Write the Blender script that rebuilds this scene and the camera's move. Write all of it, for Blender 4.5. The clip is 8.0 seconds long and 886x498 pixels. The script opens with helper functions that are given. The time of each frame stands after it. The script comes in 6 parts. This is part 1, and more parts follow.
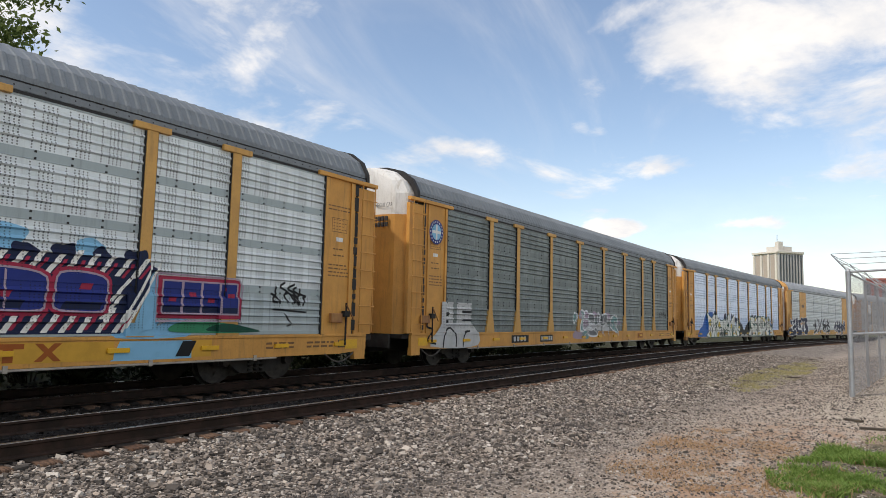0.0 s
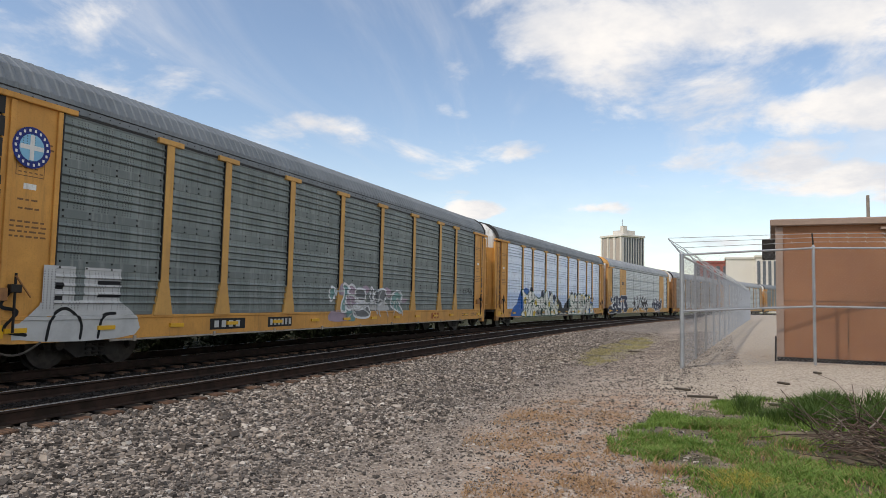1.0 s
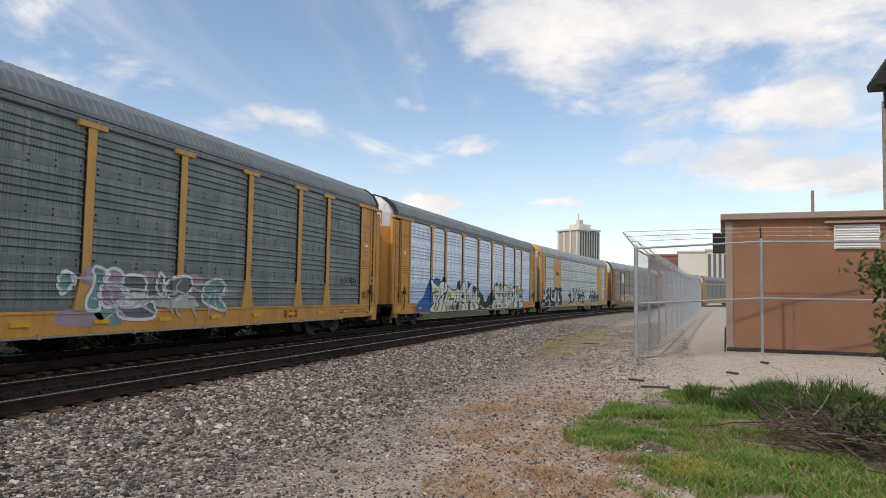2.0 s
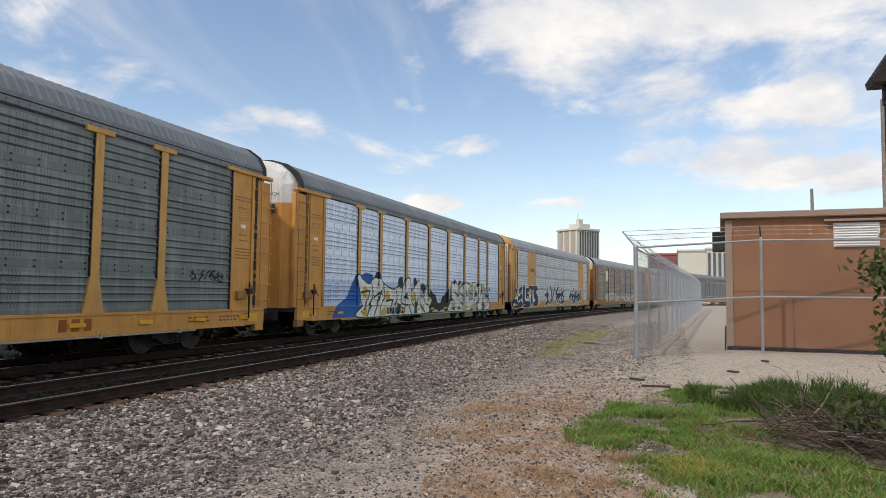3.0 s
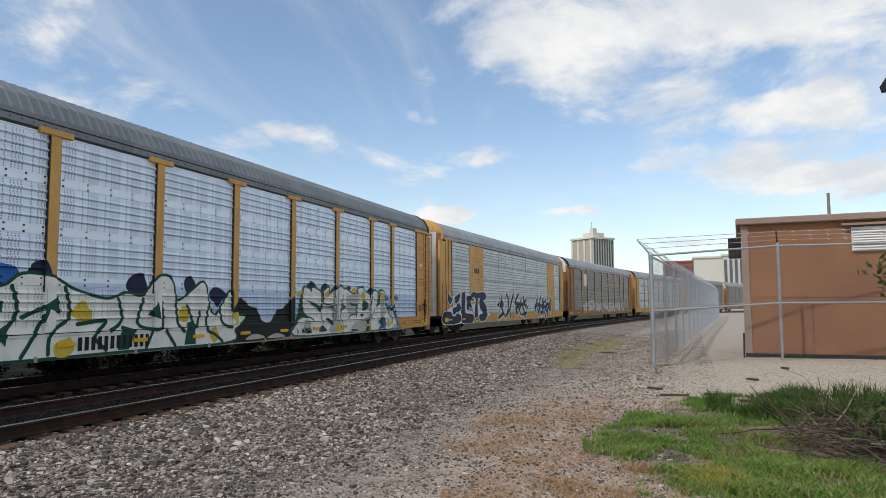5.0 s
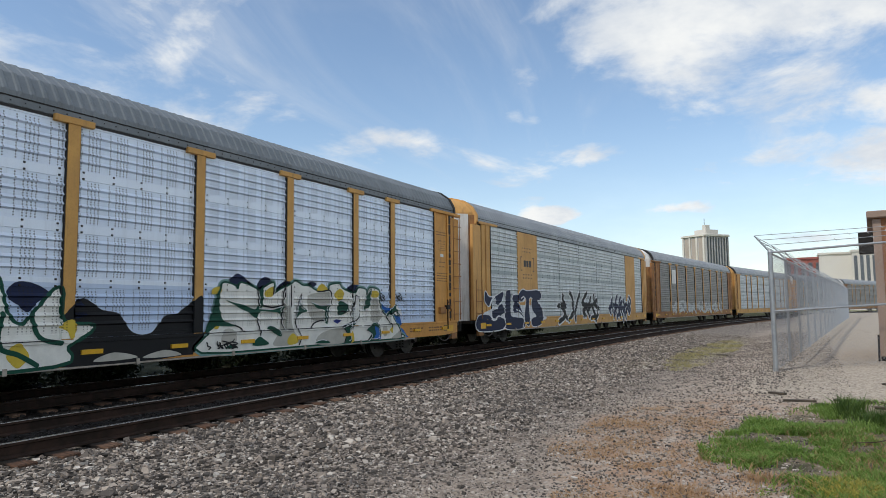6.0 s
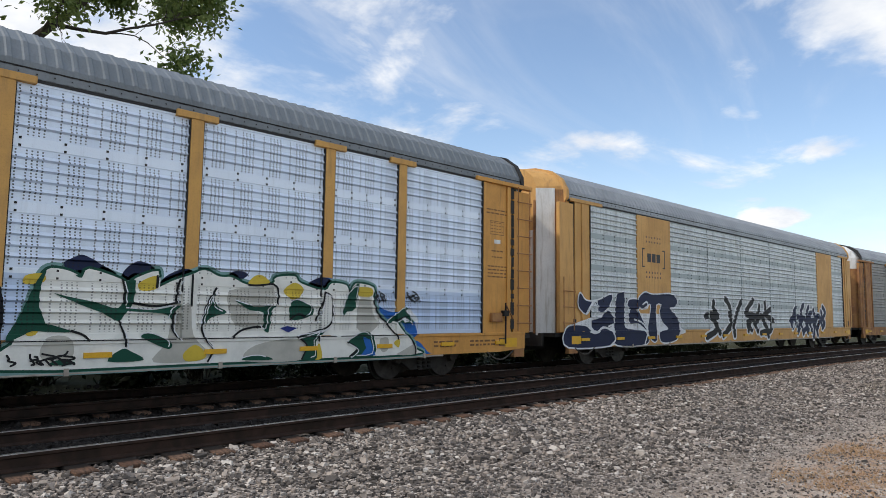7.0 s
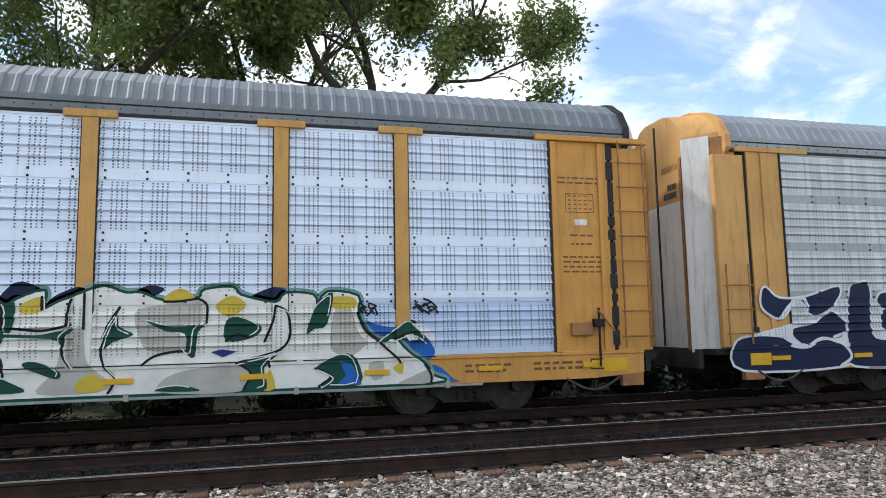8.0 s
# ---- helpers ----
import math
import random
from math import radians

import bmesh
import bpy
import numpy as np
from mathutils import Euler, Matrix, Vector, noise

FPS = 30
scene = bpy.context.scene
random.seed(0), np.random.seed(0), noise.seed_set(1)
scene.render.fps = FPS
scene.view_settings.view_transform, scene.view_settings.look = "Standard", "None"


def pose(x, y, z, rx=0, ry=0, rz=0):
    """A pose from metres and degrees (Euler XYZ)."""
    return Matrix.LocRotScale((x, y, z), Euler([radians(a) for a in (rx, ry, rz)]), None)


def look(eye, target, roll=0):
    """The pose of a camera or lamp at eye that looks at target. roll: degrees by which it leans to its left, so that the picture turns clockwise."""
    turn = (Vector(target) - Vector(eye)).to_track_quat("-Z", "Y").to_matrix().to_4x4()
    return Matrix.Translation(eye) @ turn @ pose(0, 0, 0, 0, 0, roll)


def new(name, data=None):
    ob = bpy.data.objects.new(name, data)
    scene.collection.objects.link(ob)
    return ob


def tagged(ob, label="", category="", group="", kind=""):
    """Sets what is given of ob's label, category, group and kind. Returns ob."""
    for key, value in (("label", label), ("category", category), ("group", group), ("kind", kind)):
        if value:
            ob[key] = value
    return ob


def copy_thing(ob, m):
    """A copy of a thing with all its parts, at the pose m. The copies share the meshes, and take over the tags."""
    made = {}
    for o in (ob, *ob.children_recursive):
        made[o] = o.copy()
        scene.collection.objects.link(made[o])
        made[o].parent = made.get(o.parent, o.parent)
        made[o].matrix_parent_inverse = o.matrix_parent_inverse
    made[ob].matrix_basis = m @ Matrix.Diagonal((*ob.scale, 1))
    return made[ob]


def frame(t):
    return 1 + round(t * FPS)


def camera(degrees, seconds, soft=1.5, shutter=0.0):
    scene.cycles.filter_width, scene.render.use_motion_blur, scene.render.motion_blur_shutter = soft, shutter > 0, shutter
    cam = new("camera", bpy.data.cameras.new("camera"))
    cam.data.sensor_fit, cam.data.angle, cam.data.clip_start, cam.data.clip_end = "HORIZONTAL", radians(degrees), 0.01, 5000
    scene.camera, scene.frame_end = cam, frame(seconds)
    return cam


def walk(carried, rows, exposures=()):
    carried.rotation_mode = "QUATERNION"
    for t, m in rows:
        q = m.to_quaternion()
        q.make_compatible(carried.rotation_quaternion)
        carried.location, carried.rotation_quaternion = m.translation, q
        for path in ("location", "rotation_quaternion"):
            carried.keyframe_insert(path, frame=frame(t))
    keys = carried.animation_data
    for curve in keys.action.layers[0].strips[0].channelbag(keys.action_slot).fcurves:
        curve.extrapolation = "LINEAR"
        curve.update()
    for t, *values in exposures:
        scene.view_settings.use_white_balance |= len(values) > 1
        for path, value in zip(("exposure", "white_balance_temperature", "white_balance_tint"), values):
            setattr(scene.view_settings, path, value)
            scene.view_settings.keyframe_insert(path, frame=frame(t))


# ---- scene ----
from mathutils import geometry

EYE = 1.68
PATH = (
    (0, 5.64, -1.30, -57.38), (0.2, 5.58, -1.32, -62.00), (0.5, 4.91, -1.35, -64.74), (0.7, 4.70, -1.30, -66.83),
    (1, 4.17, -1.22, -68.69), (1.2, 4.05, -1.22, -69.75), (1.5, 4.04, -1.22, -70.75), (1.7, 3.83, -1.11, -71.48),
    (2, 3.71, -0.95, -72.14), (2.2, 3.81, -0.88, -72.59), (3.3, 3.79, -0.47, -71.91), (3.5, 3.87, -0.40, -71.83),
    (3.7, 3.93, -0.24, -71.91), (4, 4.21, 0.01, -71.92), (4.2, 4.46, 0.10, -71.87), (5.3, 4.70, 0.56, -69.96),
    (5.5, 4.64, 0.65, -68.67), (5.7, 4.60, 0.64, -66.05), (6, 4.88, 0.63, -62.29), (6.2, 4.86, -0.14, -59.93),
    (6.5, 5.41, -1.29, -54.49), (7, 5.34, -0.74, -45.64), (7.2, 5.60, -0.29, -39.72), (7.5, 5.87, 0.39, -29.47),
    (7.8, 6.50, 0.81, -21.30), (8, 6.47, 1.09, -15.00),
)
cam = camera(65.24, 8.0, 0.65)
walk(cam, [(t, pose(0, 0, EYE, 90 + p, r, y)) for t, p, r, y in PATH], [(0, 0.2, 7100, 12), (1, 0.05, 7000, 12), (4, 0.05, 6900, 11), (5.5, -0.03, 6600, 8), (6.5, 0.02, 6560, 8.5), (7, 0.18, 6580, 10), (7.5, 0.42, 6560, 10), (8, 0.66, 6540, 9.5)])

# ---- light: sun behind the train, broken cloud ----
SUN = Vector((-0.56, 0.315, 0.77)).normalized()
sun = new("sun", bpy.data.lights.new("sun", "SUN"))
sun.data.energy, sun.data.angle, sun.data.color = 2.3, radians(2.0), (1.0, 0.93, 0.84)
sun.matrix_world = look(SUN * 50, (0, 0, 0))


def op(nt, kind, a, b=None, c=None, clamp=False):
    """A math node; a, b and c are sockets or numbers."""
    n = nt.nodes.new("ShaderNodeMath")
    n.operation, n.use_clamp = kind, clamp
    for i, v in enumerate((a, b, c)):
        if v is None:
            continue
        if isinstance(v, (int, float)):
            n.inputs[i].default_value = v
        else:
            nt.links.new(v, n.inputs[i])
    return n.outputs[0]


def dot3(nt, v, d):
    n = nt.nodes.new("ShaderNodeVectorMath")
    n.operation = "DOT_PRODUCT"
    nt.links.new(v, n.inputs[0])
    n.inputs[1].default_value = d
    return n.outputs["Value"]


def fractal(nt, vec, scale, detail=4.0, rough=0.55, distort=0.0):
    n = nt.nodes.new("ShaderNodeTexNoise")
    n.inputs["Scale"].default_value, n.inputs["Detail"].default_value = scale, detail
    n.inputs["Roughness"].default_value, n.inputs["Distortion"].default_value = rough, distort
    nt.links.new(vec, n.inputs["Vector"])
    return n.outputs["Fac"]


def blend(nt, fac, a, b, how="MIX"):
    n = nt.nodes.new("ShaderNodeMix")
    n.data_type, n.blend_type = "RGBA", how
    for i, v in ((0, fac), (6, a), (7, b)):
        if isinstance(v, (int, float)):
            n.inputs[i].default_value = v
        elif isinstance(v, tuple):
            n.inputs[i].default_value = (*v, 1)
        else:
            nt.links.new(v, n.inputs[i])
    return n.outputs[2]


def step(nt, v, lo, hi):
    n = nt.nodes.new("ShaderNodeMapRange")
    n.interpolation_type = "SMOOTHSTEP"
    nt.links.new(v, n.inputs[0])
    n.inputs[1].default_value, n.inputs[2].default_value = lo, hi
    return n.outputs[0]


def aim(yaw, el):
    a, e = radians(yaw), radians(el)
    return Vector((-math.sin(a) * math.cos(e), math.cos(a) * math.cos(e), math.sin(e)))


def stretch_sky(nt, v):
    """Draws high thin cloud out into streaks."""
    n = nt.nodes.new("ShaderNodeMapping")
    n.inputs["Rotation"].default_value = (0, 0, radians(28))
    n.inputs["Scale"].default_value = (0.7, 1.9, 1.0)
    nt.links.new(v, n.inputs["Vector"])
    return n.outputs[0]


def sky():
    w = bpy.data.worlds.new("sky")
    scene.world = w
    w.use_nodes = True
    nt = w.node_tree
    nt.nodes.clear()
    tex = nt.nodes.new("ShaderNodeTexSky")
    tex.sky_type, tex.sun_disc = "NISHITA", False
    tex.sun_elevation, tex.sun_rotation = math.asin(SUN.z), math.atan2(SUN.x, SUN.y)
    tex.air_density, tex.dust_density, tex.ozone_density = 1.0, 0.4, 1.3
    co = nt.nodes.new("ShaderNodeTexCoord")
    d = co.outputs["Generated"]
    sep = nt.nodes.new("ShaderNodeSeparateXYZ")
    nt.links.new(d, sep.inputs[0])
    up = op(nt, "ADD", op(nt, "MAXIMUM", sep.outputs[2], 0.0), 0.22)
    flat = nt.nodes.new("ShaderNodeCombineXYZ")
    nt.links.new(op(nt, "DIVIDE", sep.outputs[0], up), flat.inputs[0])
    nt.links.new(op(nt, "DIVIDE", sep.outputs[1], up), flat.inputs[1])
    big = op(nt, "MULTIPLY", fractal(nt, flat.outputs[0], 2.6, 10, 0.6, 0.25), 1.5)
    warp = nt.nodes.new("ShaderNodeTexNoise")
    warp.inputs["Scale"].default_value, warp.inputs["Detail"].default_value = 9.0, 5.0
    nt.links.new(d, warp.inputs["Vector"])
    bent = nt.nodes.new("ShaderNodeVectorMath")
    bent.operation = "MULTIPLY_ADD"
    nt.links.new(warp.outputs["Color"], bent.inputs[0])
    bent.inputs[1].default_value = (0.07, 0.07, 0.07)
    nt.links.new(d, bent.inputs[2])
    shift = nt.nodes.new("ShaderNodeVectorMath")
    shift.operation = "SUBTRACT"
    nt.links.new(bent.outputs[0], shift.inputs[0])
    shift.inputs[1].default_value = (0.035, 0.035, 0.035)
    d = shift.outputs[0]
    # cloud masses: yaw, elevation, half width, half height, weight
    total = None
    for yaw, el, rw, rh, wt in ((-84, 21.5, 11, 4.5, 0.56), (-97, 22, 13, 6, 0.54), (-98.2, 14.5, 4.5, 1.9, 0.62), (-92, 10.6, 7, 1.8, 0.46), (-101.5, 9.0, 5, 1.5, 0.6), (-92, 16.5, 6, 2.5, 0.4),
                                (-71, 7.6, 2.2, 0.75, 0.62), (-80.9, 7.5, 2.8, 0.55, 0.5), (-68.6, 15.9, 1.0, 0.9, 0.26), (-70.6, 15.6, 1.7, 0.8, 0.29), (-74.4, 11.7, 1.6, 0.6, 0.42), (-56, 13.5, 9, 1.3, 0.3), (-100, 5.5, 6, 0.8, 0.4), (-93, 5.0, 4, 0.5, 0.4), (-63, 12.0, 9, 1.6, 0.30), (-74, 12, 4.0, 0.9, 0.26),
                                (-38, 21.0, 6.5, 6, 0.46), (-27, 17, 9, 6, 0.46), (-47, 14, 8, 3, 0.30), (-5, 22, 24, 10, 0.55), (-52, 9, 16, 2.5, 0.24), (-41, 27, 5, 5, 0.42),
                                # Unseen clouds outside the view, added to brighten the train's near side.
                                (30, 40, 30, 20, 0.3), (120, 35, 40, 22, 0.52), (-150, 30, 40, 22, 0.52), (180, 55, 50, 28, 0.52)):
        c, a = aim(yaw, el), aim(yaw - 90, 0)
        b = a.cross(c)
        u = op(nt, "DIVIDE", dot3(nt, d, a), math.sin(radians(rw)))
        v = op(nt, "DIVIDE", dot3(nt, d, b), math.sin(radians(rh)))
        q = op(nt, "ADD", op(nt, "MULTIPLY", u, u), op(nt, "MULTIPLY", v, v))
        q = op(nt, "SUBTRACT", 1.0, op(nt, "MULTIPLY", q, 0.42), clamp=True)
        q = op(nt, "MULTIPLY", op(nt, "MULTIPLY", q, wt), step(nt, dot3(nt, d, c), 0.2, 0.5))
        total = q if total is None else op(nt, "MAXIMUM", total, q)
    mask = step(nt, op(nt, "ADD", big, total), 0.93, 1.31)
    veil = op(nt, "MULTIPLY", step(nt, fractal(nt, stretch_sky(nt, flat.outputs[0]), 0.9, 7, 0.62, 0.8), 0.46, 0.72), 0.45)
    haze = op(nt, "SUBTRACT", 1.0, step(nt, sep.outputs[2], 0.0, 0.28))
    veil = op(nt, "MAXIMUM", veil, op(nt, "MULTIPLY", haze, 0.26))
    cover = op(nt, "MAXIMUM", mask, veil)
    shade = fractal(nt, flat.outputs[0], 3.2, 5, 0.6)
    white = blend(nt, step(nt, shade, 0.35, 0.7), (4.2, 4.5, 5.0), (5.75, 5.8, 5.85))
    mixed = blend(nt, cover, tex.outputs[0], white)
    back = nt.nodes.new("ShaderNodeBackground")
    back.inputs[1].default_value = 0.165
    out = nt.nodes.new("ShaderNodeOutputWorld")
    nt.links.new(mixed, back.inputs[0])
    nt.links.new(back.outputs[0], out.inputs[0])


sky()


# ---- materials ----
def stuff(name):
    m = bpy.data.materials.new(name)
    m.use_nodes = True
    nt = m.node_tree
    return m, nt, nt.nodes["Principled BSDF"], nt.nodes.new("ShaderNodeTexCoord").outputs["Object"]


def stretch(nt, co, s):
    n = nt.nodes.new("ShaderNodeMapping")
    n.inputs["Scale"].default_value = s
    nt.links.new(co, n.inputs["Vector"])
    return n.outputs[0]


def relief(nt, bs, h, strength=0.3, dist=0.02):
    n = nt.nodes.new("ShaderNodeBump")
    n.inputs["Strength"].default_value, n.inputs["Distance"].default_value = strength, dist
    nt.links.new(h, n.inputs["Height"])
    nt.links.new(n.outputs[0], bs.inputs["Normal"])


def surf(name, a, b, rough=0.7, metal=0.0, scale=2.0, fine=40.0, bump=0.2, streak=0.0, grime=(0.08, 0.07, 0.06), spec=0.35):
    """Two tones in patches, fine grain, optional vertical streaks of grime."""
    m, nt, bs, co = stuff(name)
    n1 = fractal(nt, co, scale, 5, 0.6, 0.3)
    n2 = fractal(nt, co, fine, 3, 0.6)
    col = blend(nt, step(nt, n1, 0.35, 0.65), a, b)
    col = blend(nt, op(nt, "MULTIPLY", step(nt, n2, 0.45, 0.75), 0.35), col, tuple(v * 0.6 for v in a))
    if streak:
        s = fractal(nt, stretch(nt, co, (5.0, 5.0, 0.5)), 1.5, 5, 0.65)
        col = blend(nt, op(nt, "MULTIPLY", step(nt, s, 0.5, 0.72), streak), col, grime)
    nt.links.new(col, bs.inputs["Base Color"])
    nt.links.new(op(nt, "ADD", rough - 0.1, op(nt, "MULTIPLY", n1, 0.2)), bs.inputs["Roughness"])
    bs.inputs["Metallic"].default_value = metal
    bs.inputs["Specular IOR Level"].default_value = spec
    if bump:
        relief(nt, bs, n2, bump, 0.01)
    return m


SHEET = 0.93      # height of one side sheet
LOW = 1.02        # foot of the side sheets over the rail


def holes(nt, co):
    """Mask of the small ventilation holes in the side sheets."""
    sep = nt.nodes.new("ShaderNodeSeparateXYZ")
    nt.links.new(co, sep.inputs[0])
    x, z = sep.outputs[0], sep.outputs[2]
    col = op(nt, "LESS_THAN", op(nt, "ABSOLUTE", op(nt, "SUBTRACT", op(nt, "FRACT", op(nt, "DIVIDE", x, 0.07)), 0.5)), 0.17)
    many = op(nt, "LESS_THAN", op(nt, "FRACT", op(nt, "DIVIDE", x, 0.56)), 0.5)
    lone = op(nt, "LESS_THAN", op(nt, "ABSOLUTE", op(nt, "SUBTRACT", op(nt, "FRACT", op(nt, "DIVIDE", x, 0.56)), 0.8125)), 0.065)
    row = op(nt, "LESS_THAN", op(nt, "FRACT", op(nt, "DIVIDE", z, 0.046)), 0.52)
    f = op(nt, "FRACT", op(nt, "DIVIDE", op(nt, "SUBTRACT", z, LOW), SHEET))
    zone = op(nt, "LESS_THAN", op(nt, "ABSOLUTE", op(nt, "SUBTRACT", f, 0.5)), 0.39)
    m = op(nt, "MULTIPLY", op(nt, "MULTIPLY", col, row), op(nt, "MULTIPLY", zone, op(nt, "MAXIMUM", many, lone)))
    return m, f, sep


def sheet_metal(name, a, b, band, hole=0.8, streak=0.3, low=None, grime=(0.1, 0.09, 0.08), metal=0.25):
    """Galvanised perforated side sheet; band is the tone of the plain strips, low that of the lowest sheet."""
    m, nt, bs, co = stuff(name)
    mask, f, sep = holes(nt, co)
    n1 = fractal(nt, stretch(nt, co, (1.2, 1.2, 1.2)), 1.3, 5, 0.6, 0.4)
    n2 = fractal(nt, co, 55, 3, 0.6)
    col = blend(nt, step(nt, n1, 0.35, 0.65), a, b)
    strip = op(nt, "GREATER_THAN", op(nt, "ABSOLUTE", op(nt, "SUBTRACT", f, 0.5)), 0.415)
    col = blend(nt, op(nt, "MULTIPLY", strip, 0.85), col, band)
    if low:
        k = op(nt, "LESS_THAN", sep.outputs[2], LOW + SHEET)
        col = blend(nt, op(nt, "MULTIPLY", k, 0.75), col, low)
    s = fractal(nt, stretch(nt, co, (7.0, 7.0, 0.6)), 1.5, 5, 0.65)
    col = blend(nt, op(nt, "MULTIPLY", step(nt, s, 0.48, 0.75), streak), col, grime)
    s2 = fractal(nt, stretch(nt, co, (0.5, 0.5, 9.0)), 1.0, 4, 0.6)
    col = blend(nt, op(nt, "MULTIPLY", step(nt, s2, 0.5, 0.7), streak * 0.6), col, tuple(v * 0.62 for v in a))
    col = blend(nt, op(nt, "MULTIPLY", step(nt, n2, 0.5, 0.8), 0.25), col, tuple(v * 0.6 for v in a))
    col = blend(nt, op(nt, "MULTIPLY", mask, hole), col, (0.015, 0.016, 0.018))
    nt.links.new(col, bs.inputs["Base Color"])
    bs.inputs["Metallic"].default_value = metal
    nt.links.new(op(nt, "ADD", 0.42, op(nt, "MULTIPLY", n1, 0.25)), bs.inputs["Roughness"])
    relief(nt, bs, n2, 0.1, 0.004)
    return m


def spray(name, col, rough=0.55):
    """Spray paint over the perforated sheets: the holes show through it."""
    m, nt, bs, co = stuff(name)
    mask, f, sep = holes(nt, co)
    on = op(nt, "GREATER_THAN", sep.outputs[2], LOW)
    n = fractal(nt, co, 3.0, 5, 0.65)
    c = blend(nt, op(nt, "MULTIPLY", step(nt, n, 0.4, 0.7), 0.4), col, tuple(v * 0.62 + 0.004 for v in col))
    c = blend(nt, op(nt, "MULTIPLY", op(nt, "MULTIPLY", mask, on), 0.6), c, (0.02, 0.02, 0.022))
    nt.links.new(c, bs.inputs["Base Color"])
    bs.inputs["Roughness"].default_value = rough
    bs.inputs["Specular IOR Level"].default_value = 0.2
    return m


YELLOW = surf("aged yellow paint", (0.66, 0.325, 0.075), (0.55, 0.27, 0.065), 0.6, 0.0, 1.2, 30, 0.12, 0.45, (0.24, 0.13, 0.05))
GOLD = surf("faded gold paint", (0.64, 0.36, 0.12), (0.54, 0.30, 0.10), 0.65, 0.0, 1.0, 30, 0.12, 0.45, (0.28, 0.15, 0.07))
PALE = surf("chalky yellow post paint", (0.62, 0.345, 0.10), (0.54, 0.30, 0.095), 0.65, 0.0, 2.0, 40, 0.1, 0.35, (0.25, 0.16, 0.08))
RUSTY = surf("rusty yellow paint", (0.40, 0.20, 0.07), (0.28, 0.13, 0.06), 0.75, 0.0, 2.5, 40, 0.2, 0.5, (0.1, 0.06, 0.04))
GALV = surf("galvanised roof sheet", (0.205, 0.228, 0.247), (0.165, 0.187, 0.205), 0.6, 0.1, 0.8, 30, 0.1, 0.3, (0.12, 0.12, 0.12))
GALV2 = surf("pale roof sheet", (0.33, 0.35, 0.37), (0.27, 0.29, 0.31), 0.45, 0.3, 0.8, 30, 0.1, 0.25, (0.15, 0.15, 0.15))
CAST = surf("grimy cast steel", (0.055, 0.05, 0.046), (0.035, 0.031, 0.028), 0.75, 0.2, 3, 30, 0.3)
DARK = surf("dark steel", (0.018, 0.017, 0.017), (0.032, 0.028, 0.025), 0.7, 0.3, 3, 30, 0.3)
BLACK = surf("black rubber trim", (0.02, 0.02, 0.022), (0.03, 0.03, 0.03), 0.7, 0, 3, 40, 0.1)
WHITE = surf("white door paint", (0.78, 0.78, 0.76), (0.68, 0.68, 0.66), 0.6, 0, 1.2, 30, 0.1, 0.5, (0.3, 0.25, 0.18))
WHEEL = surf("worn wheel steel", (0.075, 0.066, 0.06), (0.045, 0.039, 0.035), 0.55, 0.6, 6, 60, 0.2)
REFLECT = surf("yellow reflector tape", (0.75, 0.42, 0.02), (0.68, 0.38, 0.03), 0.4, 0, 6, 60, 0.0)
INK = surf("black stencil paint", (0.03, 0.03, 0.035), (0.05, 0.05, 0.05), 0.6, 0, 6, 60, 0.0)
BROWNINK = surf("brown stencil paint", (0.16, 0.08, 0.03), (0.2, 0.1, 0.04), 0.6, 0, 6, 60, 0.0)
RAILSIDE = surf("rusty rail steel", (0.05, 0.03, 0.023), (0.028, 0.02, 0.016), 0.85, 0.0, 4, 60, 0.3, spec=0.12)
SHINE = surf("polished rail head", (0.30, 0.29, 0.28), (0.22, 0.2, 0.19), 0.28, 0.9, 2, 40, 0.05)


def tie_wood():
    """Creosoted timber: weathered ends, grease and painted-in shade between the rails."""
    m, nt, bs, co = stuff("weathered timber tie")
    sep = nt.nodes.new("ShaderNodeSeparateXYZ")
    nt.links.new(co, sep.inputs[0])
    info = nt.nodes.new("ShaderNodeObjectInfo")
    grain = fractal(nt, stretch(nt, co, (9.0, 1.2, 9.0)), 6, 5, 0.65)
    col = blend(nt, info.outputs["Random"], (0.12, 0.066, 0.044), (0.20, 0.125, 0.085))
    col = blend(nt, step(nt, grain, 0.4, 0.66), col, (0.05, 0.034, 0.026))
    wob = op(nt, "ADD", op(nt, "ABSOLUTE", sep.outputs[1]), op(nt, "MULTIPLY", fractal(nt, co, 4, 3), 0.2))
    # All but the tie ends goes near black, for grease and track shade.
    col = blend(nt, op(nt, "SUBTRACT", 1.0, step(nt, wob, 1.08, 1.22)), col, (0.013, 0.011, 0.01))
    nt.links.new(col, bs.inputs["Base Color"])
    bs.inputs["Roughness"].default_value = 0.9
    bs.inputs["Specular IOR Level"].default_value = 0.15
    relief(nt, bs, grain, 0.5, 0.02)
    return m


TIE = tie_wood()
BROWN = surf("brown stucco wall", (0.30, 0.145, 0.075), (0.255, 0.12, 0.062), 0.85, 0, 0.8, 22, 0.5, 0.2, (0.17, 0.08, 0.045))
TRIM = surf("tan roof trim", (0.33, 0.24, 0.19), (0.29, 0.21, 0.165), 0.7, 0, 1, 40, 0.1)
ZINC = surf("galvanised fence steel", (0.42, 0.44, 0.46), (0.34, 0.36, 0.38), 0.45, 0.6, 4, 60, 0.1)
BARK = surf("dark bark", (0.045, 0.036, 0.028), (0.075, 0.06, 0.045), 0.95, 0, 3, 30, 0.8)
CONCRETE = surf("pale concrete", (0.52, 0.51, 0.50), (0.46, 0.45, 0.44), 0.85, 0, 0.1, 3, 0.2)
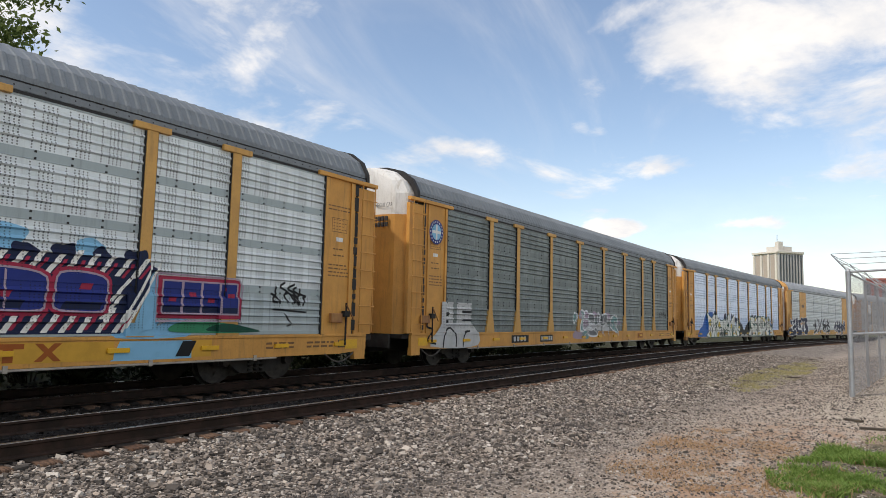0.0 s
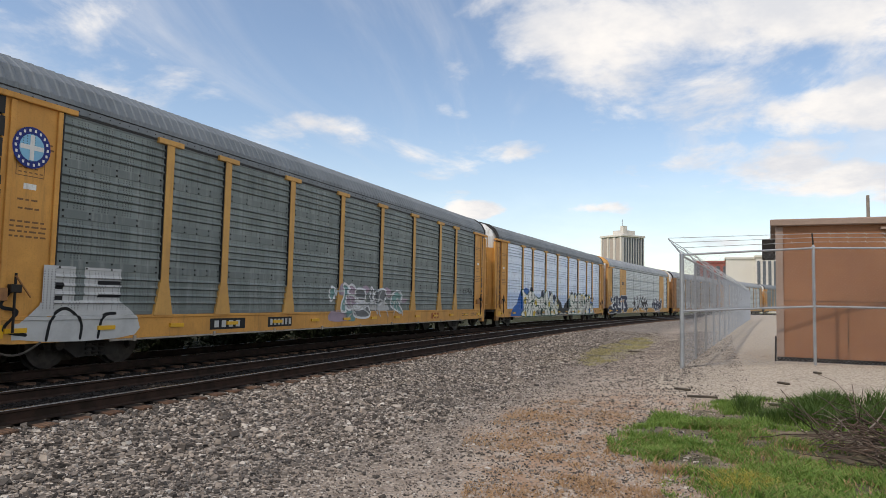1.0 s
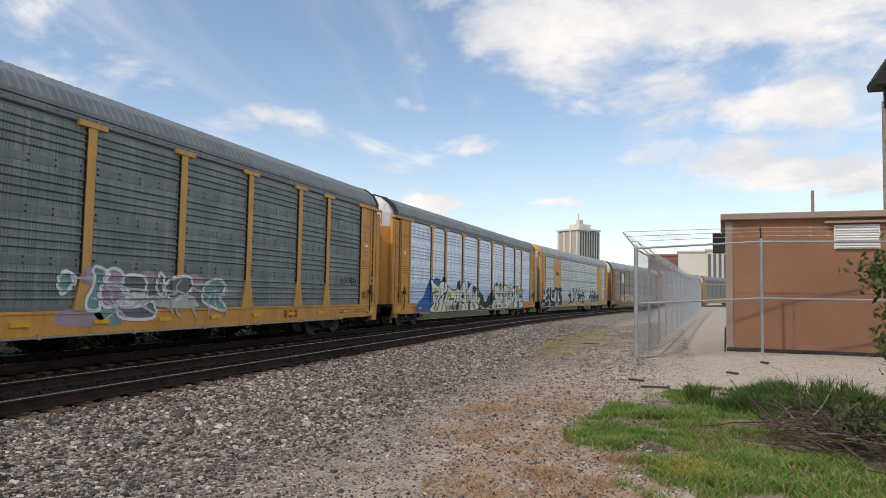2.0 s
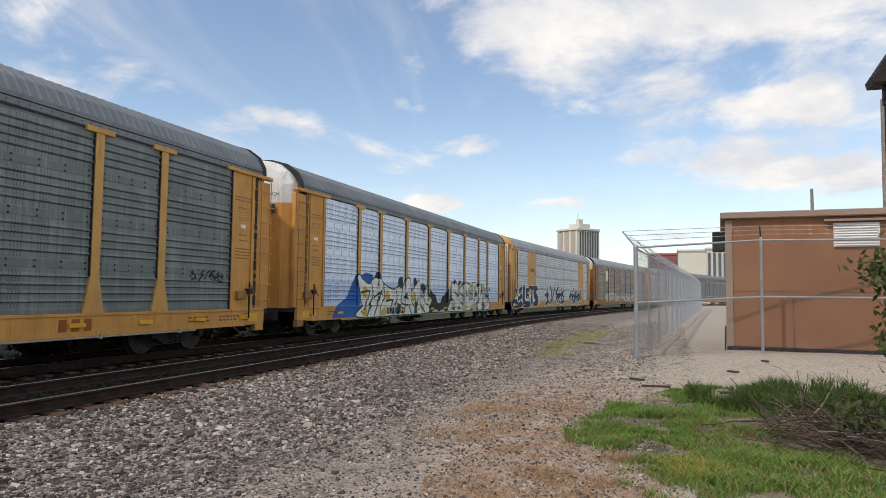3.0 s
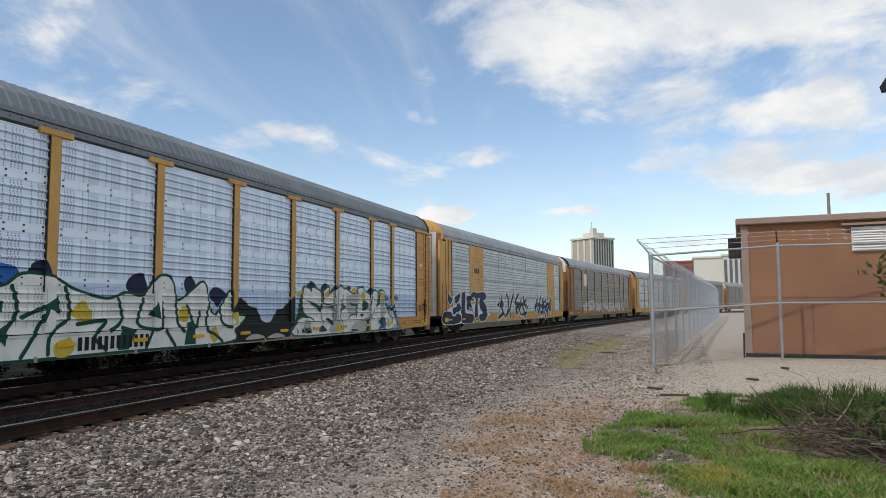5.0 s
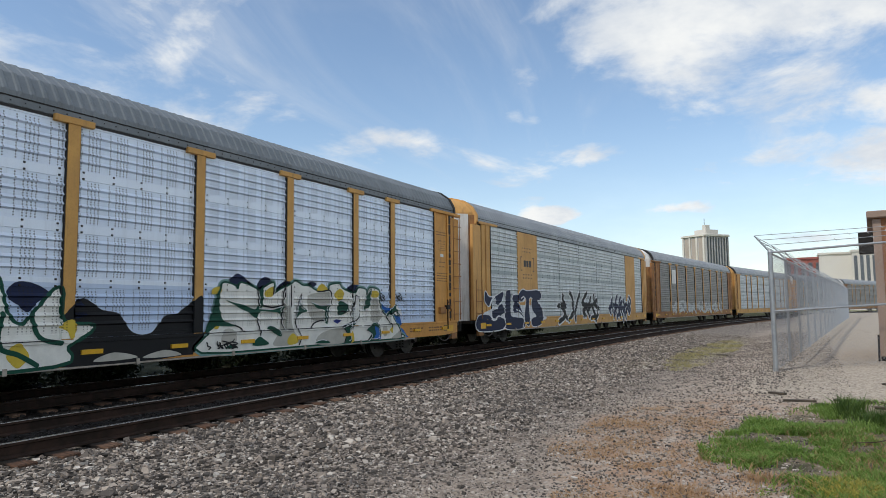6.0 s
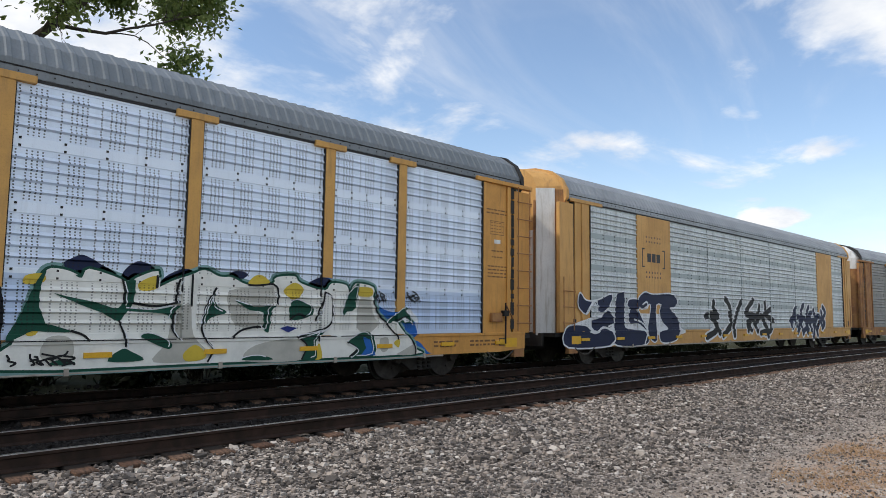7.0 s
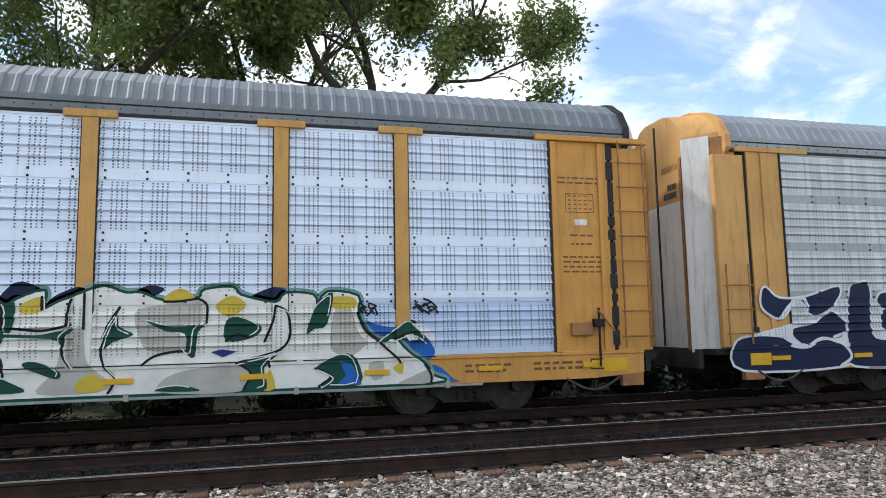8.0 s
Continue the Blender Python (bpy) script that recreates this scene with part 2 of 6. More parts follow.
TOWERDARK = surf("dark facade strip", (0.10, 0.115, 0.13), (0.14, 0.15, 0.165), 0.8, 0, 0.1, 3, 0.1)
TOWERTAN = surf("tan facade strip", (0.46, 0.39, 0.33), (0.41, 0.35, 0.3), 0.85, 0, 0.1, 3, 0.1)
BRICKRED = surf("red far wall", (0.36, 0.11, 0.085), (0.3, 0.09, 0.075), 0.85, 0, 0.2, 3, 0.1)
CREAM = surf("cream far wall", (0.72, 0.68, 0.61), (0.66, 0.62, 0.55), 0.85, 0, 0.2, 3, 0.1)
WOOD = surf("grey pole timber", (0.21, 0.175, 0.145), (0.27, 0.23, 0.19), 0.9, 0, 2, 30, 0.4)
SHUTTER = surf("white vent slats", (0.72, 0.71, 0.68), (0.66, 0.65, 0.62), 0.5, 0, 2, 40, 0.05)
TWIG = surf("dry brown twigs", (0.12, 0.085, 0.065), (0.06, 0.043, 0.034), 0.9, 0, 5, 40, 0.4)
DEBRIS = surf("charred scrap wood", (0.06, 0.05, 0.04), (0.1, 0.08, 0.06), 0.9, 0, 5, 40, 0.5)


# ---- building helpers ----
def part(name, bm, material, parent=None, label=""):
    me = bpy.data.meshes.new(name)
    bm.to_mesh(me)
    bm.free()
    me.materials.append(material)
    ob = new(name, me)
    ob.parent = parent
    return tagged(ob, label)


def box(bm, x0, x1, y0, y1, z0, z1, bevel=0.0):
    r = bmesh.ops.create_cube(bm, size=1.0, matrix=Matrix.LocRotScale(((x0 + x1) / 2, (y0 + y1) / 2, (z0 + z1) / 2), None, (abs(x1 - x0), abs(y1 - y0), abs(z1 - z0))))
    if bevel:
        es = {e for v in r["verts"] for e in v.link_edges}
        bmesh.ops.bevel(bm, geom=list(es), offset=bevel, segments=1, affect="EDGES")
    return bm


def rod(bm, a, b, r, r2=None, seg=8):
    a, b = Vector(a), Vector(b)
    m = Matrix.Translation((a + b) / 2) @ (b - a).to_track_quat("Z", "Y").to_matrix().to_4x4()
    bmesh.ops.create_cone(bm, cap_ends=True, segments=seg, radius1=r, radius2=r if r2 is None else r2, depth=(b - a).length, matrix=m)
    return bm


def prism(bm, outline, axis, lo, hi):
    """An outline in the two other axes, drawn out along one axis."""
    def at(p, v):
        return {"x": (v, p[0], p[1]), "y": (p[0], v, p[1]), "z": (p[0], p[1], v)}[axis]
    a = [bm.verts.new(at(p, lo)) for p in outline]
    b = [bm.verts.new(at(p, hi)) for p in outline]
    n = len(outline)
    bm.faces.new(a)
    bm.faces.new(b[::-1])
    for i in range(n):
        bm.faces.new((a[i], b[i], b[(i + 1) % n], a[(i + 1) % n]))
    bmesh.ops.recalc_face_normals(bm, faces=bm.faces)
    return bm


def fresh():
    return bmesh.new()


def from_arrays(name, verts, faces, material, parent=None, label="", smooth=False):
    me = bpy.data.meshes.new(name)
    verts, faces = np.asarray(verts, np.float32), np.asarray(faces, np.int32)
    k = faces.shape[1]
    me.vertices.add(len(verts))
    me.vertices.foreach_set("co", verts.ravel())
    me.loops.add(faces.size)
    me.loops.foreach_set("vertex_index", faces.ravel())
    me.polygons.add(len(faces))
    me.polygons.foreach_set("loop_start", np.arange(0, faces.size, k, dtype=np.int32))
    me.polygons.foreach_set("use_smooth", np.full(len(faces), smooth))
    me.update(calc_edges=True)
    me.materials.append(material)
    ob = new(name, me)
    ob.parent = parent
    return tagged(ob, label)


def thing(name, label, category, group="", kind="", at=None):
    ob = new(name)
    ob.empty_display_size = 0.1
    if at is not None:
        ob.matrix_basis = at
    return tagged(ob, label, category, group, kind)


# ---- plan: two curved tracks, ground, yard ----
RAIL = 0.22                      # top of the rails
BEND, KAPPA = 22.64, 0.0013064   # where the curve begins, and how tight it is
TRAIN_Y, NEAR_Y = 12.55, 8.82    # centre lines of the two tracks
SPEED, BRAKE = 8.3755, 0.0493


def arc_len(x):
    u = max(x - BEND, 0.0)
    if u == 0:
        return x
    g = 2 * KAPPA * u
    return BEND + 0.5 * u * math.sqrt(1 + g * g) + math.asinh(g) / (4 * KAPPA)


def on_track(s, centre):
    """Place and heading at arc length s."""
    x = s
    for _ in range(12):
        u = max(x - BEND, 0.0)
        x -= (arc_len(x) - s) / math.sqrt(1 + (2 * KAPPA * u) ** 2)
    u = max(x - BEND, 0.0)
    return Vector((x, centre - KAPPA * u * u, 0)), math.atan(-2 * KAPPA * u)


def smooth(v, lo, hi):
    t = min(max((v - lo) / (hi - lo), 0.0), 1.0)
    return t * t * (3 - 2 * t)


def ground_z(x, y):
    yc = NEAR_Y - KAPPA * max(x - BEND, 0.0) ** 2
    pad = smooth(x, 11.5, 16.3) * smooth(-y, -3.2, -0.4) * (1 - smooth(x, 90, 160))
    z = pad * (0.25 + 0.16 * smooth(-y, -0.6, 2.2))
    rough = 0.03 * noise.noise((x * 0.5, y * 0.5, 0)) + 0.012 * noise.noise((x * 2.1, y * 2.1, 3))
    return z + rough * smooth(abs(y - yc - 1.5), 3.6, 5.5) - 0.03 * smooth(yc - y, 1.6, 4.0) * (1 - pad)


def ground_material():
    m, nt, bs, co = stuff("gravel, dirt and grass ground")
    sep = nt.nodes.new("ShaderNodeSeparateXYZ")
    nt.links.new(co, sep.inputs[0])
    wob = fractal(nt, co, 0.9, 5, 0.6)
    wob2 = fractal(nt, co, 2.6, 5, 0.65)
    w = op(nt, "SUBTRACT", op(nt, "ADD", op(nt, "MULTIPLY", wob, 2.2), wob2), 1.6)
    x = op(nt, "ADD", sep.outputs[0], w)
    y = op(nt, "ADD", sep.outputs[1], w)
    vor = nt.nodes.new("ShaderNodeTexVoronoi")
    vor.inputs["Scale"].default_value = 27.0
    nt.links.new(co, vor.inputs["Vector"])
    vs = nt.nodes.new("ShaderNodeSeparateColor")
    nt.links.new(vor.outputs["Color"], vs.inputs[0])
    tone = vs.outputs[0]
    stone = blend(nt, step(nt, tone, 0.1, 0.95), (0.07, 0.062, 0.055), (0.52, 0.46, 0.40))
    stone = blend(nt, op(nt, "MULTIPLY", step(nt, vor.outputs["Distance"], 0.3, 0.6), 0.55), stone, (0.07, 0.06, 0.055))
    dirt = blend(nt, step(nt, wob2, 0.35, 0.65), (0.47, 0.395, 0.325), (0.35, 0.285, 0.23))
    dirt = blend(nt, op(nt, "MULTIPLY", step(nt, tone, 0.62, 0.8), 0.7), dirt, stone)
    # coarse ballast beside the tracks, thinning into dirt
    bend = op(nt, "MAXIMUM", op(nt, "SUBTRACT", sep.outputs[0], BEND), 0.0)
    off = op(nt, "ADD", y, op(nt, "MULTIPLY", op(nt, "MULTIPLY", bend, bend), KAPPA))
    col = blend(nt, step(nt, off, 1.6, 4.6), dirt, stone)
    # Grease between the rails, with the train's shade painted into the ground colour.
    grease_shade = op(nt, "MULTIPLY", op(nt, "SUBTRACT", step(nt, off, 7.7, 8.3), op(nt, "MULTIPLY", step(nt, off, 9.6, 10.0), 0.15), clamp=True), 0.95)
    col = blend(nt, grease_shade, col, (0.014, 0.012, 0.011))
    # Ground under the train painted near black for its shade.
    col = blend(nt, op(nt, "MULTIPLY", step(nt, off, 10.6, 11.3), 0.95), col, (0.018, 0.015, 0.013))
    # Ground behind the train, with tree shade painted into its colour.
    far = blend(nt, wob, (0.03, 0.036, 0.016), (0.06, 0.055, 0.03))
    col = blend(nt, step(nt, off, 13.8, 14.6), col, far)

    def patch(cx, cy, rx, ry, soft=0.5):
        u = op(nt, "DIVIDE", op(nt, "SUBTRACT", x, cx), rx)
        v = op(nt, "DIVIDE", op(nt, "SUBTRACT", y, cy), ry)
        q = op(nt, "ADD", op(nt, "MULTIPLY", u, u), op(nt, "MULTIPLY", v, v))
        return op(nt, "SUBTRACT", 1.0, step(nt, q, 1.0 - soft, 1.0 + soft))
    straw = blend(nt, wob2, (0.42, 0.27, 0.17), (0.34, 0.215, 0.14))
    for a in ((9.6, 2.0, 2.6, 0.9), (6.8, 1.2, 2.0, 1.0), (12.4, 1.1, 1.4, 1.1)):
        col = blend(nt, op(nt, "MULTIPLY", op(nt, "MULTIPLY", patch(*a, 0.8), step(nt, wob2, 0.38, 0.62)), 0.75), col, straw)
    pale = blend(nt, step(nt, tone, 0.2, 0.9), (0.50, 0.44, 0.36), (0.36, 0.31, 0.255))
    pad = op(nt, "MULTIPLY", step(nt, x, 12.9, 13.7), step(nt, op(nt, "MULTIPLY", y, -1.0), -1.55, -0.9))
    col = blend(nt, op(nt, "MULTIPLY", pad, 0.95), col, pale)
    weeds = blend(nt, wob2, (0.26, 0.26, 0.10), (0.32, 0.28, 0.13))
    for a in ((30.0, 3.3, 9.0, 0.9), (24, 4.4, 5.0, 0.5)):
        col = blend(nt, op(nt, "MULTIPLY", patch(*a), 0.6), col, weeds)
    soil = blend(nt, step(nt, wob2, 0.4, 0.62), (0.05, 0.05, 0.024), (0.24, 0.19, 0.13))
    col = blend(nt, op(nt, "MULTIPLY", patch(9.6, -2.4, 3.5, 3.4, 0.3), 0.9), col, soil)
    far_green = blend(nt, wob, (0.16, 0.2, 0.07), (0.22, 0.22, 0.1))
    col = blend(nt, op(nt, "MULTIPLY", step(nt, op(nt, "ABSOLUTE", sep.outputs[0]), 120, 200), 0.8), col, far_green)
    nt.links.new(col, bs.inputs["Base Color"])
    bs.inputs["Roughness"].default_value = 0.95
    bs.inputs["Specular IOR Level"].default_value = 0.15
    relief(nt, bs, op(nt, "SUBTRACT", 1.0, vor.outputs["Distance"]), 0.8, 0.035)
    return m


def build_ground():
    def ticks(lo, hi, fine, far):
        inner = list(np.arange(lo, hi + 0.01, fine))
        out, d = [], fine
        while (out[-1] if out else 0) < far:
            d *= 1.45
            out.append((out[-1] if out else 0) + d)
        return [lo - o for o in out[::-1]] + inner + [hi + o for o in out]
    xs, ys = ticks(-8, 46, 0.4, 3000), ticks(-8, 20, 0.35, 3000)
    v = [(x, y, ground_z(x, y)) for x in xs for y in ys]
    n = len(ys)
    f = [(i * n + j, (i + 1) * n + j, (i + 1) * n + j + 1, i * n + j + 1) for i in range(len(xs) - 1) for j in range(n - 1)]
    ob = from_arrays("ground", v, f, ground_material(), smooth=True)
    tagged(ob, "gravel and dirt ground with grass patches", "ground", kind="structure")


build_ground()

STATIONS = [-70 + 6 * i for i in range(15)] + [20 + 3.5 * i for i in range(80)]


def sweep(bm, outline, s_list, centre, off):
    """A cross-section (across, up) swept along a track."""
    rings = []
    for s in s_list:
        p, h = on_track(s, centre)
        side = Vector((-math.sin(h), math.cos(h), 0))
        rings.append([bm.verts.new(p + side * (off + a) + Vector((0, 0, b))) for a, b in outline])
    n = len(outline)
    for r0, r1 in zip(rings, rings[1:]):
        for i in range(n):
            bm.faces.new((r0[i], r1[i], r1[(i + 1) % n], r0[(i + 1) % n]))
    bm.faces.new(rings[0])
    bm.faces.new(rings[-1][::-1])
    bmesh.ops.recalc_face_normals(bm, faces=bm.faces)


def build_track(centre, label):
    tr = thing("railway_track", label, "railway track", kind="structure")
    web = [(-0.07, -0.175), (0.07, -0.175), (0.07, -0.16), (0.012, -0.14), (0.012, -0.05), (0.036, -0.035), (0.036, -0.006), (-0.036, -0.006), (-0.036, -0.035), (-0.012, -0.05), (-0.012, -0.14), (-0.07, -0.16)]
    head = [(-0.034, -0.006), (0.034, -0.006), (0.03, 0.0), (-0.03, 0.0)]
    for off in (-0.755, 0.755):
        bm = fresh()
        sweep(bm, [(a, b + RAIL) for a, b in web], STATIONS, centre, off)
        r = part("rail", bm, RAILSIDE, tr)
        bm = fresh()
        sweep(bm, [(a, b + RAIL + 0.0005) for a, b in head], STATIONS, centre, off)
        part("rail_head", bm, SHINE, r, "polished running surface")
    return tr


near_track = build_track(NEAR_Y, "empty rusty track with timber ties in gravel")
far_track = build_track(TRAIN_Y, "track under the freight train with dark rails")


# ---- freight cars ----
HALF, SIDE = 13.6, 1.55
EAVE = 4.74
POSTS = (-8.87, -6.95, -4.2, -1.4, 1.4, 4.2, 6.95, 8.87)
PANEL_END = 11.5


def rib_depth(z):
    """How far the side sheet stands out at a height over the rail."""
    f = ((z - LOW) / SHEET) % 1.0
    if z < LOW or z > LOW + 4 * SHEET:
        return 0.0
    if f < 0.085 or f > 0.915:
        return 0.012
    for c in (0.22, 0.39, 0.56, 0.73):
        d = f - c
        if 0 <= d < 0.03:
            return 0.044 * d / 0.03
        if 0.03 <= d < 0.085:
            return 0.044 * (1 - (d - 0.03) / 0.055)
    return 0.0


def levels():
    """Heights at which the profile of the side sheets changes."""
    out = []
    for k in range(4):
        b = LOW + k * SHEET
        out += [b + SHEET * f for f in (0.0, 0.084, 0.086)]
        for c in (0.22, 0.39, 0.56, 0.73):
            out += [b + SHEET * (c + e) for e in (0.0001, 0.03, 0.0849)]
        out += [b + SHEET * f for f in (0.914, 0.916)]
    return sorted(out + [LOW + 4 * SHEET])


LEVELS = levels()


def side_panel(x0, x1, material, car, name="side_panel"):
    v, f = [], []
    for z in LEVELS:
        d = rib_depth(min(z, LOW + 4 * SHEET - 1e-4))
        v += [(x0, -SIDE - d, z), (x1, -SIDE - d, z)]
    for i in range(len(LEVELS) - 1):
        f.append((2 * i, 2 * i + 1, 2 * i + 3, 2 * i + 2))
    return from_arrays(name, v, f, material, car)


ROOF = ((-1.57, EAVE), (-1.56, 4.98), (-1.38, 5.31), (-1.02, 5.57), (-0.5, 5.72), (0.0, 5.76))


def roof_ring(x, lift=0.0):
    half = [(y * (1 + lift / 1.5), z + lift * (0.3 if i == 0 else 1.0)) for i, (y, z) in enumerate(ROOF)]
    return [(x, y, z) for y, z in half] + [(x, -y, z) for y, z in half[-2::-1]]


def roof(car, material, rib=0.22):
    v, f = [], []
    xs, lift, x = [], [], -HALF + 0.55
    while x < HALF - 0.55:
        for dx, l in ((0.0, 0.0), (0.5, 0.0), (0.62, 0.011), (0.86, 0.011), (0.98, 0.0)):
            xs.append(x + dx * rib)
            lift.append(l)
        x += rib
    for x, l in zip(xs, lift):
        v += roof_ring(x, l)
    n = 2 * len(ROOF) - 1
    for i in range(len(xs) - 1):
        for j in range(n - 1):
            a = i * n + j
            f.append((a, a + n, a + n + 1, a + 1))
    return from_arrays("roof", v, f, material, car, "ribbed galvanised roof")


def loft(bm, rings, closed=True):
    vs = [[bm.verts.new(p) for p in r] for r in rings]
    n = len(vs[0])
    for a, b in zip(vs, vs[1:]):
        for i in range(n if closed else n - 1):
            bm.faces.new((a[i], a[(i + 1) % n], b[(i + 1) % n], b[i]))
    bm.faces.new(vs[0])
    bm.faces.new(vs[-1][::-1])
    bmesh.ops.recalc_face_normals(bm, faces=bm.faces)
    return bm


def end_of_car(car, e, paint, cap, old, door=None, pe=PANEL_END, rungs=8, square=False):
    """Clamshell end door, ladder panel, side door strip; e is -1 or 1."""
    def X(d):
        return e * (HALF - d)
    # end door: rounded corners, pale cap at the top
    plan = [(0.75, -1.46), (0.34, -1.40), (0.12, -1.12), (0.02, -0.6), (0.0, -0.05), (0.0, 0.05), (0.02, 0.6), (0.12, 1.12), (0.34, 1.40), (0.75, 1.46)]
    split = 4.3
    if square:
        plan = [(0.75, -1.5), (0.56, -1.5), (0.0, -0.92), (0.0, -0.05), (0.0, 0.05), (0.0, 0.92), (0.56, 1.5), (0.75, 1.5)]
        split = 3.85
    d = part("end_door", prism(fresh(), [(X(a), b) for a, b in plan], "z", 0.98, split), door or paint, car, "curved clamshell end door")
    bm = fresh()
    rings = []
    for z, k in ((split, 1.0), (5.1, 1.0), (5.4, 0.84), (5.6, 0.6), (5.66, 0.42), (5.67, 0.38)) if square else ((split, 1.0), (4.9, 1.0), (5.28, 0.86), (5.58, 0.6), (5.66, 0.42), (5.67, 0.38)):
        rings.append([(X(a), b * k, z) for a, b in plan])
    cp = part("door_cap", loft(bm, rings), cap, d, "white painted top of the end door" if cap is WHITE else "")
    if square:
        for s in (-1, 1):
            face = [(X(0.36), s * 1.31), (X(0.325), s * 1.325), (X(-0.03), s * 0.945), (X(-0.004), s * 0.905)]
            part("corner_panel", prism(fresh(), face, "z", 0.9, 5.04), WHITE, d, "white corner panel of the end door")
            face = [(X(0.575), s * 1.54), (X(0.55), s * 1.55), (X(0.345), s * 1.33), (X(0.37), s * 1.31)]
            part("corner_post", prism(fresh(), face, "z", 0.9, 5.0), RUSTY, d, "rust-stained corner post")
            part("corner_edge", prism(fresh(), [(X(-0.01), s * 0.90), (X(-0.045), s * 0.93), (X(-0.045), s * 0.85), (X(-0.01), s * 0.85)], "z", 0.95, 4.7), RUSTY, d)
        for y in (0.42,):
            part("door_rib", box(fresh(), X(-0.035), X(0.004), y - 0.03, y + 0.03, 1.0, 5.2), paint, d)
    bm = fresh()
    box(bm, X(-0.012), X(0.02), -0.03, 0.03, 1.0, 5.55)
    part("door_seam", bm, BLACK, d)
    # strip beside the sheets, with ladder panel
    bm = fresh()
    box(bm, X(HALF - pe), X(0.96), -SIDE - 0.02, -SIDE + 0.1, 0.98, EAVE - 0.02, 0.008)
    strip = part("side_door", bm, paint, car, "flat yellow door strip")
    bm = fresh()
    for d0 in (2.02, 1.12) if rungs > 3 else (1.3,):
        box(bm, X(d0 - 0.05), X(d0 + 0.05), -SIDE - 0.06, -SIDE - 0.022, 1.0, EAVE - 0.06, 0.008)
    part("stiffener", bm, paint, strip)
    part("door_edge", box(fresh(), X(HALF - pe + 0.006), X(HALF - pe - 0.02), -SIDE - 0.05, -SIDE + 0.02, 1.0, EAVE - 0.05), BLACK, car)
    bm = fresh()
    box(bm, X(0.96), X(0.89), -SIDE + 0.02, -SIDE + 0.12, 0.98, EAVE - 0.05)
    part("door_gap", bm, BLACK, car)
    bm = fresh()
    box(bm, X(0.88), X(0.22), -SIDE - 0.02, -SIDE + 0.1, 1.0, EAVE - 0.12, 0.01)
    lad = part("ladder_panel", bm, paint, car)
    bm = fresh()
    for d0 in (0.30, 0.78):
        rod(bm, (X(d0), -SIDE - 0.10, 1.05), (X(d0), -SIDE - 0.10, 1.2 + 0.44 * rungs), 0.016, seg=6)
    part("ladder_rail", bm, old, lad)
    for i in range(rungs):
        z = 1.25 + 0.44 * i
        bm = rod(fresh(), (X(0.24), -SIDE - 0.115, z), (X(0.84), -SIDE - 0.115, z), 0.014, seg=6)
        part("ladder_rung", bm, old, lad)
    bm = fresh()
    box(bm, X(HALF - PANEL_END + 0.25), X(0.7 if square else 0.18), -SIDE - (0.05 if square else 0.09), -SIDE + 0.04, EAVE - 0.05, EAVE + 0.05, 0.01)
    part("top_rail", bm, paint, car)
    # ragged rubber seal beside the ladder
    rng = random.Random(5)
    bm = fresh()
    z = 1.1
    while z < (1.3 if square else EAVE - 0.3):
        k = rng.uniform(0.12, 0.34)
        w = rng.uniform(0.01, 0.04)
        box(bm, X(0.96 + w), X(0.87 - w * 0.4), -SIDE - 0.026, -SIDE + 0.02, z, z + k)
        z += k + rng.uniform(0.02, 0.1)
    tagged(part("rubber_seal", bm, BLACK, car, "ragged black rubber seal"), kind="stuff")
    # roof edge trim
    bm = fresh()
    ring = [(y, z) for _, y, z in roof_ring(0)]
    outer = [(y * 1.025, z + 0.03) for y, z in ring]
    inner = [(y * 0.96, z - 0.10) for y, z in ring[::-1]]
    prism(bm, outer + inner, "x", X(0.62), X(0.50))
    part("roof_edge", bm, paint if square else BLACK, car)


